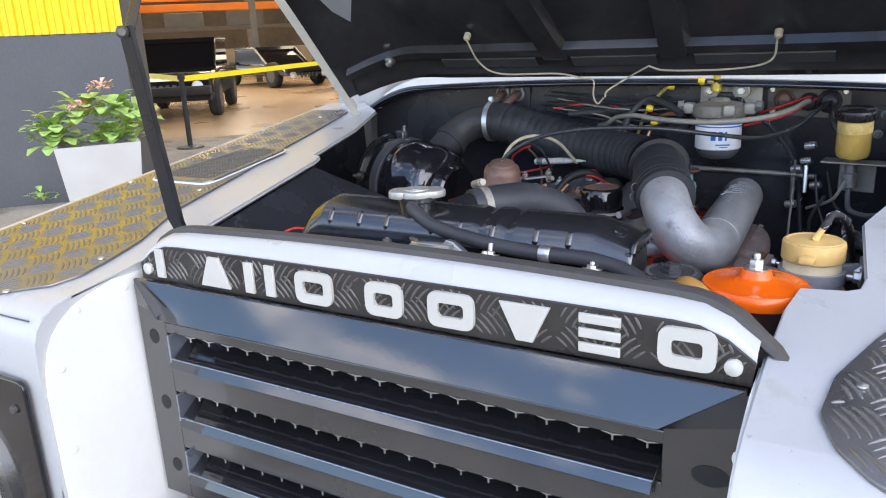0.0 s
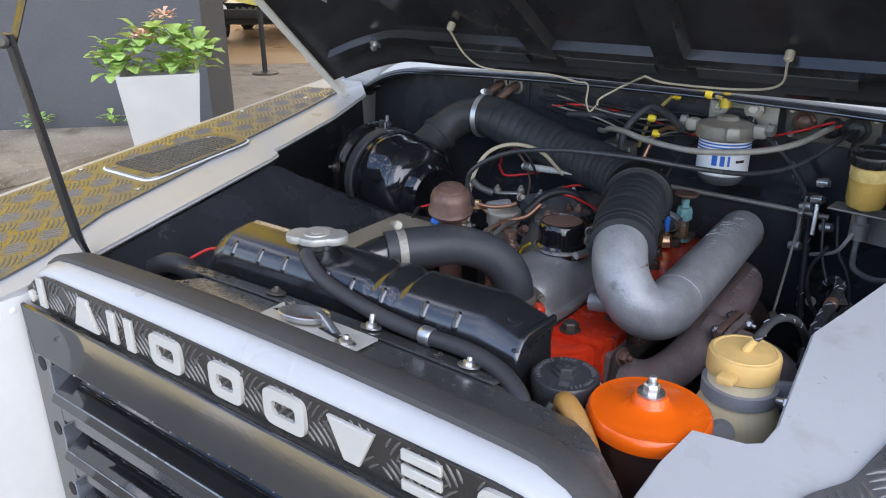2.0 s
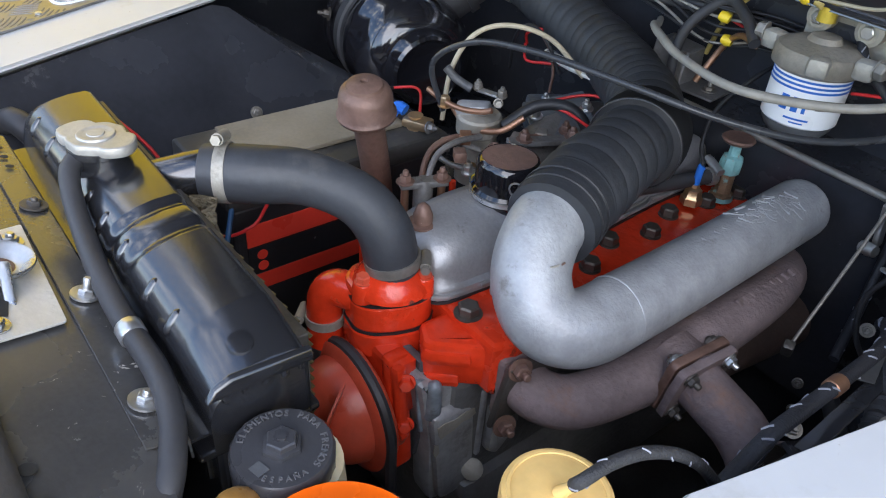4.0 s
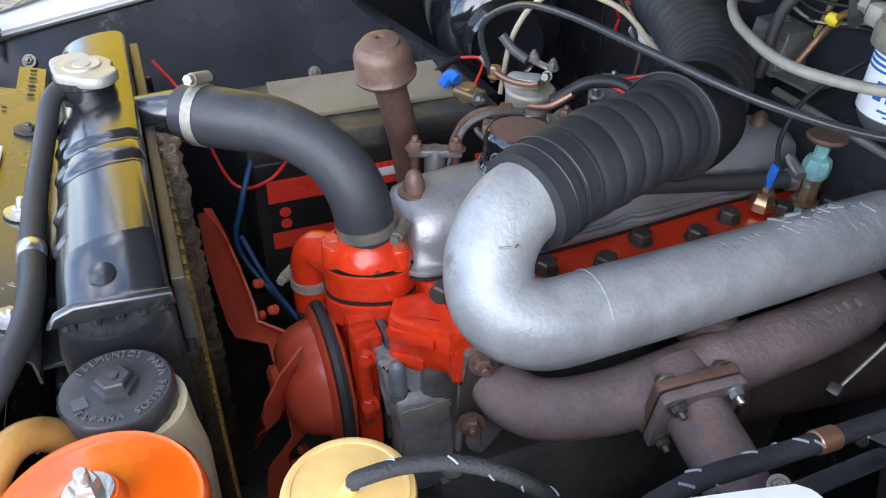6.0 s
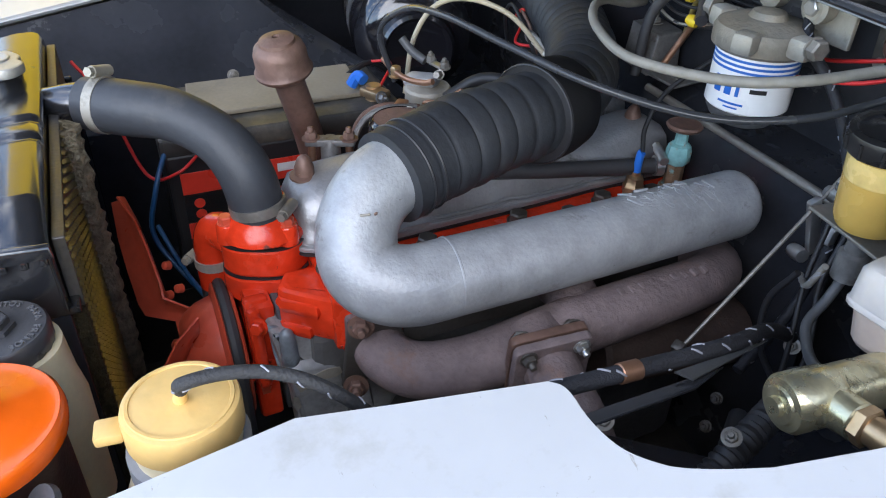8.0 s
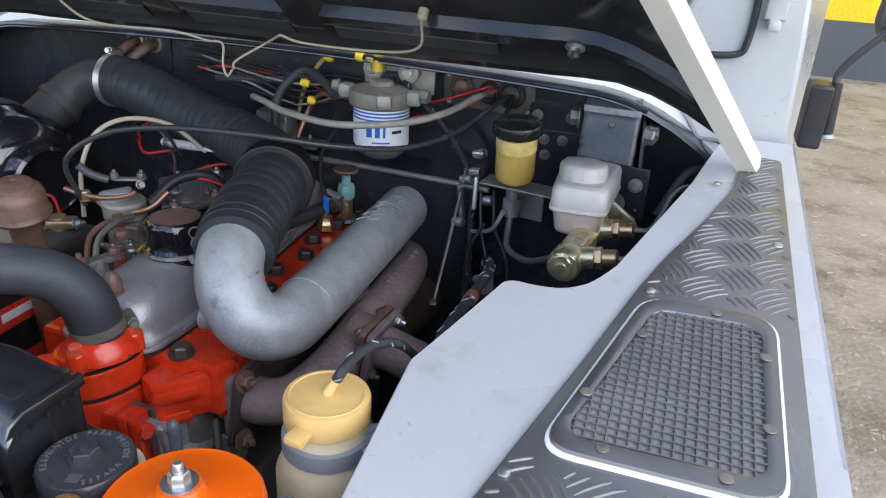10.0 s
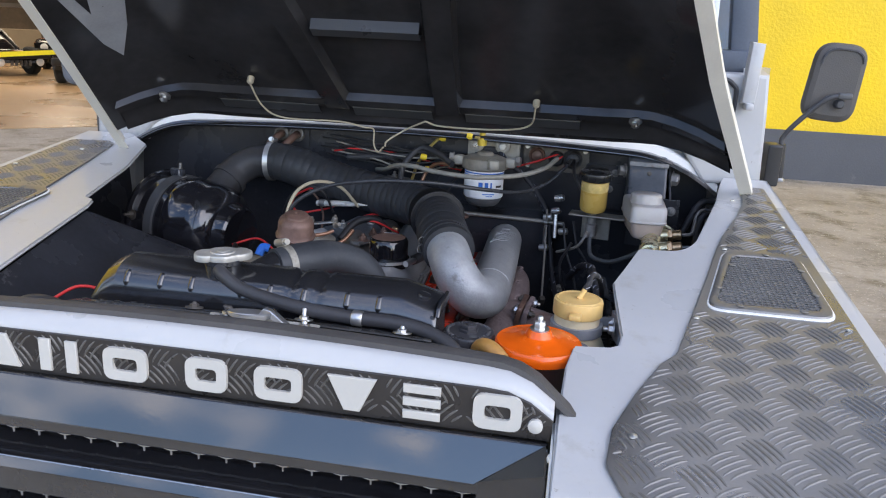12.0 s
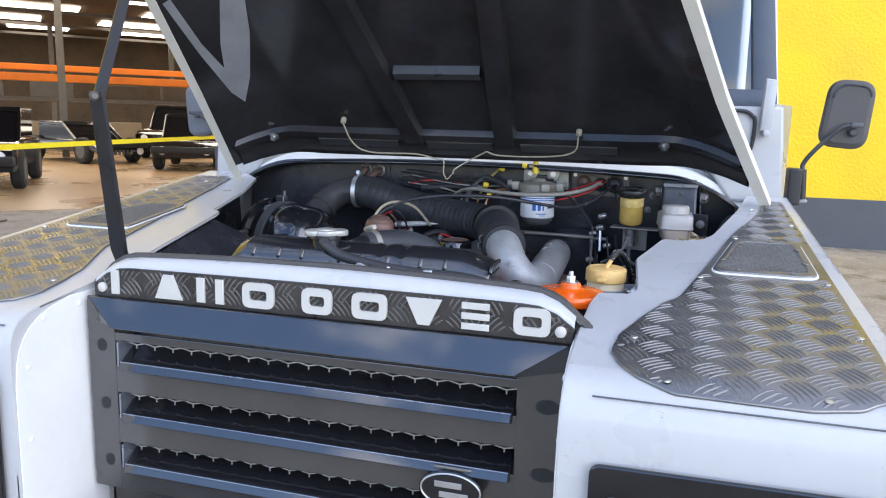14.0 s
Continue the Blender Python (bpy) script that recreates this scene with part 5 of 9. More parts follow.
part("cover_step", prism([(0.134, y, z) for y, z in rounded([(0.346, 0.925), (0.396, 0.915), (0.404, 0.830), (0.400, 0.795), (0.362, 0.795)], 0.012, 3)], (0.012, 0.0, -0.003), None, 0.005), grimy_casting, cover)
part("scraped_patch", prism([(0.1465, y, z) for y, z in ((0.351, 0.908), (0.360, 0.9095), (0.371, 0.9075), (0.383, 0.910), (0.394, 0.9085), (0.396, 0.901), (0.390, 0.8975), (0.380, 0.8985), (0.371, 0.8935), (0.362, 0.8925), (0.356, 0.890), (0.353, 0.897))], (0.0012, 0, 0), None, 0.0004), cast_beige, cover, "pale scraped patch")
part("scraped_patch", prism([(0.1465, y, z) for y, z in ((0.349, 0.887), (0.354, 0.884), (0.3555, 0.872), (0.351, 0.868), (0.348, 0.876))], (0.0012, 0, 0), None, 0.0004), cast_beige, cover, "pale scraped patch")
part("cover_bracket", prism([(0.140, y, z) for y, z in rounded([(0.412, 0.900), (0.436, 0.892), (0.452, 0.868), (0.440, 0.846), (0.425, 0.830), (0.412, 0.840)], 0.006, 3)], (0.016, 0, 0), None, 0.006), grimy_casting, cover, "grey casting lug")
part("cover_boss", lathe([(0.0085, 0.0), (0.0080, 0.012), (0.0072, 0.034), (0.0060, 0.041), (0.0030, 0.045), (0.0, 0.046)], (0.1350, 0.353, 0.915), (0.10, -0.06, 1), 20), mat("dusty_blue_casting", (0.21, 0.24, 0.27), 0.5, metal=0.2, var=0.35, scale=40, bump=0.4, bscale=160, col2=(0.09, 0.095, 0.10), cover=0.56, edge=0.15, scale2=30), cover, "dusty blue-grey boss")
part("cover_rib", box((0.1385, 0.4045, 0.880), (0.020, 0.007, 0.090), (0, 0, 8), 0.003), grimy_casting, cover)
part("cover_plug", lathe([(0.0110, 0), (0.0110, 0.004), (0.0090, 0.0055), (0, 0.0058)], (0.150, 0.398, 0.822), (0.6, -0.4, 0.6), 18), cast_beige, cover, "pale round plug")
part("blue_stain", prism([(0.1275, y, z) for y, z in ((0.3370, 0.962), (0.3460, 0.958), (0.3500, 0.925), (0.3530, 0.890), (0.3440, 0.892), (0.3390, 0.930))], (0.004, 0, 0), None, 0.0012), mat("dusty_blue_gasket", (0.20, 0.24, 0.27), 0.6, var=0.4, scale=70, bump=0.3, col2=(0.08, 0.085, 0.09), cover=0.55, edge=0.1, scale2=50), cover, "dusty blue-grey joint")
for p in ((0.124, 0.331, 0.958), (0.124, 0.332, 0.905), (0.112, 0.330, 0.872)):
    part("pump_bolt", hex_bolt(p, (0.8, -0.6, 0.2), r=0.0065, h=0.008, washer=1.3), red_paint, engine, "red painted bolt")

def cover_right(y):
    """The cover narrows on the manifold side behind its front dome."""
    return 0.92 if y < 0.46 else 0.92 - 0.12 * min(1, (y - 0.46) / 0.10) if y < 0.66 else 0.80 - 0.10 * min(1, (y - 0.66) / 0.06)


rc = bmesh.new()
rows = []
prof = [(-0.055, 0.0), (-0.055, 0.012), (-0.049, 0.014), (-0.046, 0.030), (-0.038, 0.048), (-0.020, 0.056), (0.018, 0.056), (0.036, 0.048), (0.045, 0.030), (0.048, 0.014), (0.054, 0.012), (0.054, 0.0)]
for y, wd, ht in ((0.376, 0.55, 0.06), (0.380, 0.72, 0.62), (0.390, 0.88, 0.92), (0.410, 0.98, 1.0), (0.450, 1.04, 1.06), (0.50, 1.04, 1.05), (0.525, 0.97, 0.80), (0.55, 0.95, 0.72), (0.70, 0.95, 0.72), (0.735, 0.98, 0.9), (0.765, 0.98, 1.0), (0.785, 0.92, 0.85), (0.795, 0.70, 0.06)):
    rows.append([(0.052 + x * wd * (1 if x < 0 else cover_right(y)), y, 1.0 + z * ht) for x, z in prof])
sheet(rows, rc)
part("rocker_cover", rc, silver_rough, engine, "silver painted rocker cover", 50)
rim_line = [(-0.062, 0.372), (0.050, 0.372, 0.03), (0.0535, 0.46, 0.01), (0.0485, 0.58, 0.02), (0.040, 0.70, 0.02), (0.042, 0.80), (-0.062, 0.80)]
rim = prism([(0.050 + x, y, 1.0030) for x, y in rounded(rim_line, 0.03)], (0, 0, 0.0055), None, 0.0018)
part("rocker_gasket", prism([(0.0505 + x, y, 1.0002) for x, y in rounded(rim_line, 0.03)], (0, 0, 0.0027)), black_plastic, engine)
part("rocker_flange", rim, silver_rough, engine)
bead = [(0.1035 - 0.045 * max(0.0, y - 0.46) - 0.0055 * sum(math.exp(-((y - b) / 0.011) ** 2) for b in (0.490, 0.588, 0.685)), y, 1.0095) for y in np.linspace(0.425, 0.790, 45)]
part("flange_bead", tube(bead, 0.0021, 8, 1), silver_rough, engine, "bright rolled edge of the rocker cover")
part("flange_bead", tube([(x - 0.0052, y, z + 0.0022) for x, y, z in bead], 0.0016, 8, 1), silver_rough, engine)
for y, h in ((0.400, 1.056), (0.76, 1.05)):
    part("dome_nut", lathe([(0.014, 0), (0.014, 0.002), (0.009, 0.003), (0.009, 0.010), (0.006, 0.018), (0.003, 0.021), (0, 0.022)], (0.046, y, h - 0.004), seg=16), rust_brown, engine, "brown dome nut")
breather = lathe([(0.032, -0.008), (0.033, 0.006), (0.0305, 0.009), (0.0305, 0.031), (0.028, 0.036), (0.0262, 0.0375), (0.0258, 0.036)], (0.054, 0.491, 1.061), (0.0, 0.0, 1), 32)
breather = part("breather_cap", breather, gloss_black, engine, "glossy black breather cap")
part("breather_pad", lathe([(0.0258, 0), (0.0258, 0.0005)], (0.054, 0.491, 1.0972), seg=28), rust_brown, breather, "brown stained gauze top")
part("breather_clip", clamp_band((0.054, 0.491, 1.064), (0, 0, 1), 0.0335, 0.004, worm=(0.9, -0.3, 0)), zinc, breather)

filler = tube([(-0.105, 0.462, 0.90), (-0.087, 0.440, 1.02), (-0.071, 0.417, 1.105)], 0.0155, 18, 6)
filler = part("oil_filler_tube", filler, rust_brown, engine, "rusty brown oil filler tube")
fcap = lathe([(0.017, -0.003), (0.026, -0.002), (0.0288, 0.001), (0.0292, 0.0035), (0.0264, 0.007), (0.0260, 0.022), (0.0238, 0.0285), (0.0192, 0.032), (0.018, 0.0325), (0.0172, 0.0355), (0.0105, 0.038), (0.0036, 0.0385), (0.0032, 0.036), (0, 0.036)], (-0.0690, 0.4150, 1.107), (0.13, -0.17, 1), 36)
part("oil_filler_cap", fcap, rust_brown, filler, "brown domed oil filler cap")

bridge = box((-0.007, 0.440, 1.056), (0.048, 0.014, 0.007), (0, 0, 69), 0.0015)
part("injector_bridge", bridge, dull_grey_steel, engine)
for x, y in ((-0.0135, 0.423), (0.000, 0.457)):
    part("bridge_nut", hex_bolt((x, y, 1.058), r=0.006, h=0.008, stud=0.005), rust_brown, engine)
    part("bridge_stud", lathe([(0.004, 0), (0.004, 0.06)], (x, y, 1.0), seg=10), copper, engine)
part("injector", lathe([(0.010, 0), (0.010, 0.05), (0.007, 0.06)], (-0.007, 0.440, 1.0), seg=14), dull_grey_steel, engine)
PX, PY = -0.0900, 0.5790
pump_h = lathe([(0.0225, 0.0), (0.0225, 0.060), (0.0250, 0.062), (0.0255, 0.067), (0.0255, 0.076), (0.0262, 0.0775), (0.0262, 0.0805), (0.0240, 0.0830), (0.015, 0.0840), (0.0, 0.0845)], (PX, PY, 0.980), (0.03, -0.02, 1), 32)
inj = part("injection_pump", pump_h, cast_beige, engine, "grimy alloy injection pump")
lid = box((0, 0, 0), (0.040, 0.024, 0.013), (0, 0, 0), 0.006)
bmesh.ops.transform(lid, matrix=pose(PX - 0.004, PY - 0.006, 1.0685, 0, -6, 42), verts=lid.verts)
part("pump_lid", lid, mat("pale_scuffed_alloy", (0.46, 0.47, 0.49), 0.42, metal=0.5, var=0.2, scale=60, bump=0.25, bscale=220), inj, "pale scuffed alloy lid")
part("bail_pipe", tube([(-0.142, 0.545, 1.079), (-0.122, 0.548, 1.074), (-0.098, 0.556, 1.070), (-0.074, 0.566, 1.073), (-0.062, 0.572, 1.078)], 0.0033, 10, 6), copper, inj, "brown copper pipe over the lid")
part("bail_screw", hex_bolt((-0.118, 0.551, 1.066), (0, 0, 1), r=0.0062, h=0.012, washer=1.3), brass, inj)
part("hose_elbow", tube([(-0.138, 0.566, 1.102), (-0.128, 0.574, 1.090), (-0.112, 0.584, 1.082)], 0.0050, 10, 5), worn_plastic, inj, "grey rubber elbow")
part("lever_arm", prism([(-0.106, 0.586, 1.080), (-0.066, 0.584, 1.087), (-0.064, 0.592, 1.088), (-0.104, 0.595, 1.081)], (0, 0, 0.003), None, 0.0008), zinc, inj, "bright lever arm")
for px_, py_, pz_ in ((-0.108, 0.590, 1.083), (-0.066, 0.588, 1.090)):
    part("lever_nut", hex_bolt((px_, py_, pz_), (0.2, -0.2, 1), r=0.0050, h=0.008, washer=1.2, stud=0.004), pewter, inj)
part("lever_screw", hex_bolt((-0.062, 0.580, 1.085), (0.7, -0.6, 0.3), r=0.0045, h=0.014, washer=1.2), pewter, inj)
for k, (x, y) in enumerate(((-0.028, 0.581), (-0.022, 0.612), (-0.060, 0.535), (-0.032, 0.505))):
    part("pipe_nut", box((x, y, 1.056), (0.013, 0.016, 0.012), (0, 0, 35 + 8 * k), 0.002), (pewter, pewter, copper, rust_brown)[k], inj, "square pipe nut")
part("injector_pipe", tube([(-0.060, 0.556, 1.052), (-0.064, 0.520, 1.058), (-0.066, 0.495, 1.050), (-0.058, 0.478, 1.030), (-0.040, 0.470, 1.010)], 0.0034, 8, 6), rust_brown, inj)
part("injector_pipe", tube([(-0.050, 0.548, 1.058), (-0.048, 0.512, 1.062), (-0.050, 0.488, 1.050), (-0.040, 0.470, 1.024), (-0.026, 0.462, 1.004)], 0.0034, 8, 6), dull_grey_steel, inj)
part("injector_pipe", tube([(-0.028, 0.581, 1.056), (-0.020, 0.604, 1.057), (0.004, 0.640, 1.052), (0.012, 0.670, 1.03)], 0.0034, 8, 6), rust_brown, inj)
part("pump_tag", box((-0.042, 0.548, 1.005), (0.026, 0.004, 0.022), (0, 0, 40), 0.003), mat("worn_blue_tag", (0.25, 0.38, 0.55), 0.6, var=0.3, scale=120, bump=0.2, col2=(0.6, 0.6, 0.6), cover=0.55, edge=0.1, scale2=120), inj)
rng = random.Random(7)
for k in range(9):
    a = k * 0.75
    x, y = -0.035 + 0.012 * k * 0.5 - 0.01, 0.54 + 0.028 * k
    part("union_nut", hex_bolt((x + rng.uniform(-0.012, 0.012), y, 1.035 + rng.uniform(-0.02, 0.02)), (rng.uniform(-1, 1), rng.uniform(-1, 1), 0.8), 0.0065, 0.013, washer=1.1), rng.choice([rust_brown, dull_grey_steel, brass]), inj)
stays = box((0.0, 0.60, 1.062), (0.014, 0.09, 0.006), (0, 0, -25), 0.001)
part("fuel_rail", stays, dull_grey_steel, engine)
for y in (0.575, 0.625):
    part("rail_nut", hex_bolt((0.0 + (y - 0.6) * 0.45, y, 1.064), r=0.006, h=0.009, stud=0.004), rust_brown, engine)
inlet = bmesh.new()
tube([(0.00, 0.52, 1.0), (-0.03, 0.60, 1.02), (-0.05, 0.70, 1.03), (-0.02, 0.79, 1.02)], 0.030, 18, 6, inlet)
part("inlet_manifold", inlet, dull_grey_steel, engine, "grimy grey inlet manifold")
tray = bmesh.new()
box((-0.045, 0.665, 1.052), (0.085, 0.075, 0.012), (14, 8, -32), 0.003, tray)
box((-0.085, 0.690, 1.030), (0.060, 0.050, 0.045), (0, 0, -30), 0.006, tray)
part("lift_pump_body", tray, mat("dusty_blue_grey_alloy", (0.13, 0.145, 0.165), 0.4, metal=0.4, var=0.3, scale=35, bump=0.3, col2=(0.26, 0.26, 0.26), cover=0.62, edge=0.1, scale2=40), engine, "dusty blue-grey alloy cover")
for x, y, z in ((-0.012, 0.640, 1.058), (-0.060, 0.640, 1.056), (-0.030, 0.690, 1.066), (-0.078, 0.672, 1.058), (-0.005, 0.56, 1.035), (0.005, 0.53, 1.03), (-0.035, 0.522, 1.03)):
    part("cover_screw", hex_bolt((x, y, z), (0.1, -0.2, 1), r=0.0055, h=0.009, washer=1.5, stud=0.005), zinc if x < -0.02 else rust_brown, engine)
for pts in ([(-0.10, 0.545, 1.02), (-0.085, 0.525, 1.045), (-0.062, 0.528, 1.05), (-0.045, 0.545, 1.045)], [(-0.095, 0.55, 1.00), (-0.078, 0.515, 1.03), (-0.05, 0.510, 1.035), (-0.03, 0.53, 1.03)]):
    part("leak_off_pipe", tube(pts, 0.0032, 8, 6), dull_grey_steel, engine)
part("red_stud", lathe([(0.0035, 0), (0.0035, 0.035)], (-0.022, 0.49, 1.0), (0, 0, 1), 8), red_paint, engine)

sender = lathe([(0.012, 0), (0.012, 0.008), (0.010, 0.010), (0.009, 0.018), (0.005, 0.020), (0.005, 0.024)], (0.112, 0.722, 1.004), seg=6)
sender = part("temperature_sender", sender, brass, engine, "brass temperature sender with a blue plug")
part("sender_plug", tube([(0.112, 0.722, 1.026), (0.112, 0.723, 1.046), (0.113, 0.724, 1.050)], 0.0042, 10, 3), wire_blue, sender)
tap = lathe([(0.0125, 0), (0.0130, 0.002), (0.0130, 0.008), (0.0095, 0.010), (0.0090, 0.034)], (0.124, 0.760, 1.004), seg=8)
tap = part("heater_tap", tap, mat("browned_brass", (0.24, 0.16, 0.10), 0.5, metal=0.5, var=0.35, scale=80, bump=0.3, col2=(0.26, 0.46, 0.45), cover=0.60, edge=0.06, scale2=70), engine, "brown heater tap crusted with green verdigris")
part("tap_gland", lathe([(0.0100, 0), (0.0125, 0.003), (0.0125, 0.014), (0.0110, 0.020), (0.0065, 0.022), (0.0060, 0.036)], (0.124, 0.760, 1.037), seg=8), verdigris, tap, "verdigris-green gland nut")
part("tap_collar", lathe([(0.0135, 0), (0.0140, 0.002), (0.0130, 0.005)], (0.124, 0.760, 1.004), seg=16), verdigris, tap)
part("tap_wheel", lathe([(0.004, 0), (0.016, 0.004), (0.018, 0.007), (0.016, 0.009), (0.006, 0.007), (0.0, 0.009)], (0.124, 0.760, 1.0710), seg=20), rust_brown, tap)
part("tap_clip", clamp_band((0.112, 0.748, 1.030), (-0.3, -0.95, 0), 0.0090, 0.008, worm=(0.2, -0.1, 1)), zinc, tap, "bright hose clip")
part("heater_hose", tube([(0.116, 0.758, 1.030), (0.110, 0.740, 1.030), (0.098, 0.690, 1.031), (0.086, 0.630, 1.034), (0.074, 0.560, 1.040)], 0.0082, 12, 6), rubber, engine)

# exhaust manifold
man = bmesh.new()
tube([(0.160, 0.422, 0.955), (0.188, 0.424, 0.946), (0.210, 0.446, 0.941), (0.226, 0.486, 0.948), (0.240, 0.530, 0.966), (0.246, 0.575, 0.978)], lambda s, w: 0.0235 + 0.003 * s, 20, 7, man)
tube([(0.160, 0.762, 0.960), (0.196, 0.762, 0.966), (0.222, 0.746, 0.972), (0.238, 0.708, 0.980), (0.246, 0.65, 0.984), (0.246, 0.57, 0.978)], lambda s, w: 0.0225 + 0.003 * s, 20, 7, man)
tube([(0.160, 0.60, 0.965), (0.20, 0.595, 0.975), (0.24, 0.58, 0.978)], 0.024, 18, 5, man)
box((0.168, 0.42, 0.95), (0.014, 0.05, 0.07), bev=0.005, bm=man)
box((0.168, 0.745, 0.98), (0.014, 0.05, 0.06), bev=0.005, bm=man)
lathe([(0.026, -0.01), (0.028, 0.012), (0.031, 0.022)], (0.246, 0.536, 0.973), (0.97, -0.10, -0.18), 22, man)
manifold = part("exhaust_manifold", man, cast_iron, engine, "rusty brown cast-iron exhaust manifold")
for k in range(9):
    part("cast_mark", box((0.250, 0.610 + 0.011 * k, 1.006), (0.008, 0.0055, 0.004), (0, 20, 12), 0.001), cast_iron, manifold)
FA = V(0.97, -0.10, -0.18).normalized()
fu = V(0.08, 0.99, 0.06)
fu = (fu - FA * fu.dot(FA)).normalized()
fw = FA.cross(fu)
fc = V(0.2585, 0.534, 0.972)
for k, dpt in ((0, 0.0), (1, 0.010)):
    corners = rounded([(-0.033, -0.032), (0.033, -0.032), (0.033, 0.032), (-0.033, 0.032)], 0.007)
    pl = prism([fc + fu * a + fw * b + FA * dpt for a, b in corners], FA * 0.008, None, 0.001)
    part("flange", pl, cast_iron if k else rust_brown, manifold, "square exhaust flange")
for a, b in ((-0.0225, -0.0235), (0.0225, -0.0235), (0.0225, 0.0235), (-0.0225, 0.0235)):
    part("flange_bolt", hex_bolt(fc + fu * a + fw * b, FA * -1, r=0.0062, h=0.006, stud=0.002), zinc if a < 0 and b > 0 else bolt_dark, manifold)
    part("flange_nut", hex_bolt(fc + fu * a + fw * b + FA * 0.018, FA, r=0.0058, h=0.006, stud=0.005, washer=1.25), zinc if a > 0 and b > 0 else bolt_dark, manifold)
dp = tube([fc + FA * 0.012, fc + FA * 0.040, fc + FA * 0.066 + V(0, 0.002, -0.004), fc + FA * 0.088 + V(0, 0.006, -0.024), fc + FA * 0.098 + V(0, 0.012, -0.070), fc + FA * 0.098 + V(0, 0.03, -0.26)], 0.0235, 20, 7)
part("downpipe", dp, cast_iron, manifold)
starter = lathe([(0.030, 0), (0.034, 0.005), (0.034, 0.16), (0.028, 0.165)], (0.215, 0.62, 0.905), (0.1, 1, -0.05), 24)
part("starter_motor", starter, mat("sooty_rusted_steel", (0.075, 0.052, 0.045), 0.6, metal=0.2, var=0.35, scale=30, bump=0.3, col2=(0.16, 0.085, 0.05), cover=0.58, edge=0.15, scale2=22), engine, "sooty rust-brown starter motor")
port_gasket = prism([(0.168, 0.388, 0.910), (0.176, 0.394, 0.985), (0.178, 0.440, 0.985), (0.170, 0.446, 0.915)], (0.008, 0, 0), None, 0.003)
part("port_gasket", port_gasket, bolt_dark, engine, "oily black manifold gasket")
for p in ((0.182, 0.398, 0.915), (0.184, 0.404, 0.982), (0.182, 0.452, 0.985)):
    part("port_nut", hex_bolt(p, (1, -0.3, 0.2), r=0.0075, h=0.009, stud=0.006), rust_brown, engine)

# fan and pulley
fan = thing("cooling_fan", (0.072, 0.30, 0.93), "faded red cooling fan with a belt pulley", "fan")
FC = V(0.072, 0.2895, 0.898)
part("pulley", lathe([(0.020, -0.0230), (0.033, -0.0215), (0.042, -0.0150), (0.049, -0.0040), (0.053, 0.010), (0.063, 0.0125), (0.0650, 0.0140), (0.058, 0.0180), (0.058, 0.0225), (0.0650, 0.0265), (0.063, 0.0285), (0.030, 0.0300)], FC, (0, 1, 0), 48), dull_red, fan, "faded red pulley")
part("fan_hub", lathe([(0.0, -0.032), (0.016, -0.032), (0.020, -0.029), (0.020, -0.0235), (0.026, -0.0215)], FC, (0, 1, 0), 30), dull_red, fan)
belt = tube([(FC.x + 0.0625 * math.cos(a), FC.y + 0.0203, FC.z + 0.0625 * math.sin(a)) for a in np.linspace(math.pi, 0, 13)] + [(FC.x + 0.064, FC.y + 0.0205, FC.z - 0.10), (FC.x + 0.066, FC.y + 0.0205, FC.z - 0.24)], 0.0056, 8, 3)
part("fan_belt", belt, rubber, fan, "black rubber fan belt")
part("pump_disc", lathe([(0.050, 0.036), (0.0545, 0.037), (0.0545, 0.044), (0.048, 0.046)], FC, (0, 1, 0), 40), dull_red, fan, "dusty red pump rim")


def fan_blade(turn, spread, out):
    """A riveted arm with a wide, cupped blade; spread is its chord, out its radius."""
    a = radians(turn)
    er, et = V(math.cos(a), 0, math.sin(a)), V(-math.sin(a), 0, math.cos(a))
    tw = et * 0.88 + V(0, -0.47, 0)
    o = FC + V(0, -0.027, 0)
    rows = []
    for r, w0, w1 in ((0.010, -0.20, 0.20), (0.044, -0.20, 0.22), (0.060, -0.20, 0.36), (0.074, -0.26, 0.42), (0.110, -0.28, 0.38), (out * 0.80, -0.26, 0.30), (out, -0.06, 0.12)):
        lift = V(0, 0.012 if r < 0.05 else -0.026 * r / out, 0)
        rows.append([o + er * r + lift + tw * spread * w + V(0, 0.010 * (1 - (2 * k / 4 - 1) ** 2), 0) for k, w in enumerate(np.linspace(w0, w1, 5))])
    blade = part("blade", thick(sheet(rows), 0.0020), dull_red, fan, "faded red fan blade")
    for r, w in ((0.066, -0.18), (0.070, 0.12), (0.098, 0.0)):
        part("rivet", lathe([(0.0046, -0.004), (0.0042, 0.002), (0.002, 0.0035), (0, 0.0036)], o + er * r + tw * spread * w + V(0, 0.006, 0), (0.45, -0.8, 0.4), 12), dull_red, blade)


near = [[(0.102, 0.285, 0.965), (0.116, 0.263, 0.954), (0.123, 0.248, 0.935), (0.122, 0.244, 0.915), (0.117, 0.246, 0.898)],
        [(0.101, 0.284, 0.958), (0.107, 0.272, 0.946), (0.111, 0.262, 0.930), (0.111, 0.257, 0.912), (0.108, 0.256, 0.896)],
        [(0.097, 0.283, 0.945), (0.097, 0.276, 0.934), (0.098, 0.268, 0.920), (0.098, 0.264, 0.908), (0.096, 0.264, 0.894)],
        [(0.080, 0.282, 0.925), (0.080, 0.276, 0.916), (0.080, 0.272, 0.906), (0.080, 0.270, 0.898), (0.080, 0.270, 0.890)]]
part("blade", thick(sheet(near), 0.0020), dull_red, fan, "faded red fan blade turned towards the wing")
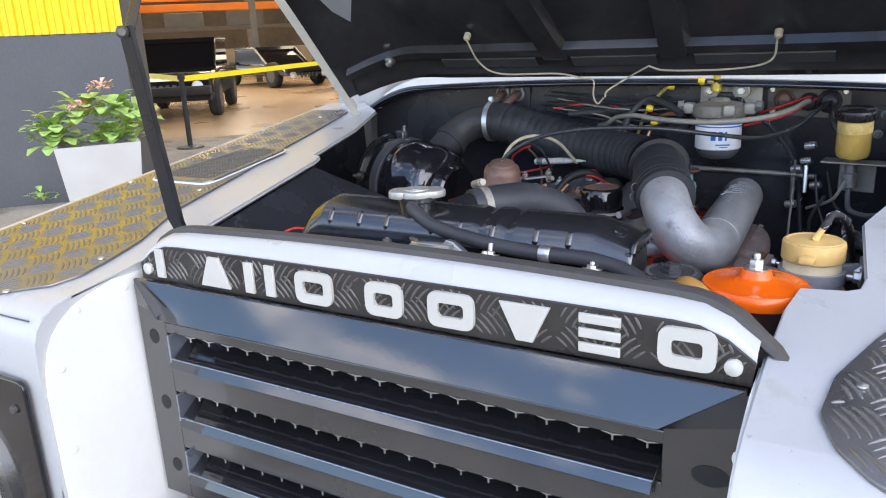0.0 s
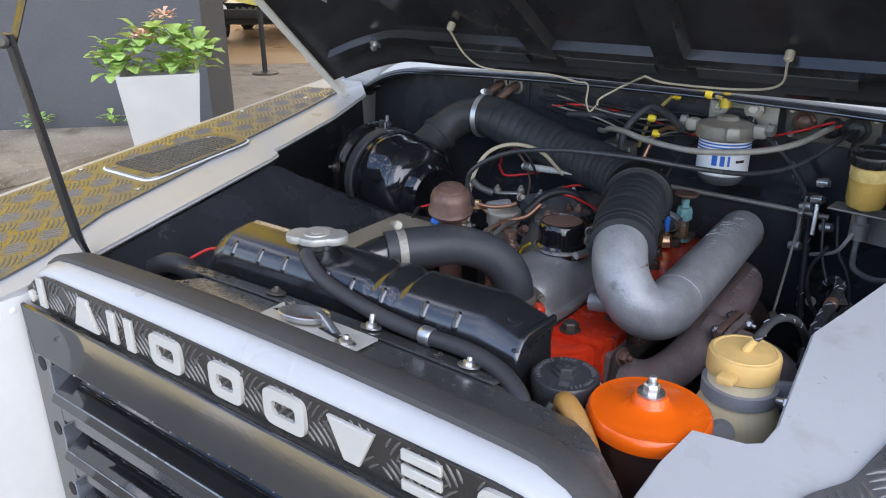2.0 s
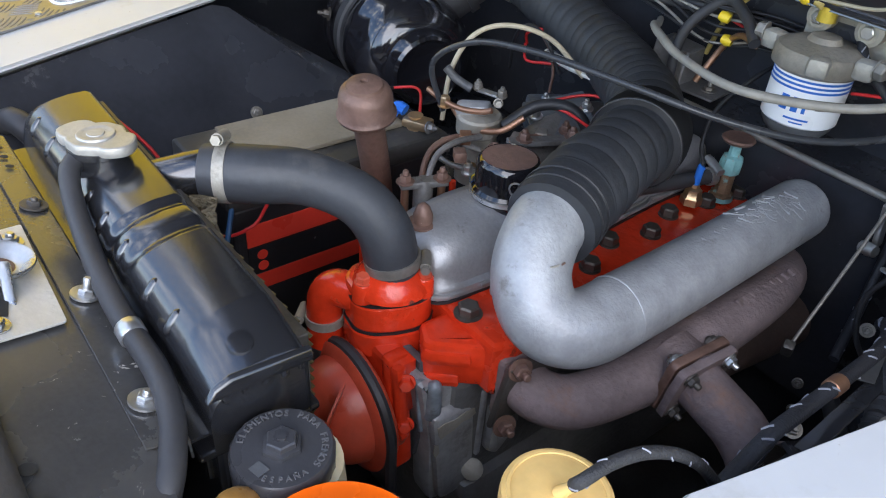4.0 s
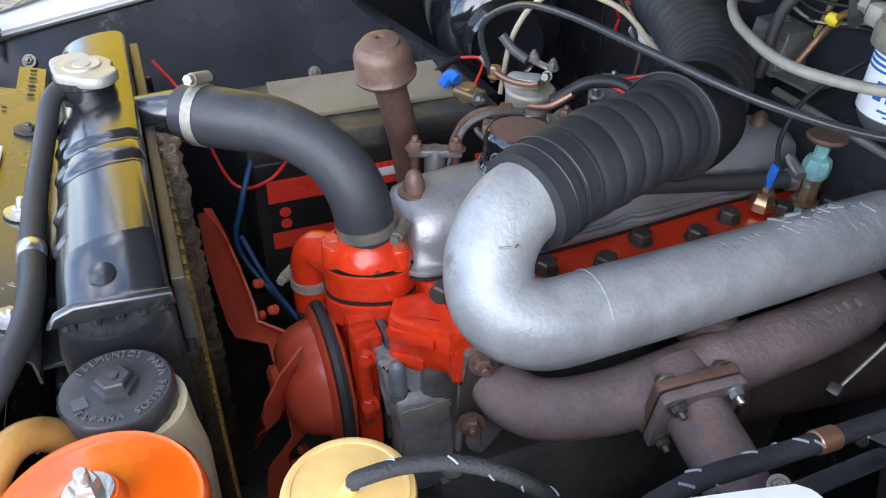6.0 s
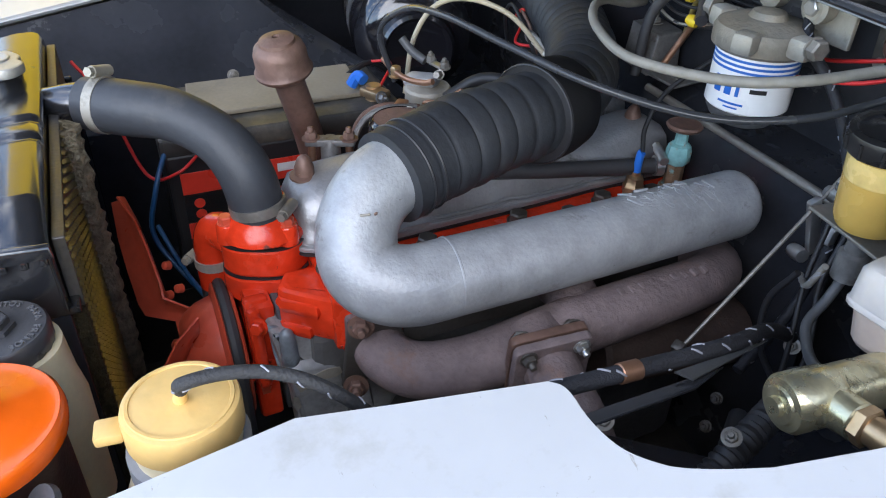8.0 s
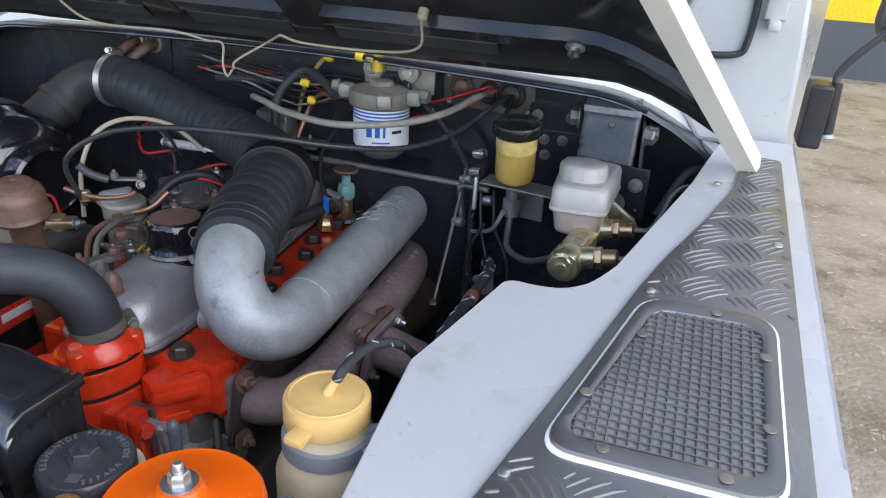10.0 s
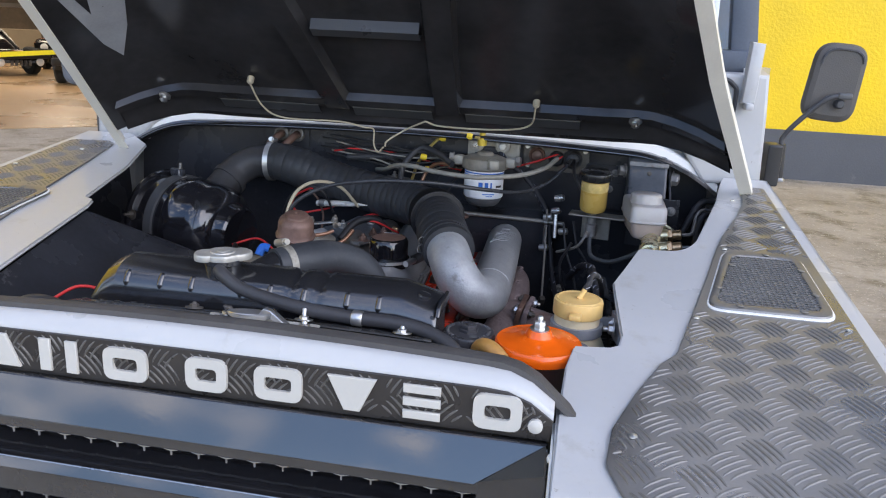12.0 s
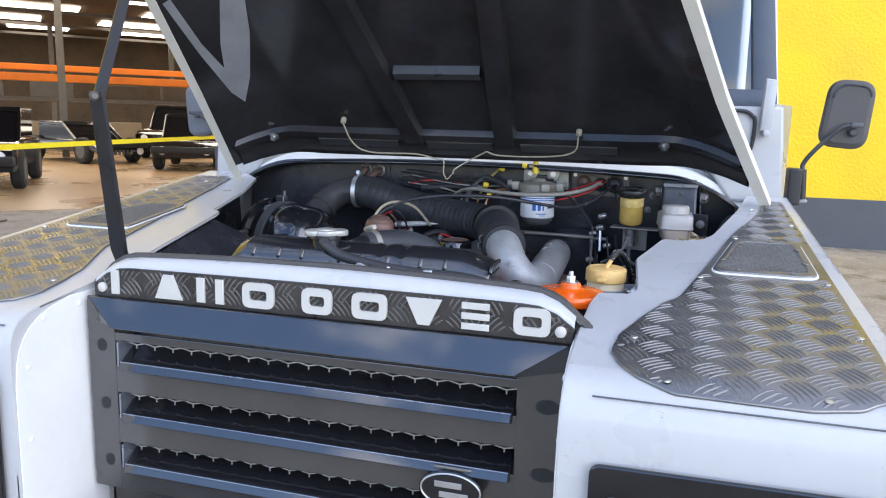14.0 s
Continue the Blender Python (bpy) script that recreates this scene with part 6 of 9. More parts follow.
for turn, spread, out in ((149, 0.074, 0.182), (-62, 0.070, 0.190), (-118, 0.070, 0.190)):
    fan_blade(turn, spread, out)

# silver intake pipe and air hose
pipe = thing("intake_pipe", (0.215, 0.60, 1.02), "silver painted steel intake pipe with flaking paint", "pipe")
PP = [(0.146, 0.470, 1.103), (0.160, 0.430, 1.096), (0.176, 0.407, 1.074), (0.198, 0.404, 1.050), (0.216, 0.428, 1.040), (0.219, 0.480, 1.040), (0.217, 0.600, 1.040), (0.213, 0.735, 1.040), (0.212, 0.768, 1.040)]


def pipe_r(s, w):
    return 0.0315 if s < 0.965 else 0.0315 * math.sqrt(max(0.02, 1 - ((s - 0.965) / 0.035) ** 2 * 0.8))


stain = mat("brown_burnt_stain", (0.17, 0.155, 0.135), 0.65, var=0.3, scale=90, bump=0.4, col2=(0.29, 0.29, 0.29), cover=0.54, edge=0.2, scale2=130)
part("pipe", tube(PP, pipe_r, 28, 8), silver_paint, pipe)
part("weld_tab", box((0.1974, 0.4065, 1.0968), (0.0016, 0.0080, 0.0040), (0, 38, -12), 0.0010), cast_beige, pipe, "grey weld tab on the bend")
part("weld_tip", box((0.1976, 0.4145, 1.0957), (0.0016, 0.0025, 0.0080), (10, 38, 10), 0.0009), rust_brown, pipe)
part("seam", lathe([(0.0312, -0.0011), (0.0318, -0.0006), (0.0319, 0.0006), (0.0312, 0.0011)], (0.2188, 0.466, 1.0402), (0.02, 1, 0), 40), silver_paint, pipe, "faint weld seam round the pipe")
part("pipe_stub", lathe([(0.011, 0), (0.011, 0.05)], (0.135, 0.415, 1.035), (1, 0.1, 0.1), 14), silver_paint, pipe)
for k in range(6):
    y = 0.575 + 0.017 * k + 0.003 * math.sin(k * 2.3)
    part("scuff", box((0.2180 - 0.0004 * k, y, 1.0709), (0.0085 - 0.0006 * k, 0.0035, 0.0012), (0, 4, 22 + 4 * k), 0.0005), silver_paint, pipe)
fl = random.Random(21)
flakes = bmesh.new()
for k in range(70):
    y = 0.630 + 0.085 * fl.random() ** 0.8
    ang = fl.gauss(0.25, 0.32)
    r0 = 0.0316
    cx, cz = 0.2155 - (y - 0.6) * 0.028, 1.040
    n = V(math.sin(ang), 0, math.cos(ang))
    t = V(math.cos(ang), 0, -math.sin(ang))
    p = V(cx, y, cz) + n * r0
    a, b = fl.uniform(0.003, 0.008), fl.uniform(0.0010, 0.0026)
    turn = fl.gauss(1.1, 0.5)
    d1 = V(0, 1, 0) * math.cos(turn) + t * math.sin(turn)
    d2 = V(0, 1, 0) * -math.sin(turn) + t * math.cos(turn)
    ring = [p + d1 * a * math.cos(q) + d2 * b * math.sin(q) * fl.uniform(0.6, 1.3) for q in np.linspace(0, math.tau, 8)[:-1]]
    prism([q - n * 0.001 for q in ring], n * (0.0012 + 0.0010 * fl.random()), flakes, 0)
tagged(part("flaked_paint", flakes, silver_paint, pipe), "flaking ridges of silver paint", kind="stuff")
for (px, py, pz), nrm, rr_ in (((0.2465, 0.520, 1.030), (0.95, 0, -0.3), 0.004), ((0.2470, 0.545, 1.032), (0.95, 0, -0.25), 0.0025)):
    part("stain", lathe([(rr_, -0.0015), (rr_ * 0.7, 0.0001), (rr_ * 0.4, 0.0004), (0, 0.0005)], (px, py, pz), nrm, 18), stain, pipe, "brown burnt stain")
hose = thing("air_hose", (0.1, 0.62, 1.05), "black corrugated rubber air hose", "hose")
AP = [(0.158, 0.440, 1.100), (0.147, 0.470, 1.104), (0.133, 0.515, 1.108), (0.118, 0.570, 1.110), (0.102, 0.615, 1.111), (0.075, 0.655, 1.111), (0.034, 0.693, 1.110), (-0.044, 0.738, 1.113), (-0.134, 0.765, 1.126), (-0.210, 0.772, 1.146), (-0.262, 0.780, 1.152)]


def hose_r(s, w):
    """Smooth end cuff, then broad flat rings parted by narrow grooves."""
    if w < 0.040:
        return 0.0384 - 0.0008 * math.exp(-((w - 0.024) / 0.002) ** 2)
    if s > 0.955:
        return 0.036
    pitch = 0.0215 if s < 0.42 else 0.0170
    ph = (w + 0.0016 * math.sin(w * 61)) / pitch % 1.0
    ring = 1 - abs(2 * ph - 1) ** 3.4
    skew = 0.35 * (ph - 0.5)
    waist = 0.0020 * min(1.0, max(0.0, (w - 0.05) / 0.10))
    return 0.0382 - waist + (0.0020 if s < 0.42 else 0.0016) * (ring + skew) + 0.0006 * math.sin(w * 97)


part("hose", tube(AP, hose_r, 30, 34), air_rubber, hose, "corrugated black rubber")
# Near-black colour and low IOR stand for shade inside the open cuff.
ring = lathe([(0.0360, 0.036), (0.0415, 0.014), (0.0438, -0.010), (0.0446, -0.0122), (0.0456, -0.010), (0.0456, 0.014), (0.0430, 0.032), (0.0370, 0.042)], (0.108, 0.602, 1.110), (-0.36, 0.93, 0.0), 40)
part("hose_cuff", ring, mat("shaded_black_rubber", (0.012, 0.012, 0.013), 0.75, var=0.2, bump=0.1, ior=1.2), hose, "wide rubber cuff")
part("cuff_rim", lathe([(0.0440, -0.0118), (0.0446, -0.0132), (0.0456, -0.0128), (0.0459, -0.0108)], (0.108, 0.602, 1.110), (-0.36, 0.93, 0.0), 40), black_plastic, hose, "worn cuff rim")
for p in ((0.1535, 0.4525, 1.1015), (0.1490, 0.4640, 1.1030)):
    u, w, _ = frame_of((-0.33, 0.90, 0.12))
    part("wire_clip", tube([V(p) + (u * math.cos(a) + w * math.sin(a)) * 0.0388 for a in np.linspace(0, math.tau, 37)], 0.0010, 6, 1), black_plastic, hose, "dark wire clip")
for q in ((0.118, 0.441, 1.112), (0.115, 0.447, 1.098)):
    part("clip_loop", tube([(q[0] + 0.005 * math.cos(a), q[1] - 0.003 + 0.003 * math.cos(a), q[2] + 0.006 * math.sin(a)) for a in np.linspace(0, math.tau, 17)], 0.0009, 6, 1), dull_grey_steel, hose)
part("hose_clamp", clamp_band((-0.258, 0.780, 1.150), (1, 0, 0), 0.037, 0.010, worm=(0, 0.2, 1)), zinc, hose, "zinc hose clamp")

cleaner = thing("air_cleaner", (-0.37, 0.66, 0.94), "glossy black oil-bath air cleaner canister", "air cleaner")
AX = V(0.965, -0.245, -0.05).normalized()
A0 = V(-0.458, 0.688, 1.046)
cu = (V(0, 0, 1) - AX * AX.z).normalized()
part("canister", lathe([(0.0, -0.012), (0.060, -0.010), (0.078, 0.0), (0.083, 0.010), (0.083, 0.085), (0.085, 0.088), (0.085, 0.108), (0.083, 0.111), (0.083, 0.140), (0.080, 0.156), (0.072, 0.170), (0.060, 0.178), (0.053, 0.180), (0.051, 0.186), (0.050, 0.200), (0.046, 0.204), (0.040, 0.200), (0.0, 0.198)], A0, AX, 44), cleaner_black, cleaner, "glossy black canister")
part("band", lathe([(0.0835, 0.0), (0.088, 0.001), (0.090, 0.006), (0.088, 0.012), (0.0835, 0.013)], A0 + AX * 0.012, AX, 44), cleaner_black, cleaner)
part("band", lathe([(0.0835, 0.0), (0.0870, 0.001), (0.0870, 0.018), (0.0835, 0.019)], A0 + AX * 0.052, AX, 44), frame_black, cleaner, "dark steel mounting strap")
part("strap_bracket", box(tuple(A0 + AX * 0.056 + cu * 0.092), (0.030, 0.010, 0.014), (0, 0, -14), 0.003), bay_black, cleaner)
part("wing_nut", hex_bolt(A0 + AX * 0.062 + cu * 0.084, cu, r=0.006, h=0.014, washer=1.8, stud=0.012), dull_grey_steel, cleaner)
part("wing_nut", hex_bolt(A0 + AX * 0.018 + V(-0.01, -0.085, 0.02), (-0.3, -0.9, 0.2), r=0.006, h=0.010, washer=1.6, stud=0.008), bolt_dark, cleaner)
elb = tube([(-0.262, 0.780, 1.150), (-0.295, 0.779, 1.146), (-0.325, 0.765, 1.128), (-0.338, 0.735, 1.105), (-0.345, 0.700, 1.085)], 0.031, 24, 7)
part("elbow", elb, rubber, cleaner, "grey rubber elbow")
part("elbow_cuff", clamp_band((-0.334, 0.748, 1.113), (-0.3, -0.75, -0.55), 0.033, 0.012), rubber, cleaner)


# ---- battery ----
battery = thing("battery", (-0.19, 0.42, 0.85), "black car battery with a red label and dusty grey lid", "battery")
part("case", box((-0.190, 0.425, 0.925), (0.140, 0.270, 0.17), bev=0.004), black_plastic, battery)
lid_grey = mat("dusty_lid_panel", (0.27, 0.235, 0.175), 0.6, var=0.2, scale=20, bump=0.1, col2=(0.16, 0.15, 0.13), cover=0.6, edge=0.2, scale2=18)
part("lid", box((-0.192, 0.425, 1.018), (0.146, 0.276, 0.022), bev=0.005), mat("dusty_grey_plastic", (0.045, 0.044, 0.042), 0.5, var=0.2, scale=15, bump=0.1, col2=(0.12, 0.11, 0.09), cover=0.55, edge=0.2, scale2=14), battery, "dusty grey battery lid")
part("lid_cover", prism([(-0.255, 0.335, 1.0295), (-0.160, 0.325, 1.0295), (-0.158, 0.525, 1.0295), (-0.255, 0.535, 1.0295)], (0, 0, 0.006), None, 0.002), lid_grey, battery)
lab = box((-0.1190, 0.385, 0.975), (0.0016, 0.165, 0.026), bev=0.0004)
box((-0.1190, 0.385, 0.915), (0.0016, 0.165, 0.020), bev=0.0004, bm=lab)
part("label", lab, label_red, battery, "red printed label")
part("label_bar", box((-0.1185, 0.43, 0.977), (0.0016, 0.045, 0.010), bev=0.0002), label_white, battery, "white printed bar")
part("label_band", box((-0.1188, 0.385, 0.944), (0.0016, 0.165, 0.034), bev=0.0002), satin_black, battery)
for z in (0.950, 0.936):
    part("label_disc", lathe([(0.006, 0), (0.006, 0.0006)], (-0.1181, 0.318, z), (1, 0, 0), 16), label_red, battery)
dia = prism([(-0.1178, 0.452, 0.950), (-0.1178, 0.470, 0.968), (-0.1178, 0.488, 0.950), (-0.1178, 0.470, 0.932)], (0.0005, 0, 0))
part("label_diamond", dia, label_white, battery)
for y in (0.305, 0.535):
    term = lathe([(0.010, 0), (0.009, 0.018)], (-0.150, y, 1.028), seg=16)
    term = part("terminal", term, brass, battery, "brass battery terminal clamp")
    part("terminal_clamp", box((-0.145, y, 1.038), (0.034, 0.022, 0.012), (0, 0, 25), 0.004), brass, term)
    part("clamp_bolt", hex_bolt((-0.125, y, 1.040), (1, 0.3, 0.2), r=0.005, h=0.008, stud=0.005), dull_grey_steel, term)
part("terminal_tag", tube([(-0.172, 0.515, 1.040), (-0.168, 0.522, 1.052), (-0.158, 0.526, 1.050)], 0.007, 8, 3), wire_blue, battery, "blue cable sleeve")
part("hold_down", tube([(-0.22, 0.52, 1.03), (-0.235, 0.56, 1.04), (-0.25, 0.60, 1.01)], 0.004, 8, 5), wire_black, battery)

# ---- fuel filter ----
ff = thing("fuel_filter", (0.160, 0.778, 1.085), "white spin-on fuel filter with blue printing under an alloy head", "fuel filter")
FX, FY = 0.1616, 0.790
part("canister", lathe([(0.0, 0.0), (0.026, 0.001), (0.031, 0.006), (0.0345, 0.012), (0.035, 0.016)], (FX, FY, 1.097), seg=40), worn_plastic, ff, "grey filter bottom")
part("label", lathe([(0.035, 0.016), (0.0372, 0.018), (0.0372, 0.068), (0.035, 0.071)], (FX, FY, 1.097), seg=44), label_white, ff, "white label sleeve")
for z, h in ((1.1600, 0.0022), (1.1555, 0.0022), (1.1510, 0.0022)):
    part("print_line", lathe([(0.0375, 0), (0.0375, h)], (FX, FY, z), seg=44), label_blue, ff)


def on_filter(a0, a1, z0, z1):
    bm = bmesh.new()
    sheet([[(FX + 0.0378 * math.sin(radians(a)), FY - 0.0378 * math.cos(radians(a)), z) for a in np.linspace(a0, a1, 6)] for z in (z0, z1)], bm)
    return bm


for a0, a1 in ((-6, 6), (12, 22), (28, 33)):
    part("print_bar", on_filter(a0 - 2, a1 - 2, 1.1300, 1.1450), label_blue, ff)
part("print_bar", on_filter(44, 66, 1.1350, 1.1390), wire_black, ff)
part("print_bar", on_filter(4, 40, 1.1220, 1.1240), label_blue, ff)
part("print_bar", on_filter(14, 34, 1.1185, 1.1200), label_blue, ff)
fh = lathe([(0.039, 0.0), (0.043, 0.003), (0.0435, 0.016), (0.041, 0.021), (0.031, 0.025), (0.017, 0.027), (0.014, 0.032), (0.0, 0.033)], (FX, FY, 1.1650), seg=32)
for x, y, a in ((0.048, -0.005, 10), (-0.048, -0.005, -10), (0.02, -0.040, 20)):
    part("port_boss", box((FX + x, FY + y, 1.1800), (0.020, 0.020, 0.019), (0, 0, a), 0.005), cast_beige, ff)
part("filter_head", fh, mat("grimy_cast_alloy", (0.24, 0.215, 0.175), 0.55, metal=0.35, var=0.3, scale=30, bump=0.45, bscale=200, col2=(0.13, 0.115, 0.09), cover=0.56, edge=0.15, scale2=40), ff, "dull cast-alloy filter head")
for x in (-0.058, 0.058):
    part("banjo_nut", hex_bolt((FX + x, FY - 0.005, 1.1840), (x, -0.01, 0), r=0.009, h=0.010, washer=1.1), pewter, ff)
part("bleed_fitting", lathe([(0.009, 0), (0.009, 0.014), (0.006, 0.016), (0.006, 0.03), (0.008, 0.031), (0.008, 0.040)], (FX - 0.008, FY + 0.004, 1.2080), seg=10), mat("yellow_marked_brass", (0.62, 0.46, 0.06), 0.4, metal=0.4, var=0.3, bump=0.2), ff, "yellow-stained brass bleed fitting")
part("bracket", box((FX + 0.012, 0.822, 1.200), (0.100, 0.005, 0.044), (0, 0, 0), 0.0015), cast_beige, ff)
for x in (-0.020, 0.030):
    b = lathe([(0.014, 0), (0.014, 0.012), (0.010, 0.014)], (FX + x, 0.818, 1.207), (0, -1, 0), 18)
    part("mount_boss", b, cast_beige, ff)
    part("mount_bolt", hex_bolt((FX + x, 0.806, 1.207), (0, -1, 0), r=0.007, h=0.006), zinc, ff)
part("mount_post", box((FX, 0.835, 1.18), (0.05, 0.035, 0.05), bev=0.004), bay_black, ff)

# ---- brake fluid jar ----
gloss_lid = mat("shiny_black_lid", (0.014, 0.014, 0.015), 0.22, var=0.15, bump=0.05, bscale=300)
jar = thing("brake_fluid_jar", (0.359, 0.702, 1.10), "amber fluid jar with a ribbed black lid", "reservoir")
amber_fluid = mat("amber_fluid_plastic", (0.44, 0.29, 0.075), 0.22, var=0.07, scale=30, bump=0.06, sub=0.25)
JB, JA = V(0.3655, 0.7080, 1.1190), V(0.0, -0.14, 1.0).normalized()
JU, JW, _ = frame_of(JA)
part("fluid_line", lathe([(0.0233, 0), (0.02355, 0.001), (0.02355, 0.016), (0.0233, 0.017)], JB + JA * 0.040, JA, 36), mat("pale_empty_plastic", (0.56, 0.42, 0.16), 0.25, var=0.2, scale=70, bump=0.1, sub=0.25), jar, "paler stained plastic above the fluid")
part("jar", lathe([(0.010, -0.003), (0.016, 0.0), (0.0212, 0.003), (0.0228, 0.008), (0.0232, 0.014), (0.0232, 0.056), (0.0240, 0.058), (0.0240, 0.064)], JB, JA, 36), amber_fluid, jar, "amber stained plastic jar")
lid = lathe([(0.0262, 0.0), (0.0274, 0.0015), (0.0276, 0.011), (0.0264, 0.0140), (0.0222, 0.0152), (0.0208, 0.0138), (0.013, 0.0138), (0.011, 0.0152), (0.0, 0.0152)], JB + JA * 0.059, JA, 36)
lid = part("lid", lid, gloss_lid, jar, "ribbed black lid")
for k in range(12):
    d = JU * math.cos(k * math.tau / 12) + JW * math.sin(k * math.tau / 12)
    part("lid_rib", tube([JB + JA * 0.0605 + d * 0.0276, JB + JA * 0.0705 + d * 0.0276], 0.0014, 6, 1), gloss_lid, lid)
part("neck", lathe([(0.011, 0), (0.011, 0.02), (0.008, 0.022), (0.008, 0.040)], (0.3655, 0.708, 1.075), seg=14), dull_grey_steel, jar)
part("jar_bracket", prism([(0.325, 0.70, 1.110), (0.42, 0.685, 1.110), (0.43, 0.72, 1.110), (0.33, 0.735, 1.110)], (0, 0, 0.003), None, 0.0008), pewter, jar)
part("jar_bracket_leg", box((0.375, 0.735, 1.085), (0.05, 0.003, 0.045), (0, 0, -10), 0.001), pewter, jar)

# ---- brake master cylinder ----
mc = thing("brake_reservoir", (0.460, 0.62, 1.06), "milky white brake fluid reservoir on a gold zinc cylinder", "reservoir")

def tank_loop(z, grow, back=0.0):
    """Outline of the tank at a height, drawn in by grow and wider towards the bulkhead."""
    c = [(0.4235 + grow, 0.615 + grow), (0.4825 - grow, 0.619 + grow), (0.4865 - grow, 0.738 - grow + back), (0.4160 + grow, 0.746 - grow + back)]
    loop = rounded(c, 0.011, 4)
    return [(x, y, z - 0.03 * (y - 0.68)) for x, y in loop + loop[:1]]


def tank_shell(levels):
    bm = sheet([tank_loop(z, g) for z, g in levels])
    bm.faces.new([bm.verts.new(p) for p in tank_loop(*levels[-1])[:-1]])
    bm.faces.new([bm.verts.new(p) for p in tank_loop(*levels[0])[:-1]])
    bmesh.ops.remove_doubles(bm, verts=bm.verts[:], dist=0.00005)
    return bm


part("tank", tank_shell([(1.1215, 0.0012), (1.1228, -0.0004), (1.1250, -0.0006), (1.1265, 0.0003), (1.1450, 0.0008), (1.1490, 0.0030), (1.1508, 0.0075)]), milky_plastic, mc, "translucent white plastic tank")
part("tank_foot", tank_shell([(1.0945, 0.0120), (1.0965, 0.0085), (1.1010, 0.0062), (1.1224, 0.0030)]), mat("stained_milky_plastic", (0.44, 0.36, 0.31), 0.4, var=0.1, bump=0.05, sub=0.3), mc, "fluid-stained lower tank")
mcap = lathe([(0.0250, 0), (0.0258, 0.001), (0.0256, 0.0125), (0.0246, 0.0152), (0.0226, 0.0170), (0.0120, 0.0179), (0.0, 0.0181)], (0.4495, 0.661, 1.1500), (0, 0.03, 1), 60)
for v in mcap.verts:
    d = V(v.co.x - 0.4495, v.co.y - 0.661, 0)
    if 0.0235 < d.length and round(math.atan2(d.y, d.x) * 60 / math.tau) % 5 == 0:
        v.co -= d * 0.035
part("cap", mcap, milky_plastic, mc, "round fluted white screw cap")
MA = V(0.12, 1.0, 0.02).normalized()
cyl = lathe([(0.0, -0.004), (0.0055, -0.004), (0.006, -0.001), (0.0105, -0.0005), (0.0115, 0.001), (0.0150, 0.002), (0.0170, 0.005), (0.0170, 0.030), (0.0155, 0.034), (0.0155, 0.130)], (0.4530, 0.552, 1.0920), MA, 36)
part("cylinder", cyl, gold_zinc, mc, "gold zinc-plated master cylinder")
for y in (0.595, 0.662):
    part("tank_seat", lathe([(0.0125, 0), (0.0125, 0.012), (0.010, 0.016)], (0.4575, y, 1.088), (0, 0, 1), 18), gold_zinc, mc)
for (bx, by, bz), ax in (((0.4600, 0.578, 1.0930), V(1.0, -0.02, 0.20)), ((0.4680, 0.655, 1.0960), V(1.0, -0.02, 0.16))):
    ax = ax.normalized()
    part("port_boss", lathe([(0.0130, 0.0), (0.0118, 0.010), (0.0112, 0.022), (0.0100, 0.023)], (bx, by, bz), ax, 22), gold_zinc, mc)
    union = part("union", lathe([(0.0112, 0.023), (0.0115, 0.024), (0.0115, 0.029), (0.0100, 0.030)], (bx, by, bz), ax, 6), brass, mc, "brass pipe union")
    part("union_nut", lathe([(0.0085, 0.030), (0.0085, 0.043), (0.0070, 0.0445), (0.0036, 0.0450)], (bx, by, bz), ax, 16), brass, union)
part("mount_plate", prism([(0.430, 0.765, 1.05), (0.516, 0.745, 1.05), (0.516, 0.745, 1.142), (0.430, 0.765, 1.142)], (0, 0.004, 0), None, 0.001), bay_black, mc)
part("flange", prism([(0.470, 0.700, 1.078), (0.505, 0.697, 1.076), (0.514, 0.697, 1.086), (0.508, 0.698, 1.098), (0.478, 0.701, 1.116)], (0.001, 0.006, 0), None, 0.002), gold_zinc, mc, "gold zinc mounting flange")
for p in ((0.5015, 0.6965, 1.088), (0.5020, 0.7440, 1.122)):
    part("flange_nut", hex_bolt(p, (0, -1, 0.1), r=0.006, h=0.006, washer=1.4, stud=0.003), dull_grey_steel, mc)
part("brake_pipe", tube([(0.503, 0.577, 1.101), (0.520, 0.580, 1.100), (0.545, 0.610, 1.075), (0.57, 0.68, 1.03)], 0.0032, 8, 6), dull_grey_steel, mc)
part("brake_pipe", tube([(0.511, 0.654, 1.103), (0.528, 0.660, 1.104), (0.536, 0.690, 1.110), (0.545, 0.730, 1.122), (0.560, 0.75, 1.128), (0.585, 0.76, 1.120)], 0.0032, 8, 6), dull_grey_steel, mc)

blk = thing("pedal_box", (0.455, 0.77, 1.08), "grey painted pedal box bolted to the bulkhead", "pedal box")
part("cover", prism([(0.426, y, z) for y, z in ((0.842, 1.206), (0.808, 1.208), (0.794, 1.198), (0.749, 1.090), (0.842, 1.090))], (0.068, -0.004, 0.0), None, 0.005), mat("dusty_slate_paint", (0.085, 0.094, 0.11), 0.36, var=0.3, scale=25, bump=0.35, bscale=120, col2=(0.15, 0.135, 0.12), cover=0.60, edge=0.15, scale2=25), blk, "dusty slate-grey cover")
part("top_seam", prism([(0.4255, y, z) for y, z in ((0.7925, 1.1995), (0.7900, 1.1935), (0.7870, 1.1920), (0.7890, 1.1990))], (0.069, -0.004, 0), None, 0.0012), dull_grey_steel, blk, "flaked folded seam")
part("face_screw", lathe([(0.0042, 0), (0.0036, 0.002), (0, 0.0026)], (0.462, 0.7835, 1.1800), (0, -0.92, 0.38), 12), bolt_dark, blk)
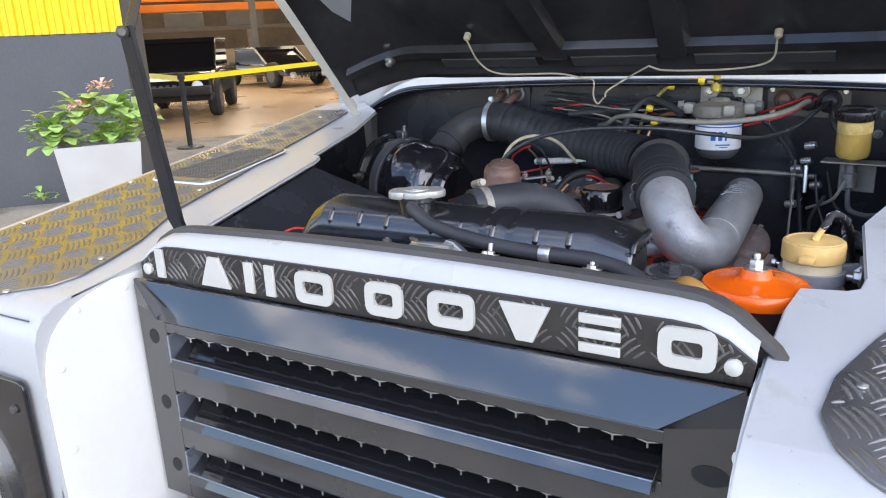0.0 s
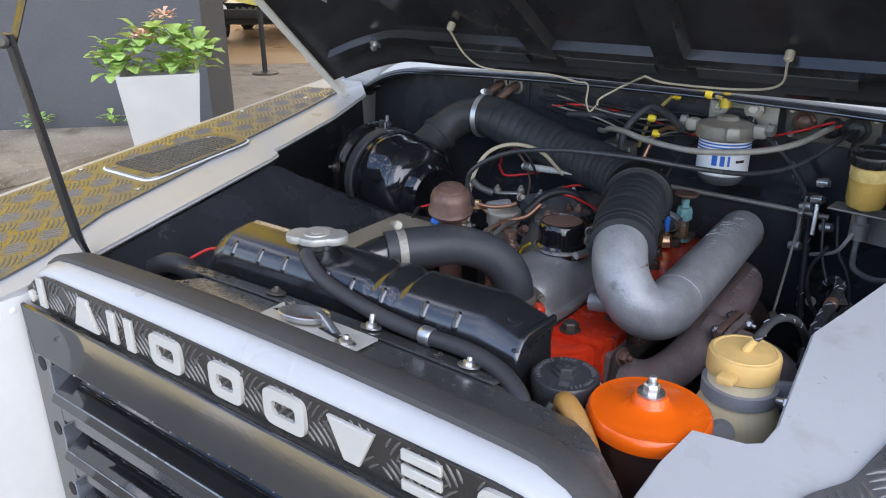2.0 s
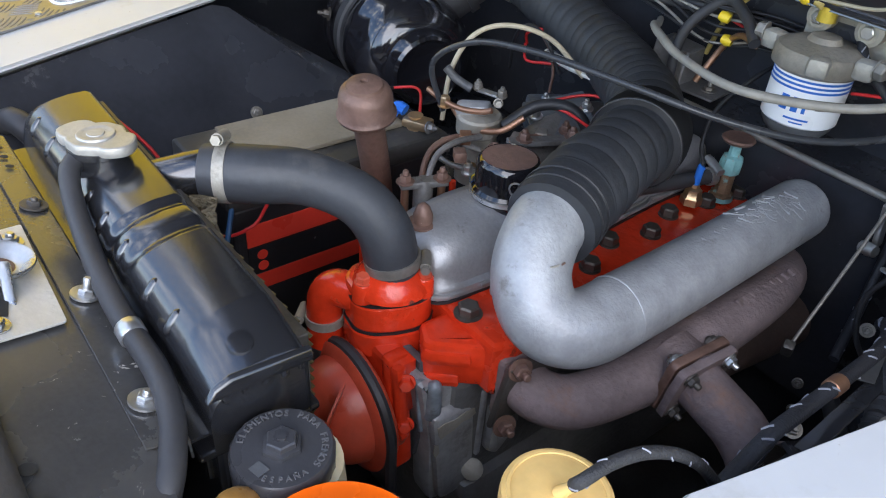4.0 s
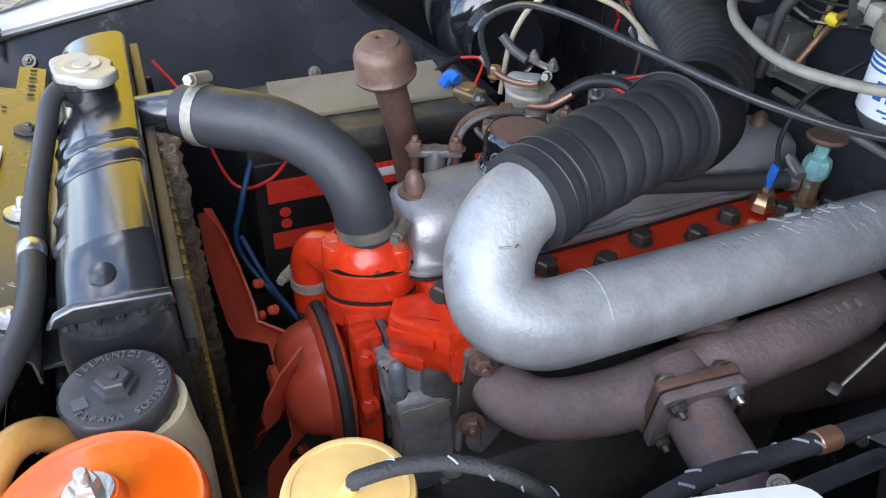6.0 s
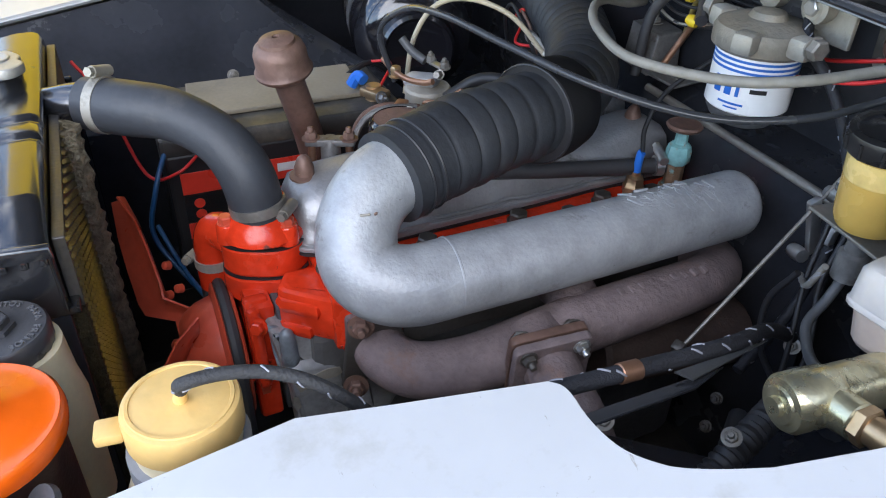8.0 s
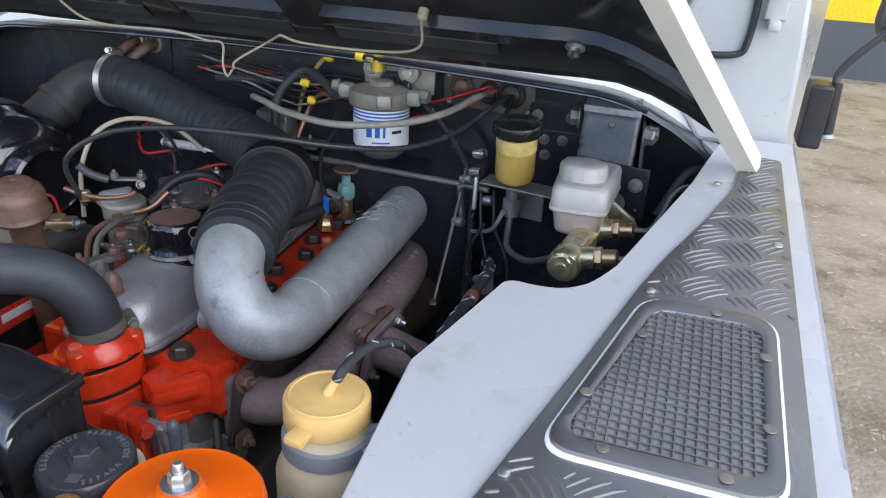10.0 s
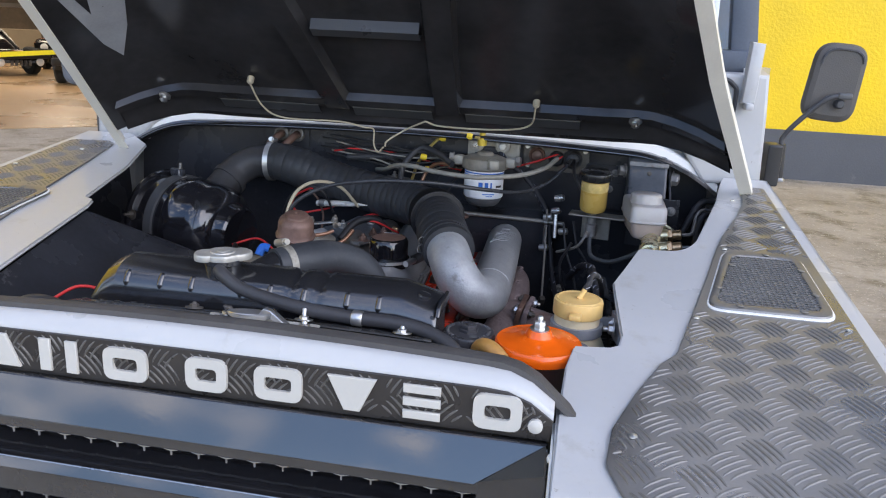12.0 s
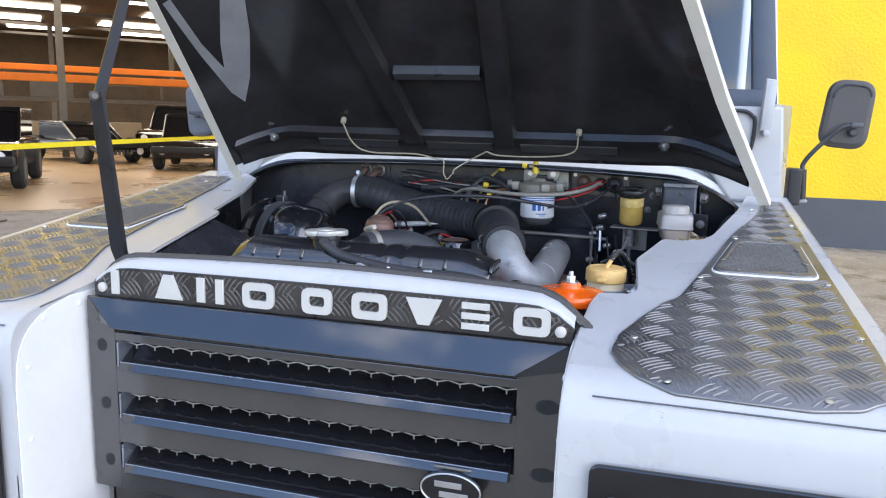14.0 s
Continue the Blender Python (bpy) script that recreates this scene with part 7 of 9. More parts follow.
part("side", prism([(0.496, 0.800, 1.190), (0.504, 0.746, 1.090), (0.504, 0.84, 1.090), (0.496, 0.84, 1.190)], (0.004, 0, 0), None, 0.001), bay_black, blk)
for p, ax in (((0.420, 0.800, 1.180), (-1, -0.2, 0)), ((0.502, 0.790, 1.170), (1, -0.2, 0)), ((0.505, 0.80, 1.172), (1, 0, 0))):
    part("pivot_nut", hex_bolt(p, ax, r=0.010, h=0.012, washer=1.3), dull_grey_steel, blk)

# ---- power steering style canister, orange top ----
can = thing("oil_canister", (0.302, 0.165, 0.93), "dark canister with a bright orange domed lid and a zinc nut", "canister")
part("body", lathe([(0.036, -0.13), (0.042, -0.12), (0.042, -0.004), (0.044, 0.0)], (0.3055, 0.157, 1.086), seg=36), mat("oily_maroon_paint", (0.045, 0.022, 0.02), 0.4, var=0.3, scale=25, bump=0.2, col2=(0.25, 0.05, 0.02), cover=0.66, edge=0.1, scale2=20), can, "oily maroon canister body")
part("lid", lathe([(0.0430, -0.013), (0.0465, -0.011), (0.0476, -0.005), (0.0468, 0.0000), (0.0450, 0.0020), (0.0425, 0.0016), (0.036, 0.0030), (0.026, 0.0046), (0.0190, 0.0058), (0.0150, 0.0078), (0.0130, 0.0130), (0.0120, 0.0146), (0.0, 0.0150)], (0.3055, 0.157, 1.0905), seg=48), orange_paint, can, "orange painted lid with chips")
part("nut", hex_bolt((0.3055, 0.157, 1.1053), r=0.0064, h=0.009, washer=1.65, stud=0.006), zinc, can)
part("ear", lathe([(0.010, 0), (0.010, 0.004), (0.006, 0.0045)], (0.352, 0.190, 1.070), (0.3, -0.6, 0.7), 18), worn_plastic, can)

# ---- coolant bottle ----
exp = thing("washer_bottle", (0.346, 0.257, 0.96), "cream plastic bottle with a yellow snap cap in a grey clamp", "bottle")
part("bottle", lathe([(0.0, -0.14), (0.030, -0.14), (0.036, -0.13), (0.036, -0.05), (0.030, -0.036), (0.0270, -0.030), (0.0270, -0.004)], (0.346, 0.2595, 1.100), seg=36), cream_bottle, exp, "cream plastic bottle")
ecap = lathe([(0.0286, -0.010), (0.0294, -0.009), (0.0294, 0.006), (0.0286, 0.0085), (0.0262, 0.0095), (0.012, 0.0095), (0.0, 0.0095)], (0.346, 0.2595, 1.100), seg=44)
ecap = part("cap", ecap, yellow_plastic, exp, "yellow snap cap with a tab")
part("tab", box((0.343, 0.2245, 1.098), (0.014, 0.014, 0.007), (0, 0, -6), 0.002), yellow_plastic, ecap)
part("nozzle", lathe([(0.0036, 0), (0.0036, 0.005), (0.0030, 0.007), (0.0030, 0.018)], (0.346, 0.2595, 1.1093), (0.50, 0.10, 0.9), 14), yellow_plastic, ecap, "milky hose nozzle")
part("cap_ring", lathe([(0.0240, 0.0090), (0.0245, 0.0102), (0.0262, 0.0102), (0.0266, 0.0092)], (0.346, 0.2595, 1.100), seg=44), yellow_plastic, ecap)
grey_clamp = mat("grey_painted_clamp", (0.27, 0.28, 0.30), 0.45, var=0.15, scale=30, bump=0.15, col2=(0.16, 0.15, 0.14), cover=0.64, edge=0.1, scale2=40)
cb = lathe([(0.0290, -0.006), (0.0312, -0.006), (0.0312, 0.006), (0.0290, 0.006)], (0.346, 0.2595, 1.074), seg=36)
part("clamp", cb, grey_clamp, exp, "grey steel clamp")
arm = box((0.382, 0.272, 1.076), (0.030, 0.006, 0.018), (0, 0, 25), 0.0015)
box((0.394, 0.262, 1.076), (0.006, 0.040, 0.032), (0, 0, 12), 0.002, arm)
part("clamp_arm", arm, grey_clamp, exp)
for y in (0.250, 0.275):
    part("clamp_nut", hex_bolt((0.390, y, 1.078), (-1, 0, 0), r=0.006, h=0.007, stud=0.006), zinc, exp)
vent_hose = thing("vent_hose", (0.38, 0.30, 1.1), "braided black vent hose with white flecks", "hose")
VH = [(0.3525, 0.2608, 1.1215), (0.3562, 0.2620, 1.1283), (0.358, 0.28, 1.13), (0.362, 0.301, 1.127), (0.369, 0.321, 1.119), (0.375, 0.342, 1.1), (0.381, 0.372, 1.06)]
part("hose", tube(VH, 0.0036, 12, 7), mat("matt_braid", (0.030, 0.030, 0.032), 0.7, var=0.3, bump=0.5, bscale=500), vent_hose)
tagged(part("tracer", flecks(VH, 0.0037, 9, 3), wire_pale, vent_hose), "white tracer flecks", kind="stuff")

# ---- brake bottle with round black cap ----
bb = thing("brake_bottle", (0.228, 0.168, 0.95), "cream fluid bottle with a round black lettered cap", "bottle")
part("bottle", lathe([(0.0, -0.15), (0.028, -0.15), (0.032, -0.14), (0.034, -0.05), (0.031, -0.03), (0.029, -0.002)], (0.230, 0.172, 1.078), seg=32), cream_bottle, bb, "cream plastic bottle")
cap_black = mat("matt_black_cap", (0.046, 0.046, 0.050), 0.30, var=0.15, scale=30, bump=0.1)
letter_grey = mat("rubbed_grey_letters", (0.11, 0.11, 0.115), 0.45, var=0.15, scale=60, bump=0)
bcap = bmesh.new()
lathe([(0.0278, -0.012), (0.0292, -0.010), (0.0292, 0.007), (0.0274, 0.0090), (0.0, 0.0090)], (0.228, 0.168, 1.081), seg=44, bm=bcap)
for v in bcap.verts:
    d = V(v.co.x - 0.228, v.co.y - 0.168, 0)
    if d.length > 0.0286 and round(math.atan2(d.y, d.x) * 44 / math.tau) % 2:
        v.co -= d * 0.022
lathe([(0.0115, 0.009), (0.0115, 0.012), (0.009, 0.0125), (0.009, 0.016), (0.008, 0.0168)], (0.228, 0.168, 1.081), seg=6, bm=bcap)
lathe([(0.003, 0.0165), (0.003, 0.018), (0, 0.018)], (0.228, 0.168, 1.081), seg=12, bm=bcap)
bcap = part("cap", bcap, cap_black, bb, "black plastic cap with raised lettering")


def cap_text(word, start, step, r=0.0215, size=0.0058):
    """Raised letters set round the cap, one character at a time."""
    for k, ch in enumerate(word):
        if ch == " ":
            continue
        cu_ = bpy.data.curves.new("letters", "FONT")
        cu_.body, cu_.size, cu_.extrude, cu_.align_x = ch, size, 0.0006, "CENTER"
        tmp = bpy.data.objects.new("letters", cu_)
        scene.collection.objects.link(tmp)
        dg = bpy.context.evaluated_depsgraph_get()
        me = bpy.data.meshes.new_from_object(tmp.evaluated_get(dg))
        bpy.data.objects.remove(tmp)
        a = radians(start + step * k)
        m = pose(0.228 + r * math.cos(a), 0.168 + r * math.sin(a), 1.0905, 0, 0, math.degrees(a) - 90 if step < 0 else math.degrees(a) + 90)
        me.transform(m)
        me.materials.clear()
        me.materials.append(letter_grey)
        link_mesh("raised_letter", me, bcap)


cap_text("ELEMENTOS PARA FRENOS", 228, -10.2)
cap_text("ESPAÑA", -52, 11, 0.0242, 0.0048)
part("maker_box", prism([(0.228 + x, 0.168 + y, 1.0905) for x, y in ((0.004, -0.022), (0.012, -0.020), (0.0105, -0.013), (0.0025, -0.015))], (0, 0, 0.0005)), worn_plastic, bcap)
amber = thing("amber_hose", (0.26, 0.15, 1.05), "amber rubber hose curving over the bottle", "hose")
part("hose", tube([(0.246, 0.150, 1.050), (0.243, 0.138, 1.080), (0.252, 0.124, 1.093), (0.268, 0.112, 1.088), (0.284, 0.104, 1.066), (0.292, 0.102, 1.02)], 0.0085, 14, 7), tan_hose, amber)
part("hose_clip", clamp_band((0.2445, 0.142, 1.072), (-0.1, -0.3, 0.9), 0.0088, 0.007, worm=(-0.8, -0.2, 0)), zinc, amber)


# ---- bulkhead fittings, cables and pipes ----
fp = thing("grommet_plate", (0.315, 0.845, 1.19), "aluminium grommet plate with heater and cable grommets", "grommet plate")
plate_o = rounded([(0.230, 1.164), (0.356, 1.158), (0.353, 1.210), (0.227, 1.213)], 0.012)
part("plate", prism([(x, 0.848, z) for x, z in plate_o], (0, -0.003, 0), None, 0.0008), mat("grimy_brown_plate", (0.095, 0.087, 0.076), 0.42, metal=0.4, var=0.35, scale=30, bump=0.4, bscale=180, col2=(0.045, 0.04, 0.036), cover=0.55, edge=0.2, scale2=30), fp)
for x, z, r, mm in ((0.255, 1.190, 0.016, rust_brown), (0.293, 1.186, 0.015, rubber), (0.323, 1.187, 0.019, rubber)):
    part("grommet", lathe([(r, 0), (r * 0.98, 0.006), (r * 0.75, 0.010), (r * 0.6, 0.006), (r * 0.45, 0.008), (0, 0.009)], (x, 0.845, z), (0, -1, 0), 26), mm, fp)
for x, z in ((0.236, 1.206), (0.346, 1.203), (0.348, 1.165), (0.238, 1.170)):
    part("screw", lathe([(0.005, 0), (0.004, 0.003), (0, 0.003)], (x, 0.845, z), (0, -1, 0), 12), zinc, fp)
lp = thing("heater_pipe_plate", (-0.25, 0.845, 1.19), "dark grommet plate with two heater pipe stubs", "grommet plate")
plate_o = rounded([(-0.300, 1.155), (-0.205, 1.155), (-0.205, 1.222), (-0.300, 1.222)], 0.010)
part("plate", prism([(x, 0.848, z) for x, z in plate_o], (0, -0.003, 0), None, 0.0008), bay_black, lp)
for x in (-0.262, -0.230):
    part("stub_ring", lathe([(0.016, 0), (0.015, 0.006), (0.011, 0.007), (0.010, 0.003)], (x, 0.845, 1.198), (0, -1, 0), 22), dull_grey_steel, lp)
    part("stub", tube([(x, 0.845, 1.198), (x, 0.822, 1.194), (x - 0.012, 0.800, 1.178)], 0.0075, 12, 5), rust_brown, lp)
part("tie_end", box((-0.262, 0.800, 1.184), (0.010, 0.012, 0.008), (20, 0, 30), 0.002), milky_plastic, lp)

link = thing("throttle_rod", (0.20, 0.80, 1.06), "bare steel throttle cross shaft with levers", "linkage")
part("rod", tube([(0.03, 0.786, 1.078), (0.15, 0.785, 1.077), (0.27, 0.784, 1.075), (0.318, 0.782, 1.073)], 0.0042, 10, 4), pewter, link)
part("lever", box((0.285, 0.770, 1.055), (0.006, 0.012, 0.060), (20, 0, 0), 0.0015), zinc, link)
part("lever", box((0.302, 0.775, 1.075), (0.006, 0.012, 0.055), (-10, 0, 10), 0.0015), zinc, link)
for p in ((0.285, 0.762, 1.030), (0.288, 0.778, 1.085), (0.302, 0.770, 1.100), (0.306, 0.768, 1.125), (0.318, 0.778, 1.060)):
    part("ball_joint", lathe([(0.006, -0.008), (0.007, 0), (0.006, 0.008)], p, (1, -0.3, 0.2), 10), zinc, link)
part("pull_rod", tube([(0.285, 0.783, 1.098), (0.289, 0.715, 1.030), (0.292, 0.650, 0.966)], 0.0018, 8, 4), pewter, link)
part("clevis", box((0.292, 0.648, 0.964), (0.010, 0.020, 0.010), (-60, 0, 20), 0.002), bolt_dark, link)

CABLES = [
    ("grey cable looping across the bay", wire_grey, 0.0042, [(0.294, 0.838, 1.187), (0.292, 0.780, 1.192), (0.275, 0.715, 1.186), (0.235, 0.679, 1.177), (0.166, 0.646, 1.174), (0.093, 0.662, 1.175), (0.045, 0.690, 1.177), (0.003, 0.735, 1.168), (-0.03, 0.79, 1.15), (-0.06, 0.835, 1.14)]),
    ("black bonnet cable sagging across the bay", mat("glossy_black_cable", (0.035, 0.037, 0.042), 0.25, var=0.1, bump=0), 0.0033, [(0.322, 0.845, 1.187), (0.308, 0.774, 1.178), (0.280, 0.729, 1.157), (0.239, 0.668, 1.150), (0.185, 0.605, 1.162), (0.107, 0.565, 1.174), (0.007, 0.550, 1.172), (-0.076, 0.546, 1.154), (-0.124, 0.535, 1.117), (-0.12, 0.55, 1.06)]),
    ("thin black cable", wire_black, 0.0030, [(0.326, 0.838, 1.187), (0.330, 0.790, 1.165), (0.345, 0.78, 1.14), (0.36, 0.80, 1.11)]),
    ("cream pump hose", wire_cream, 0.0030, [(-0.150, 0.575, 1.030), (-0.152, 0.585, 1.090), (-0.140, 0.605, 1.132), (-0.115, 0.635, 1.146), (-0.085, 0.675, 1.132), (-0.06, 0.71, 1.09)]),
    ("red wire along the bulkhead", wire_red, 0.0018, [(0.296, 0.838, 1.196), (0.250, 0.815, 1.180), (0.190, 0.830, 1.160), (0.110, 0.84, 1.150), (0.0, 0.838, 1.172), (-0.10, 0.835, 1.178), (-0.15, 0.84, 1.17)]),
    ("red wire along the bulkhead", wire_red, 0.0018, [(0.304, 0.838, 1.192), (0.262, 0.800, 1.168), (0.200, 0.800, 1.150)]),
    ("red wire by the injection pump", wire_red, 0.0018, [(0.03, 0.66, 1.06), (-0.01, 0.63, 1.085), (-0.045, 0.625, 1.075), (-0.06, 0.66, 1.07), (-0.03, 0.70, 1.08), (0.02, 0.72, 1.07)]),
    ("red wire by the battery", wire_red, 0.0018, [(-0.155, 0.545, 1.04), (-0.20, 0.575, 1.05), (-0.24, 0.56, 1.04)]),
    ("red wire by the radiator", wire_red, 0.0018, [(-0.215, 0.222, 1.09), (-0.18, 0.245, 1.06), (-0.13, 0.27, 0.99), (-0.10, 0.30, 1.0), (-0.115, 0.33, 1.015)]),
    ("blue cable beside the battery", cable_blue, 0.0028, [(-0.125, 0.295, 1.02), (-0.105, 0.275, 0.98), (-0.11, 0.265, 0.92), (-0.06, 0.30, 0.87), (0.0, 0.32, 0.86)]),
    ("blue cable behind the fan", cable_blue, 0.0026, [(-0.12, 0.27, 0.93), (-0.07, 0.29, 0.89), (0.02, 0.32, 0.88), (0.05, 0.34, 0.88)]),
    ("black loom by the radiator", rubber, 0.0130, [(-0.330, 0.145, 1.055), (-0.300, 0.150, 1.068), (-0.275, 0.160, 1.060), (-0.262, 0.175, 1.03), (-0.262, 0.19, 0.97)]),
    ("red wire from the loom", wire_red, 0.0020, [(-0.290, 0.165, 1.068), (-0.265, 0.190, 1.082), (-0.235, 0.205, 1.070), (-0.225, 0.21, 1.04)]),
    ("black loom along the bulkhead", rubber, 0.0065, [(0.10, 0.83, 1.16), (0.04, 0.835, 1.175), (-0.04, 0.83, 1.168), (-0.12, 0.835, 1.160)]),
    ("black hose to the fuel filter", rubber, 0.0060, [(0.102, 0.772, 1.172), (0.07, 0.80, 1.185), (0.03, 0.82, 1.19), (0.0, 0.80, 1.15), (0.0, 0.79, 1.08)]),
    ("copper fuel pipe", copper, 0.0036, [(0.102, 0.775, 1.170), (0.070, 0.800, 1.166), (0.045, 0.815, 1.145), (0.03, 0.80, 1.10)]),
    ("yellow-tagged fuel pipe", mat("yellowed_pipe", (0.42, 0.32, 0.10), 0.5, var=0.3, bump=0.1), 0.0030, [(0.150, 0.785, 1.222), (0.110, 0.800, 1.226), (0.070, 0.815, 1.214), (0.030, 0.83, 1.17), (0.01, 0.84, 1.12)]),
    ("braided loom beside the jar", mat("striped_loom", (0.016, 0.017, 0.022), 0.6, var=0.3, bump=0.4, bscale=500), 0.0048, [(0.180, 0.815, 1.205), (0.202, 0.800, 1.181), (0.238, 0.800, 1.153), (0.268, 0.798, 1.118), (0.288, 0.795, 1.080), (0.295, 0.785, 1.036), (0.305, 0.75, 0.98), (0.32, 0.69, 0.95)]),
    ("braided loom along the inner wing", mat("flecked_loom", (0.026, 0.027, 0.032), 0.65, var=0.3, bump=0.5, bscale=500), 0.0058, [(0.335, 0.72, 0.99), (0.352, 0.665, 1.028), (0.368, 0.608, 1.046), (0.372, 0.530, 1.056), (0.373, 0.470, 1.062), (0.374, 0.425, 1.066), (0.376, 0.37, 1.05)]),
    ("black pump pipe", wire_black, 0.0065, [(-0.055, 0.585, 1.06), (-0.035, 0.615, 1.085), (-0.005, 0.640, 1.085), (0.02, 0.655, 1.05)]),
    ("copper pump pipe", copper, 0.0035, [(-0.115, 0.560, 1.065), (-0.085, 0.560, 1.052), (-0.050, 0.575, 1.058), (-0.035, 0.595, 1.075)]),
    ("grey fluid hose below the jar", worn_plastic, 0.0038, [(0.3655, 0.708, 1.080), (0.366, 0.697, 1.058), (0.372, 0.676, 1.045), (0.400, 0.650, 1.046), (0.430, 0.625, 1.066), (0.450, 0.605, 1.085)]),
    ("black hose in the corner", rubber, 0.0060, [(0.62, 0.80, 1.10), (0.585, 0.79, 1.12), (0.555, 0.76, 1.10), (0.545, 0.70, 1.03)]),
    ("black hose in the corner", rubber, 0.0060, [(0.60, 0.82, 1.13), (0.56, 0.80, 1.13), (0.53, 0.77, 1.08)]),
    ("thin black wire from the sender", wire_black, 0.0024, [(0.113, 0.724, 1.050), (0.098, 0.735, 1.070), (0.090, 0.760, 1.10), (0.10, 0.80, 1.13), (0.12, 0.84, 1.16)]),
    ("yellow wire", wire_yellow, 0.0018, [(0.0, 0.505, 1.05), (-0.02, 0.515, 1.03), (-0.03, 0.535, 0.99)]),
    ("black wires behind the jar", wire_black, 0.0026, [(0.335, 0.70, 1.06), (0.318, 0.70, 1.02), (0.325, 0.70, 0.98), (0.34, 0.71, 0.95)]),
    ("red wire behind the oil filler", wire_red, 0.0020, [(-0.215, 0.765, 1.070), (-0.190, 0.745, 1.060), (-0.160, 0.752, 1.064), (-0.130, 0.757, 1.072), (-0.108, 0.757, 1.086)]),
    ("red wire behind the oil filler", wire_red, 0.0020, [(-0.212, 0.765, 1.072), (-0.198, 0.748, 1.092), (-0.171, 0.738, 1.108), (-0.158, 0.736, 1.112)]),
    ("dark wire behind the oil filler", wire_black, 0.0022, [(-0.235, 0.760, 1.03), (-0.205, 0.735, 1.09), (-0.165, 0.720, 1.118), (-0.130, 0.715, 1.11), (-0.115, 0.73, 1.07)]),
    ("brown wire behind the oil filler", rust_brown, 0.0020, [(-0.165, 0.735, 1.110), (-0.150, 0.742, 1.090), (-0.142, 0.748, 1.060), (-0.145, 0.75, 1.03)]),
    ("black ribbed conduit beside the footwell", rubber, 0.0115, [(0.345, 0.735, 0.945), (0.372, 0.680, 0.962), (0.392, 0.615, 0.950), (0.402, 0.560, 0.920), (0.405, 0.520, 0.880)]),
    ("black hose beside the footwell", rubber, 0.0090, [(0.330, 0.700, 0.900), (0.375, 0.640, 0.905), (0.425, 0.585, 0.915), (0.450, 0.560, 0.930)]),
    ("thin black wire from the jar bracket", wire_black, 0.0022, [(0.318, 0.74, 1.085), (0.326, 0.725, 1.040), (0.342, 0.71, 1.000), (0.352, 0.70, 0.965), (0.36, 0.69, 0.94)]),
    ("thin black wire from the jar bracket", wire_black, 0.0022, [(0.335, 0.74, 1.090), (0.345, 0.715, 1.052), (0.362, 0.70, 1.030), (0.372, 0.69, 1.000), (0.37, 0.68, 0.96)]),
    ("pale braided wire on the pedal box", wire_grey, 0.0025, [(0.31, 0.74, 1.03), (0.345, 0.70, 1.055), (0.36, 0.69, 1.085)]),
]
rr = random.Random(3)
for k in range(7):
    z = 1.165 + 0.006 * k
    CABLES.append(("thin loom wire along the bulkhead", (wire_black, wire_grey, wire_black)[k % 3], 0.0017, [(-0.16 + rr.uniform(-0.02, 0.02), 0.842, z), (-0.06, 0.825, z - 0.012 + rr.uniform(-0.01, 0.01)), (0.02, 0.815, z - 0.02 + rr.uniform(-0.01, 0.01)), (0.08, 0.830, z - 0.015), (0.13, 0.842, z - 0.02)]))
for label, m, r, pts in CABLES:
    mid = pts[len(pts) // 2]
    label = label if len(label.split()) > 3 else label + " in the engine bay"
    c = thing("cable" if r < 0.006 else "hose", mid, label, "cable" if r < 0.006 else "hose", "engine bay cables")
    ribbed = (lambda u, w: 0.0115 + 0.0013 * math.sin(w * math.tau / 0.0062)) if "ribbed" in label else r
    part("sleeve", tube(pts, ribbed, 10, 30 if "ribbed" in label else 8), m, c)
    if "braided" in label:
        tagged(part("tracer", flecks(pts, r, 30, len(pts)), wire_pale, c), "white tracer flecks", kind="stuff")
for p in ((0.075, 0.812, 1.214), (0.048, 0.812, 1.152), (0.040, 0.808, 1.176), (0.13, 0.79, 1.224)):
    tag_ob = thing("cable_tag", p, "yellow plastic cable tag", "cable tag", "cable tags")
    part("tag", lathe([(0.005, -0.006), (0.0065, 0), (0.005, 0.006)], p, (1, 0.2, -0.2), 10), wire_yellow, tag_ob)
lamp = thing("lamp_wire", (0.0, 0.70, 1.28), "loose cream lamp wire hanging from the bonnet", "cable")
def bp(x, v, l=0.016):
    return tuple(bonnet_point(x, v, l))
part("sleeve", tube([bp(-0.245, 0.125), bp(-0.235, 0.075, 0.03), bp(-0.20, 0.050, 0.036), bp(-0.10, 0.040, 0.03), bp(-0.055, 0.025, 0.03)], 0.0016, 8, 8), wire_cream, lamp)
part("sleeve", tube([bp(0.255, 0.105), bp(0.245, 0.068, 0.03), bp(0.19, 0.048, 0.03), bp(0.09, 0.040, 0.026), bp(0.06, 0.05, 0.024)], 0.0016, 8, 8), wire_cream, lamp)
part("sleeve", tube([bp(0.06, 0.05, 0.024), (0.02, 0.735, 1.235), (-0.010, 0.720, 1.215), (-0.015, 0.721, 1.204)], 0.0016, 8, 8), wire_cream, lamp)
part("sleeve", tube([bp(-0.055, 0.025, 0.03), (-0.042, 0.74, 1.23), (-0.040, 0.735, 1.205), (-0.030, 0.728, 1.192), (-0.018, 0.722, 1.202)], 0.0015, 8, 8), wire_cream, lamp)
for x, v in ((-0.245, 0.125), (0.255, 0.105)):
    part("clip", lathe([(0.006, -0.004), (0.006, 0.006), (0.003, 0.009)], bonnet_point(x, v, 0.008), BN, 10), wire_cream, lamp)
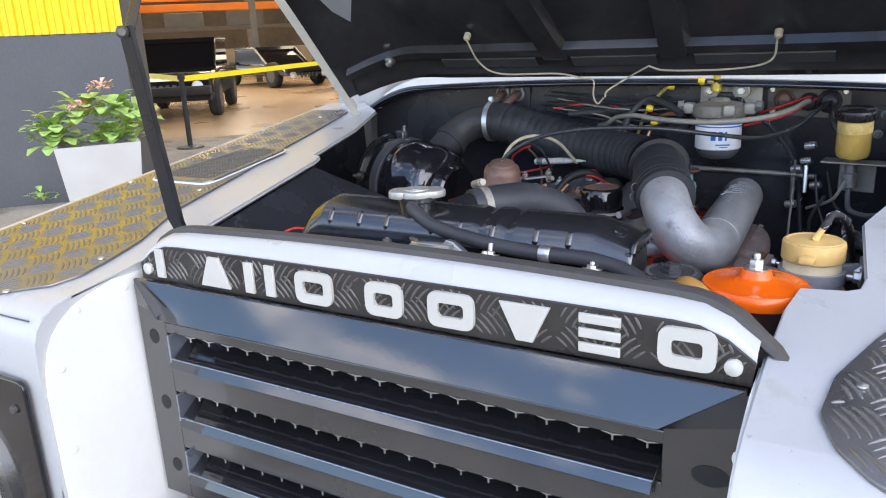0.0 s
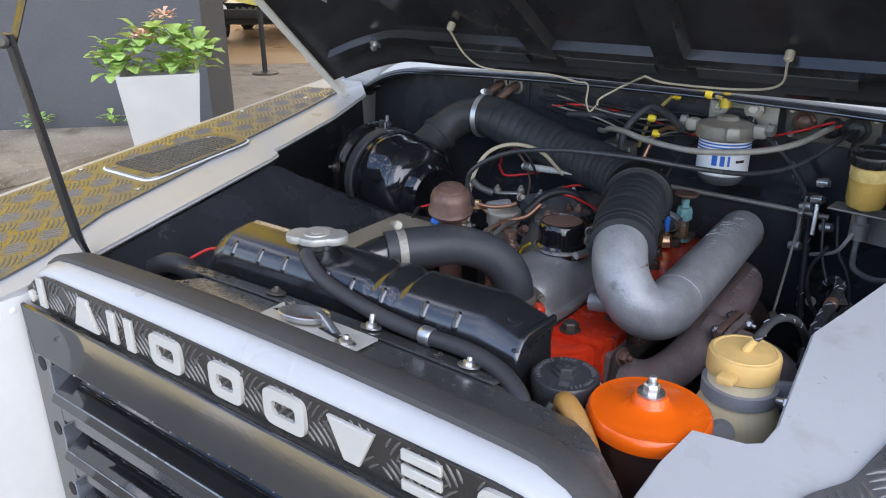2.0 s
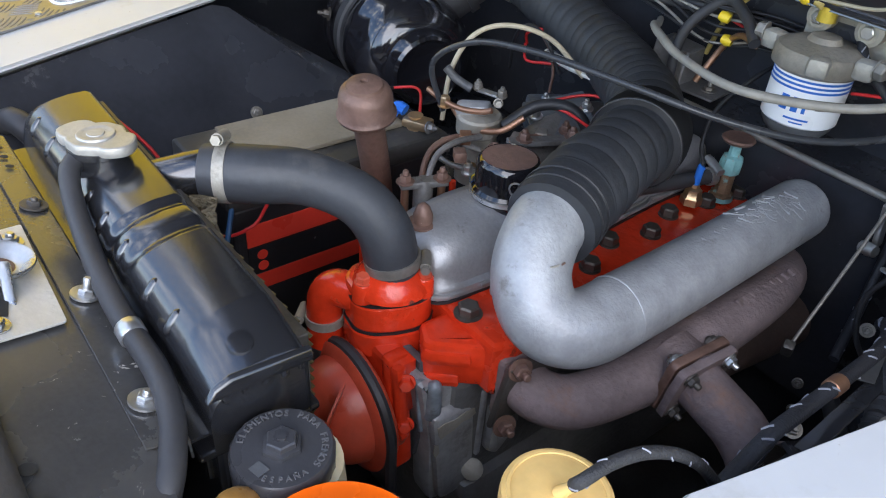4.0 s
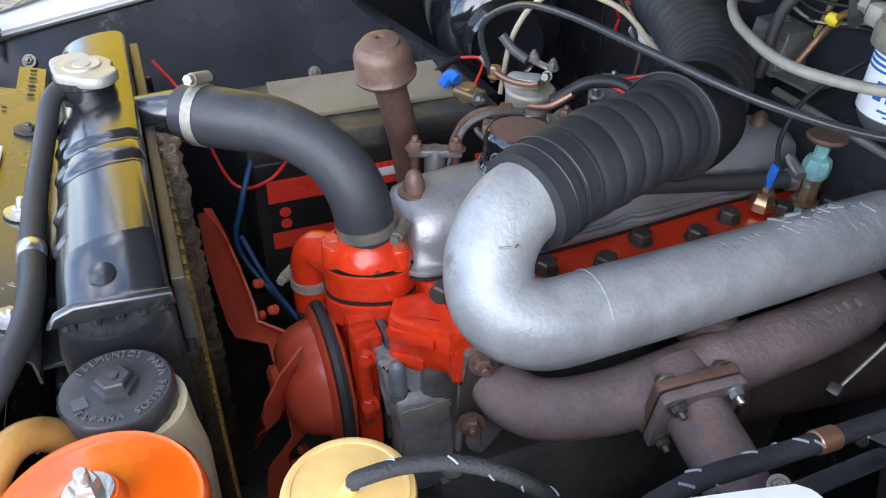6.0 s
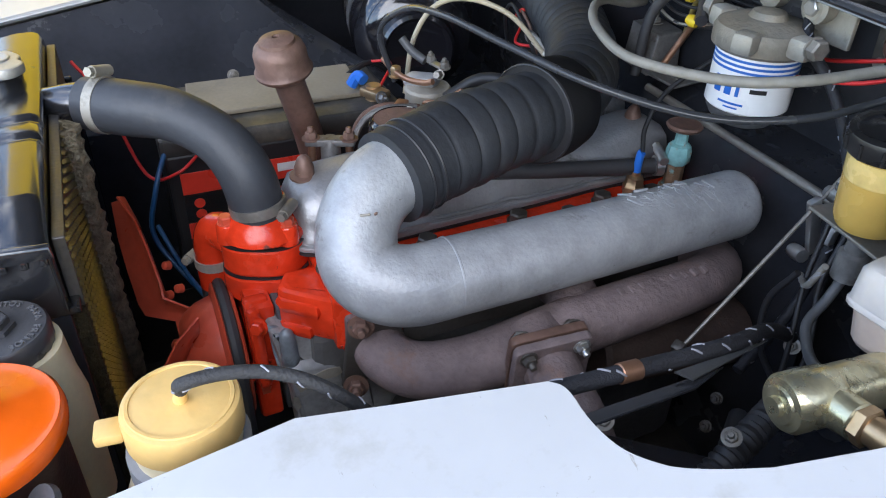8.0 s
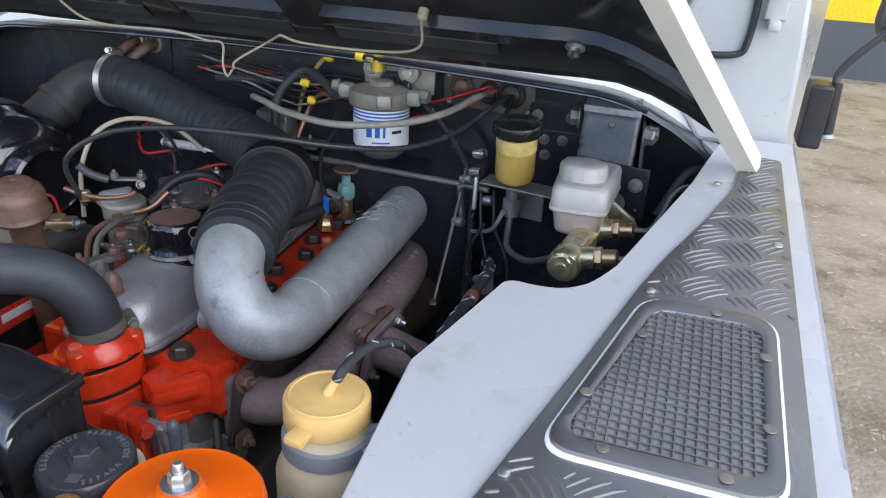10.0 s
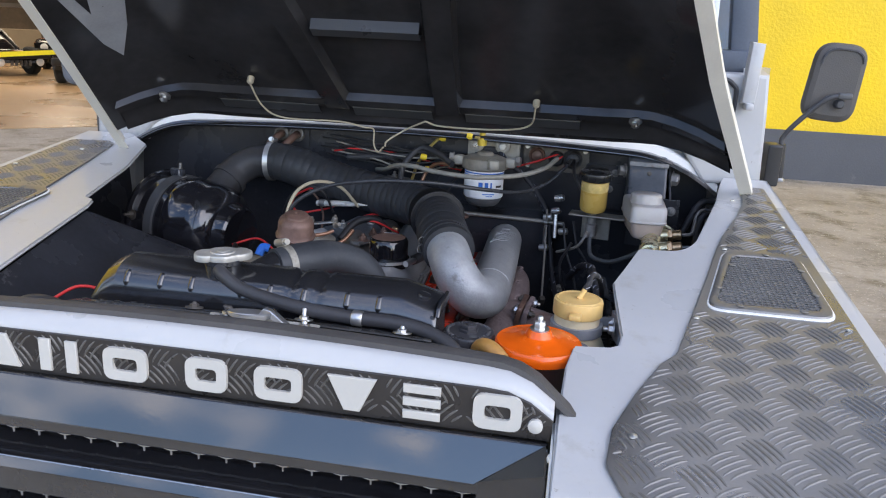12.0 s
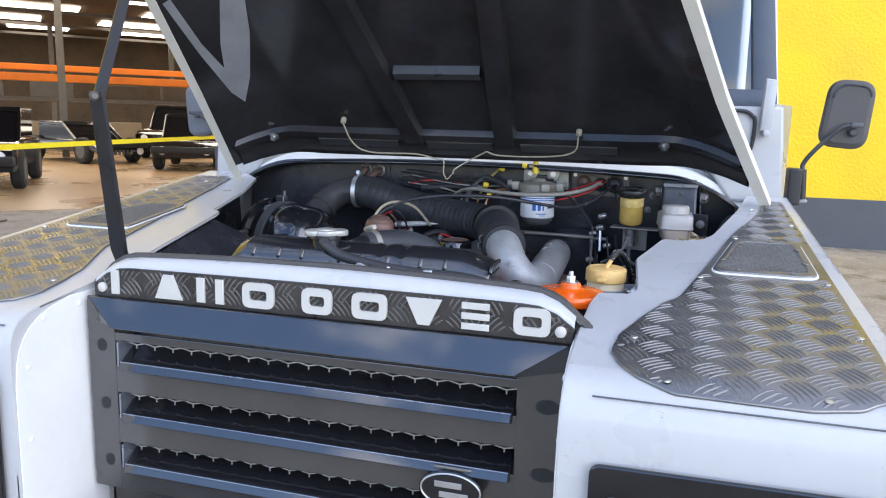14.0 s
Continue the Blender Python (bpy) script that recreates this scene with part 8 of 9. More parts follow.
# bolts on the inner panels
for p, ax in (((0.320, 0.750, 0.957), (0.3, -0.8, 0.5)), ((0.295, 0.71, 0.885), (0.3, -0.8, 0.5)), ((0.306, 0.693, 0.866), (0.3, -0.8, 0.5)), ((0.40, 0.60, 0.99), (0.2, -0.5, 0.8)), ((0.36, 0.52, 1.0), (0.4, -0.5, 0.8)), ((-0.275, 0.395, 1.03), (0.9, 0, 0.4)), ((-0.26, 0.30, 0.99), (1, 0, 0.3)), ((-0.335, 0.10, 1.06), (0.8, -0.2, 0.6)), ((0.225, 0.84, 1.02), (0, -1, 0)), ((0.361, 0.840, 1.166), (0, -1, 0)), ((0.373, 0.840, 1.135), (0, -1, 0)), ((0.397, 0.840, 1.136), (0, -1, 0)), ((0.376, 0.840, 1.114), (0, -1, 0)), ((0.405, 0.840, 1.167), (0, -1, 0))):
    b = thing("panel_bolt", p, "zinc bolt with a washer on the black inner panel", "bolt", "inner panel bolts")
    part("bolt_head", hex_bolt(p, ax, r=0.0050, h=0.005, washer=1.45 if p[2] > 0.9 else 1.15, stud=0.003), dull_grey_steel if p[1] > 0.8 else bolt_dark if p[2] < 0.9 else pewter, b)
ppl = thing("pedal_plate", (0.39, 0.846, 1.14), "black steel stiffening plate behind the pedal box", "plate")
part("plate", prism([(x, 0.850, z) for x, z in rounded([(0.345, 1.095), (0.428, 1.095), (0.428, 1.180), (0.350, 1.182)], 0.006)], (0, -0.009, 0), None, 0.001), bay_black, ppl)
part("raised_pad", prism([(x, 0.8415, z) for x, z in rounded([(0.360, 1.105), (0.424, 1.105), (0.424, 1.148), (0.362, 1.148)], 0.006)], (0, -0.003, 0), None, 0.001), bay_black, ppl)
brk = thing("bulkhead_bracket", (0.0, 0.82, 1.085), "grey folded steel bracket on the bulkhead step", "bracket")
part("channel", prism([(-0.040, y, z) for y, z in ((0.800, 1.083), (0.806, 1.128), (0.838, 1.130), (0.842, 1.083))], (0.050, 0.0, -0.003), None, 0.003), dull_grey_steel, brk)
part("foot", prism([(0.008, 0.796, 1.084), (0.058, 0.798, 1.084), (0.056, 0.838, 1.086), (0.008, 0.840, 1.086)], (0, 0, 0.003), None, 0.0008), dull_grey_steel, brk)
for p in ((0.040, 0.818, 1.088), (-0.020, 0.822, 1.129)):
    part("bracket_nut", hex_bolt(p, (0, 0, 1), r=0.006, h=0.006, stud=0.006), pewter, brk)
lead = thing("glow_plug_lead", (-0.10, 0.72, 1.07), "bright pointed lead end behind the oil filler", "lead")
part("lead_body", tube([(-0.150, 0.740, 1.083), (-0.095, 0.722, 1.090), (-0.040, 0.700, 1.096)], lambda u, w: 0.0058 * (1 - 0.8 * max(0, (u - 0.55) / 0.45)), 12, 6), catch_steel, lead)
part("lead_collar", lathe([(0.0070, -0.006), (0.0075, 0), (0.0070, 0.006)], (-0.138, 0.736, 1.0845), (0.95, -0.3, 0.1), 14), dull_grey_steel, lead)
clip = thing("loom_clip", (0.371, 0.505, 1.058), "copper clip round the braided loom", "clip")
part("band", lathe([(0.0062, -0.008), (0.0070, -0.007), (0.0070, 0.007), (0.0062, 0.008)], (0.3722, 0.520, 1.0568), (0, -1, 0.07), 14), copper, clip)
ledge = thing("loom_ledge", (0.384, 0.50, 1.05), "thin grey steel ledge under the loom", "ledge")
part("strip", prism([(0.384, 0.36, 1.046), (0.398, 0.36, 1.050), (0.392, 0.56, 1.046), (0.376, 0.60, 1.036)], (0, 0, -0.0025), None, 0.0006), bay_black, ledge)
part("ledge_tip", prism([(0.372, 0.56, 1.042), (0.384, 0.565, 1.044), (0.362, 0.655, 1.030)], (0, 0, -0.0015)), worn_plastic, ledge)


# ---- windscreen, doors and mirror ----
cab = bmesh.new()
for s in (-1, 1):
    prism([(s * 0.560, 0.82, 1.165), (s * 0.661, 0.82, 1.165), (s * 0.655, 0.82, 1.29), (s * 0.649, 0.82, 1.362), (s * 0.540, 0.82, 1.362), (s * 0.50, 0.82, 1.25)], (0, 0.10, 0), cab, 0.006)
    prism([(s * 0.661, 0.83, 0.55), (s * 0.661, 0.83, 1.165), (s * 0.650, 0.83, 1.362), (s * 0.66, 0.95, 1.37), (s * 0.70, 0.95, 0.55)], (-s * 0.01, 0.02, 0), cab)
    prism([(s * 0.665, 0.93, 0.55), (s * 0.70, 1.05, 0.55), (s * 0.72, 3.2, 0.55), (s * 0.72, 3.2, 1.37), (s * 0.70, 1.05, 1.37), (s * 0.655, 0.93, 1.37)], (-s * 0.03, 0, 0), cab)
box((0, 2.1, 0.57), (1.40, 2.2, 0.06), bev=0.01, bm=cab)
box((0, 3.2, 0.98), (1.42, 0.04, 0.80), bev=0.01, bm=cab)
box((0, 1.04, 0.98), (1.32, 0.02, 0.76), bev=0.01, bm=cab)
body = part("cab_body", cab, white_paint, vehicle, "white painted cab body and door")
ws = bmesh.new()
for q in (-1, 1):
    prism([(q * 0.603, 0.955, 1.37), (q * 0.655, 0.955, 1.37), (q * 0.600, 1.02, 1.95), (q * 0.560, 1.02, 1.95)], (0, 0.035, 0), ws, 0.006)
prism([(-0.65, 0.945, 1.355), (0.65, 0.945, 1.355), (0.645, 0.95, 1.402), (-0.645, 0.95, 1.402)], (0, 0.04, 0), ws, 0.006)
prism([(-0.605, 1.015, 1.92), (0.605, 1.015, 1.92), (0.60, 1.02, 1.98), (-0.60, 1.02, 1.98)], (0, 0.04, 0), ws, 0.006)
part("windscreen_frame", ws, mat("slate_blue_frame", (0.07, 0.085, 0.11), 0.5, var=0.15, bump=0.1), vehicle, "dark grey windscreen frame")
pane = prism([(-0.605, 0.970, 1.40), (0.605, 0.970, 1.40), (0.565, 1.035, 1.93), (-0.565, 1.035, 1.93)], (0, 0.005, 0))
pane = part("windscreen_pane", pane, glass_m, vehicle)
pane.visible_shadow = False
top = bmesh.new()
for q in (-1, 1):
    box((q * 0.60, 1.25, 1.66), (0.02, 0.04, 0.60), (-8, 0, 0), 0.006, top)
    box((q * 0.66, 2.25, 1.68), (0.03, 1.9, 0.62), (0, -q * 6, 0), 0.01, top)
box((0, 2.1, 1.99), (1.26, 2.2, 0.03), (0, 0, 0), 0.01, top)
box((0, 3.2, 1.68), (1.28, 0.03, 0.62), (0, 0, 0), 0.01, top)
part("roof", top, white_lighter, vehicle, "white hard top")
for q in (-1, 1):
    hg = tube([(q * 0.52, 0.815, 1.352), (q * 0.572, 0.815, 1.352), (q * 0.590, 0.815, 1.342), (q * 0.596, 0.815, 1.330), (q * 0.594, 0.815, 1.285), (q * 0.585, 0.815, 1.271), (q * 0.545, 0.815, 1.267)], 0.0040, 8, 6)
    part("trim_line", hg, rubber, body)
    bracket = prism([(q * 0.604, 0.80, 1.312), (q * 0.627, 0.80, 1.312), (q * 0.631, 0.80, 1.414), (q * 0.608, 0.80, 1.417)], (0, 0.03, 0), None, 0.006)
    part("hinge_bracket", bracket, white_paint, body, "white windscreen hinge bracket")
    part("hinge_peg", box((q * 0.616, 0.80, 1.308), (0.013, 0.03, 0.012), bev=0.003), white_paint, body)
arm = part("mirror_stem", tube([(0.718, 0.93, 1.168), (0.714, 0.93, 1.232)], 0.0085, 14, 3), black_plastic, body, "black mirror stem")
part("mirror_ferrule", lathe([(0.011, 0), (0.012, 0.003), (0.008, 0.007)], (0.7185, 0.93, 1.161), seg=12), zinc, arm)
part("mirror_arm", tube([(0.714, 0.93, 1.232), (0.7145, 0.93, 1.245), (0.728, 0.925, 1.268), (0.758, 0.92, 1.304), (0.776, 0.915, 1.322), (0.790, 0.915, 1.328), (0.808, 0.915, 1.329)], 0.0048, 10, 6), frame_black, arm)
outl = rounded([(0.737, 1.284), (0.834, 1.276), (0.844, 1.420), (0.753, 1.426)], 0.034, 7)
part("mirror_head", prism([(x, 0.93, z) for x, z in outl], (0, 0.030, 0), None, 0.012), mat("grey_mirror_plastic", (0.075, 0.07, 0.065), 0.5, var=0.15, bump=0.3, bscale=400), arm, "grey-black rectangular door mirror seen from behind")
for grow in (0.0, 0.006):
    relief = [(0.796 + (x - 0.794) * (0.80 - grow * 6), 0.9290, z * (0.86 - grow * 4) + 1.352 * (0.14 + grow * 4)) for x, z in outl]
    part("relief_line", tube([p for p in relief if p[2] > 1.385], 0.0016, 6, 2), frame_black, arm)
part("mirror_clip", box((0.806, 0.914, 1.3295), (0.024, 0.012, 0.011), bev=0.003), worn_plastic, arm, "grey mirror arm clip")
part("mirror_knob", lathe([(0.009, 0), (0.009, 0.010), (0.006, 0.014)], (0.802, 0.930, 1.314), (0, -1, 0), 14), frame_black, arm)
part("mirror_base", box((0.693, 0.90, 1.197), (0.026, 0.05, 0.078), bev=0.004), black_plastic, arm)
far_base = part("mirror_base", box((-0.688, 0.90, 1.197), (0.026, 0.05, 0.078), bev=0.004), frame_black, body)
part("mirror_arm", tube([(-0.705, 0.93, 1.225), (-0.712, 0.93, 1.250), (-0.735, 0.925, 1.285), (-0.768, 0.92, 1.316), (-0.800, 0.918, 1.322)], 0.0048, 10, 6), frame_black, far_base)
far_out = rounded([(-0.738, 1.262), (-0.820, 1.256), (-0.830, 1.395), (-0.752, 1.402)], 0.030, 6)
part("mirror_head", prism([(x, 0.935, z) for x, z in far_out], (0, 0.028, 0), None, 0.011), mat("slate_mirror_plastic", (0.12, 0.13, 0.15), 0.5, var=0.15, bump=0.2, bscale=400), far_base, "slate-grey door mirror seen from behind")
part("mirror_knob", lathe([(0.010, 0), (0.010, 0.012), (0.006, 0.016)], (-0.782, 0.932, 1.318), (0, -1, 0), 14), worn_plastic, far_base)
for x in (-0.60, 0.60):
    for y in (0.22, 2.5):
        wheel = lathe([(0.10, -0.09), (0.21, -0.09), (0.30, -0.085), (0.345, -0.06), (0.36, -0.03), (0.36, 0.03), (0.345, 0.06), (0.30, 0.085), (0.21, 0.09), (0.10, 0.09)], (x, y, 0.36), (1, 0, 0), 40)
        wheel = part("wheel", wheel, tyre_m, vehicle, "black off-road tyre on a steel wheel")
        part("rim", lathe([(0.20, -0.08), (0.18, -0.03), (0.05, -0.02), (0.05, 0.02), (0.18, 0.03), (0.20, 0.08)], (x, y, 0.36), (1, 0, 0), 30), white_paint, wheel)
bmp = box((0, -0.22, 0.56), (1.5, 0.06, 0.12), bev=0.01)
part("bumper", bmp, satin_black, vehicle, "black steel front bumper")
part("apron", box((0, -0.10, 0.73), (0.68, 0.01, 0.12), bev=0.003), white_paint, vehicle, "white apron below the grille")

# ---- ground, walls and the open hall ----
ground = box((0, 0, -0.05), (160, 160, 0.1), bev=0)
tagged(part("ground", ground, concrete), "weathered concrete yard", "ground", kind="structure")
hall = box((-21.5, 25.0, 0.003), (44, 45, 0.012), (0, 0, 44), bev=0)
tagged(part("hall_floor", hall, hall_floor_m), "polished tan hall floor", "floor", kind="structure")


def wall(name, a, b, z0, z1, t, material, label, ribbed=False):
    a, b = V(a[0], a[1], 0), V(b[0], b[1], 0)
    d = (b - a).normalized()
    n = V(-d.y, d.x, 0)
    if ribbed:
        bm = bmesh.new()
        length = (b - a).length
        k = 0
        pts = []
        while k * 0.11 < length:
            s0 = k * 0.11
            pts += [(s0, 0.0), (s0 + 0.05, 0.0), (s0 + 0.06, -0.018), (s0 + 0.10, -0.018)]
            k += 1
        sheet([[a + d * s + n * w + V(0, 0, z0) for s, w in pts], [a + d * s + n * w + V(0, 0, z1) for s, w in pts]], bm)
        thick(bm, 0.006)
    else:
        bm = prism([a + V(0, 0, z0), b + V(0, 0, z0), b + V(0, 0, z1), a + V(0, 0, z1)], n * t)
    return tagged(part(name, bm, material, limit=60), label, "wall", kind="structure")


wall("wall_west_base", (-10.5, -2.1), (-4.9, 3.62), 0, 1.42, 0.25, dark_wall_m, "charcoal painted wall base")
wall("wall_west", (-10.5, -2.1), (-4.93, 3.60), 1.42, 7.0, 0.2, yellow_wall_m, "yellow ribbed metal wall cladding", True)
wall("wall_west_return", (-4.9, 3.62), (-5.6, 4.4), 0, 4.9, 0.2, dark_wall_m, "charcoal wall end")
wall("wall_east_base", (18.0, 8.75), (0.4, 8.75), 0, 0.56, 0.27, dark_wall_m, "charcoal painted wall base")
wall("wall_east", (18.0, 8.75), (0.4, 8.75), 0.56, 7.0, 0.25, yellow_wall_m, "yellow rendered wall")
kerb = prism([(-4.6, 1.2, 0), (-4.72, 3.3, 0), (-5.0, 3.5, 0), (-10.3, -1.9, 0), (-9.2, -3.0, 0)], (0, 0, 0.09), None, 0.01)
tagged(part("pavement", kerb, concrete), "raised concrete edging along the wall", "pavement", kind="structure")

planter = thing("planter", (-3.75, 2.36, 0), "tall tapered white planter with a flowering plant", "planter")
PC = V(-3.88, 2.50, 0)
pr = radians(10)


def sq(half, z):
    return [PC + V(math.cos(pr + k * math.pi / 2) * half, math.sin(pr + k * math.pi / 2) * half, z) for k in range(4)]


pot = bmesh.new()
sheet([sq(0.235, 0.0) + sq(0.235, 0.0)[:1], sq(0.345, 0.74) + sq(0.345, 0.74)[:1], sq(0.315, 0.74) + sq(0.315, 0.74)[:1], sq(0.30, 0.66) + sq(0.30, 0.66)[:1]], pot)
part("pot", pot, planter_white, planter, "white square planter")
part("soil", prism(sq(0.30, 0.665), (0, 0, 0.01)), soil_m, planter)


def leaf_mesh(n, centre, spread, size, seed):
    r = random.Random(seed)
    verts, faces = [], []
    for _ in range(n):
        th, ph = r.uniform(0, math.tau), r.uniform(-0.2, 1.3)
        rad = spread * r.uniform(0.45, 1.0)
        o = V(centre) + V(math.cos(th) * math.cos(ph) * rad, math.sin(th) * math.cos(ph) * rad, math.sin(ph) * rad * 0.8)
        dr = V(math.cos(th), math.sin(th), r.uniform(-0.3, 0.9)).normalized()
        sd = dr.cross(V(0, 0, 1)).normalized()
        up = sd.cross(dr)
        L, w = size * r.uniform(0.7, 1.2), size * r.uniform(0.26, 0.36)
        b = len(verts)
        for t, ww, h in ((0, 0.12, 0), (0.4, 0.75, 0.04), (0.75, 1.0, 0.03), (1.0, 0.25, -0.05)):
            c = o + dr * L * t + up * h * L * 2
            verts += [c - sd * w * ww + up * 0.1 * w * ww, c, c + sd * w * ww + up * 0.1 * w * ww]
        for i in range(3):
            for j in range(2):
                q = b + i * 3 + j
                faces.append((q, q + 1, q + 4, q + 3))
    return verts, faces


for k, (dx, dy, dz, sp) in enumerate(((-0.16, -0.17, 0.06, 0.11), (0.10, 0.12, 0.07, 0.12), (-0.05, -0.03, 0.22, 0.13), (0.14, 0.20, 0.17, 0.10), (-0.12, -0.18, 0.14, 0.09), (0.02, 0.06, 0.05, 0.12), (0.06, 0.10, 0.24, 0.09))):
    verts, faces = leaf_mesh(26, PC + V(dx, dy, 0.68 + dz), sp, 0.135, 20 + k)
    from_lists("foliage", verts, faces, leaf_m, planter, "clump of fresh green leaves")
for dx, dy, dz in ((0.03, -0.10, 0.26), (0.06, 0.05, 0.36)):
    verts, faces = leaf_mesh(45, PC + V(dx, dy, 0.70 + dz), 0.055, 0.045, int(100 * dz))
    from_lists("flower", verts, faces, petal_m, planter, "salmon flower head")
for k, (x, y) in enumerate(((-5.75, 2.55), (-5.3, 2.95), (-4.95, 3.2), (-6.6, 1.6))):
    weed = thing("weed", (x, y, 0.09), "small weed growing at the wall base", "weed", "weeds")
    verts, faces = leaf_mesh(22, (x, y, 0.16), 0.10, 0.07, 60 + k)
    from_lists("foliage", verts, faces, leaf_m, weed)

# open hall behind
HD = V(math.cos(radians(134)), math.sin(radians(134)), 0)
HR = V(math.cos(radians(44)), math.sin(radians(44)), 0)
H0 = V(-9.0, 12.0, 0)


def hall_at(r, d, z=0.0):
    return H0 + HR * r + HD * d + V(0, 0, z)


back = prism([hall_at(-18, 34), hall_at(22, 34), hall_at(22, 34, 9), hall_at(-18, 34, 9)], HD * 0.2)
tagged(part("wall_hall_back", back, hall_dark), "dark hall back wall", "wall", kind="structure")
sidew = prism([hall_at(22, 34), hall_at(22, -4), hall_at(22, -4, 9), hall_at(22, 34, 9)], HR * 0.2)
tagged(part("wall_hall_side", sidew, hall_dark), "dark hall side wall", "wall", kind="structure")
fa, fb = hall_at(-5.0, -5.2), hall_at(12, -5.2)
wall("wall_hall_front", (fa.x, fa.y), (fb.x, fb.y), 3.6, 7.2, 0.2, yellow_wall_m, "yellow ribbed cladding above the hall opening", True)
roof = bmesh.new()
prism([hall_at(-18, -5, 4.75), hall_at(22, -5, 4.75), hall_at(22, 34, 5.75), hall_at(-18, 34, 5.75)], (0, 0, 0.1), roof)
tagged(part("ceiling", roof, hall_dark), "dark corrugated hall roof", "ceiling", kind="structure")
for i in range(7):
    for j in range(6):
        r, d = -15 + i * 5.2 + 1.3 * (j % 2), 0.5 + j * 5.4
        z = 4.75 + 1.0 * (d + 5) / 39 - 0.08
        sl = prism([hall_at(r, d, z), hall_at(r + 2.8, d, z), hall_at(r + 2.8, d + 2.6, z + 0.067), hall_at(r, d + 2.6, z + 0.067)], (0, 0, 0.03))
        tagged(part("skylight", sl, skylight_m), "bright translucent roof panel", "skylight", "hall roof panels")
for r in (-12, -6.5, -1.5, 3.5, 9, 15):
    for d in (9.0, 22.0):
        col = box(tuple(hall_at(r, d, 2.55)), (0.20, 0.20, 5.1), (0, 0, 44), 0.01)
        tagged(part("steel_column", col, steel_grey), "grey steel hall column", "column", "hall columns")
for d, z in ((11.8, 2.38), (19.0, 3.05)):
    cr = box(tuple(hall_at(2, d, z)), (38, 0.3, 0.24), (0, 0, 44), 0.02)
    tagged(part("crane_beam", cr, crane_orange), "orange overhead crane beam", "crane beam", "crane beams")
for k in range(6):
    tr = box(tuple(hall_at(2, -3 + k * 6.5, 4.50 + 0.155 * k)), (38, 0.10, 0.12), (0, 0, 44), 0)
    tagged(part("roof_truss", tr, steel_grey), "grey steel roof truss", "truss", "roof trusses")
pan = box(tuple(hall_at(-3.5, 12.5, 0.5)), (9, 0.2, 1.0), (0, 0, 44), 0.02)
tagged(part("partition", pan, beige_wall), "beige partition panels", "partition")
for k in range(9):
    cb = box(tuple(hall_at(-8 + k * 2.1, 13.5, 1.78 + 0.25 + 0.1 * (k % 2))), (1.3, 0.6, 0.5 + 0.2 * (k % 2)), (0, 0, 44), 0.03)
    tagged(part("storage_crate", cb, rng.choice([steel_grey, steel_grey, hall_dark, hall_dark])), "stacked storage crate on the mezzanine", "crate", "storage crates")
mez = box(tuple(hall_at(0, 13.6, 1.72)), (24, 2.0, 0.12), (0, 0, 44), 0)
tagged(part("mezzanine", mez, steel_grey), "grey steel mezzanine deck", "mezzanine")


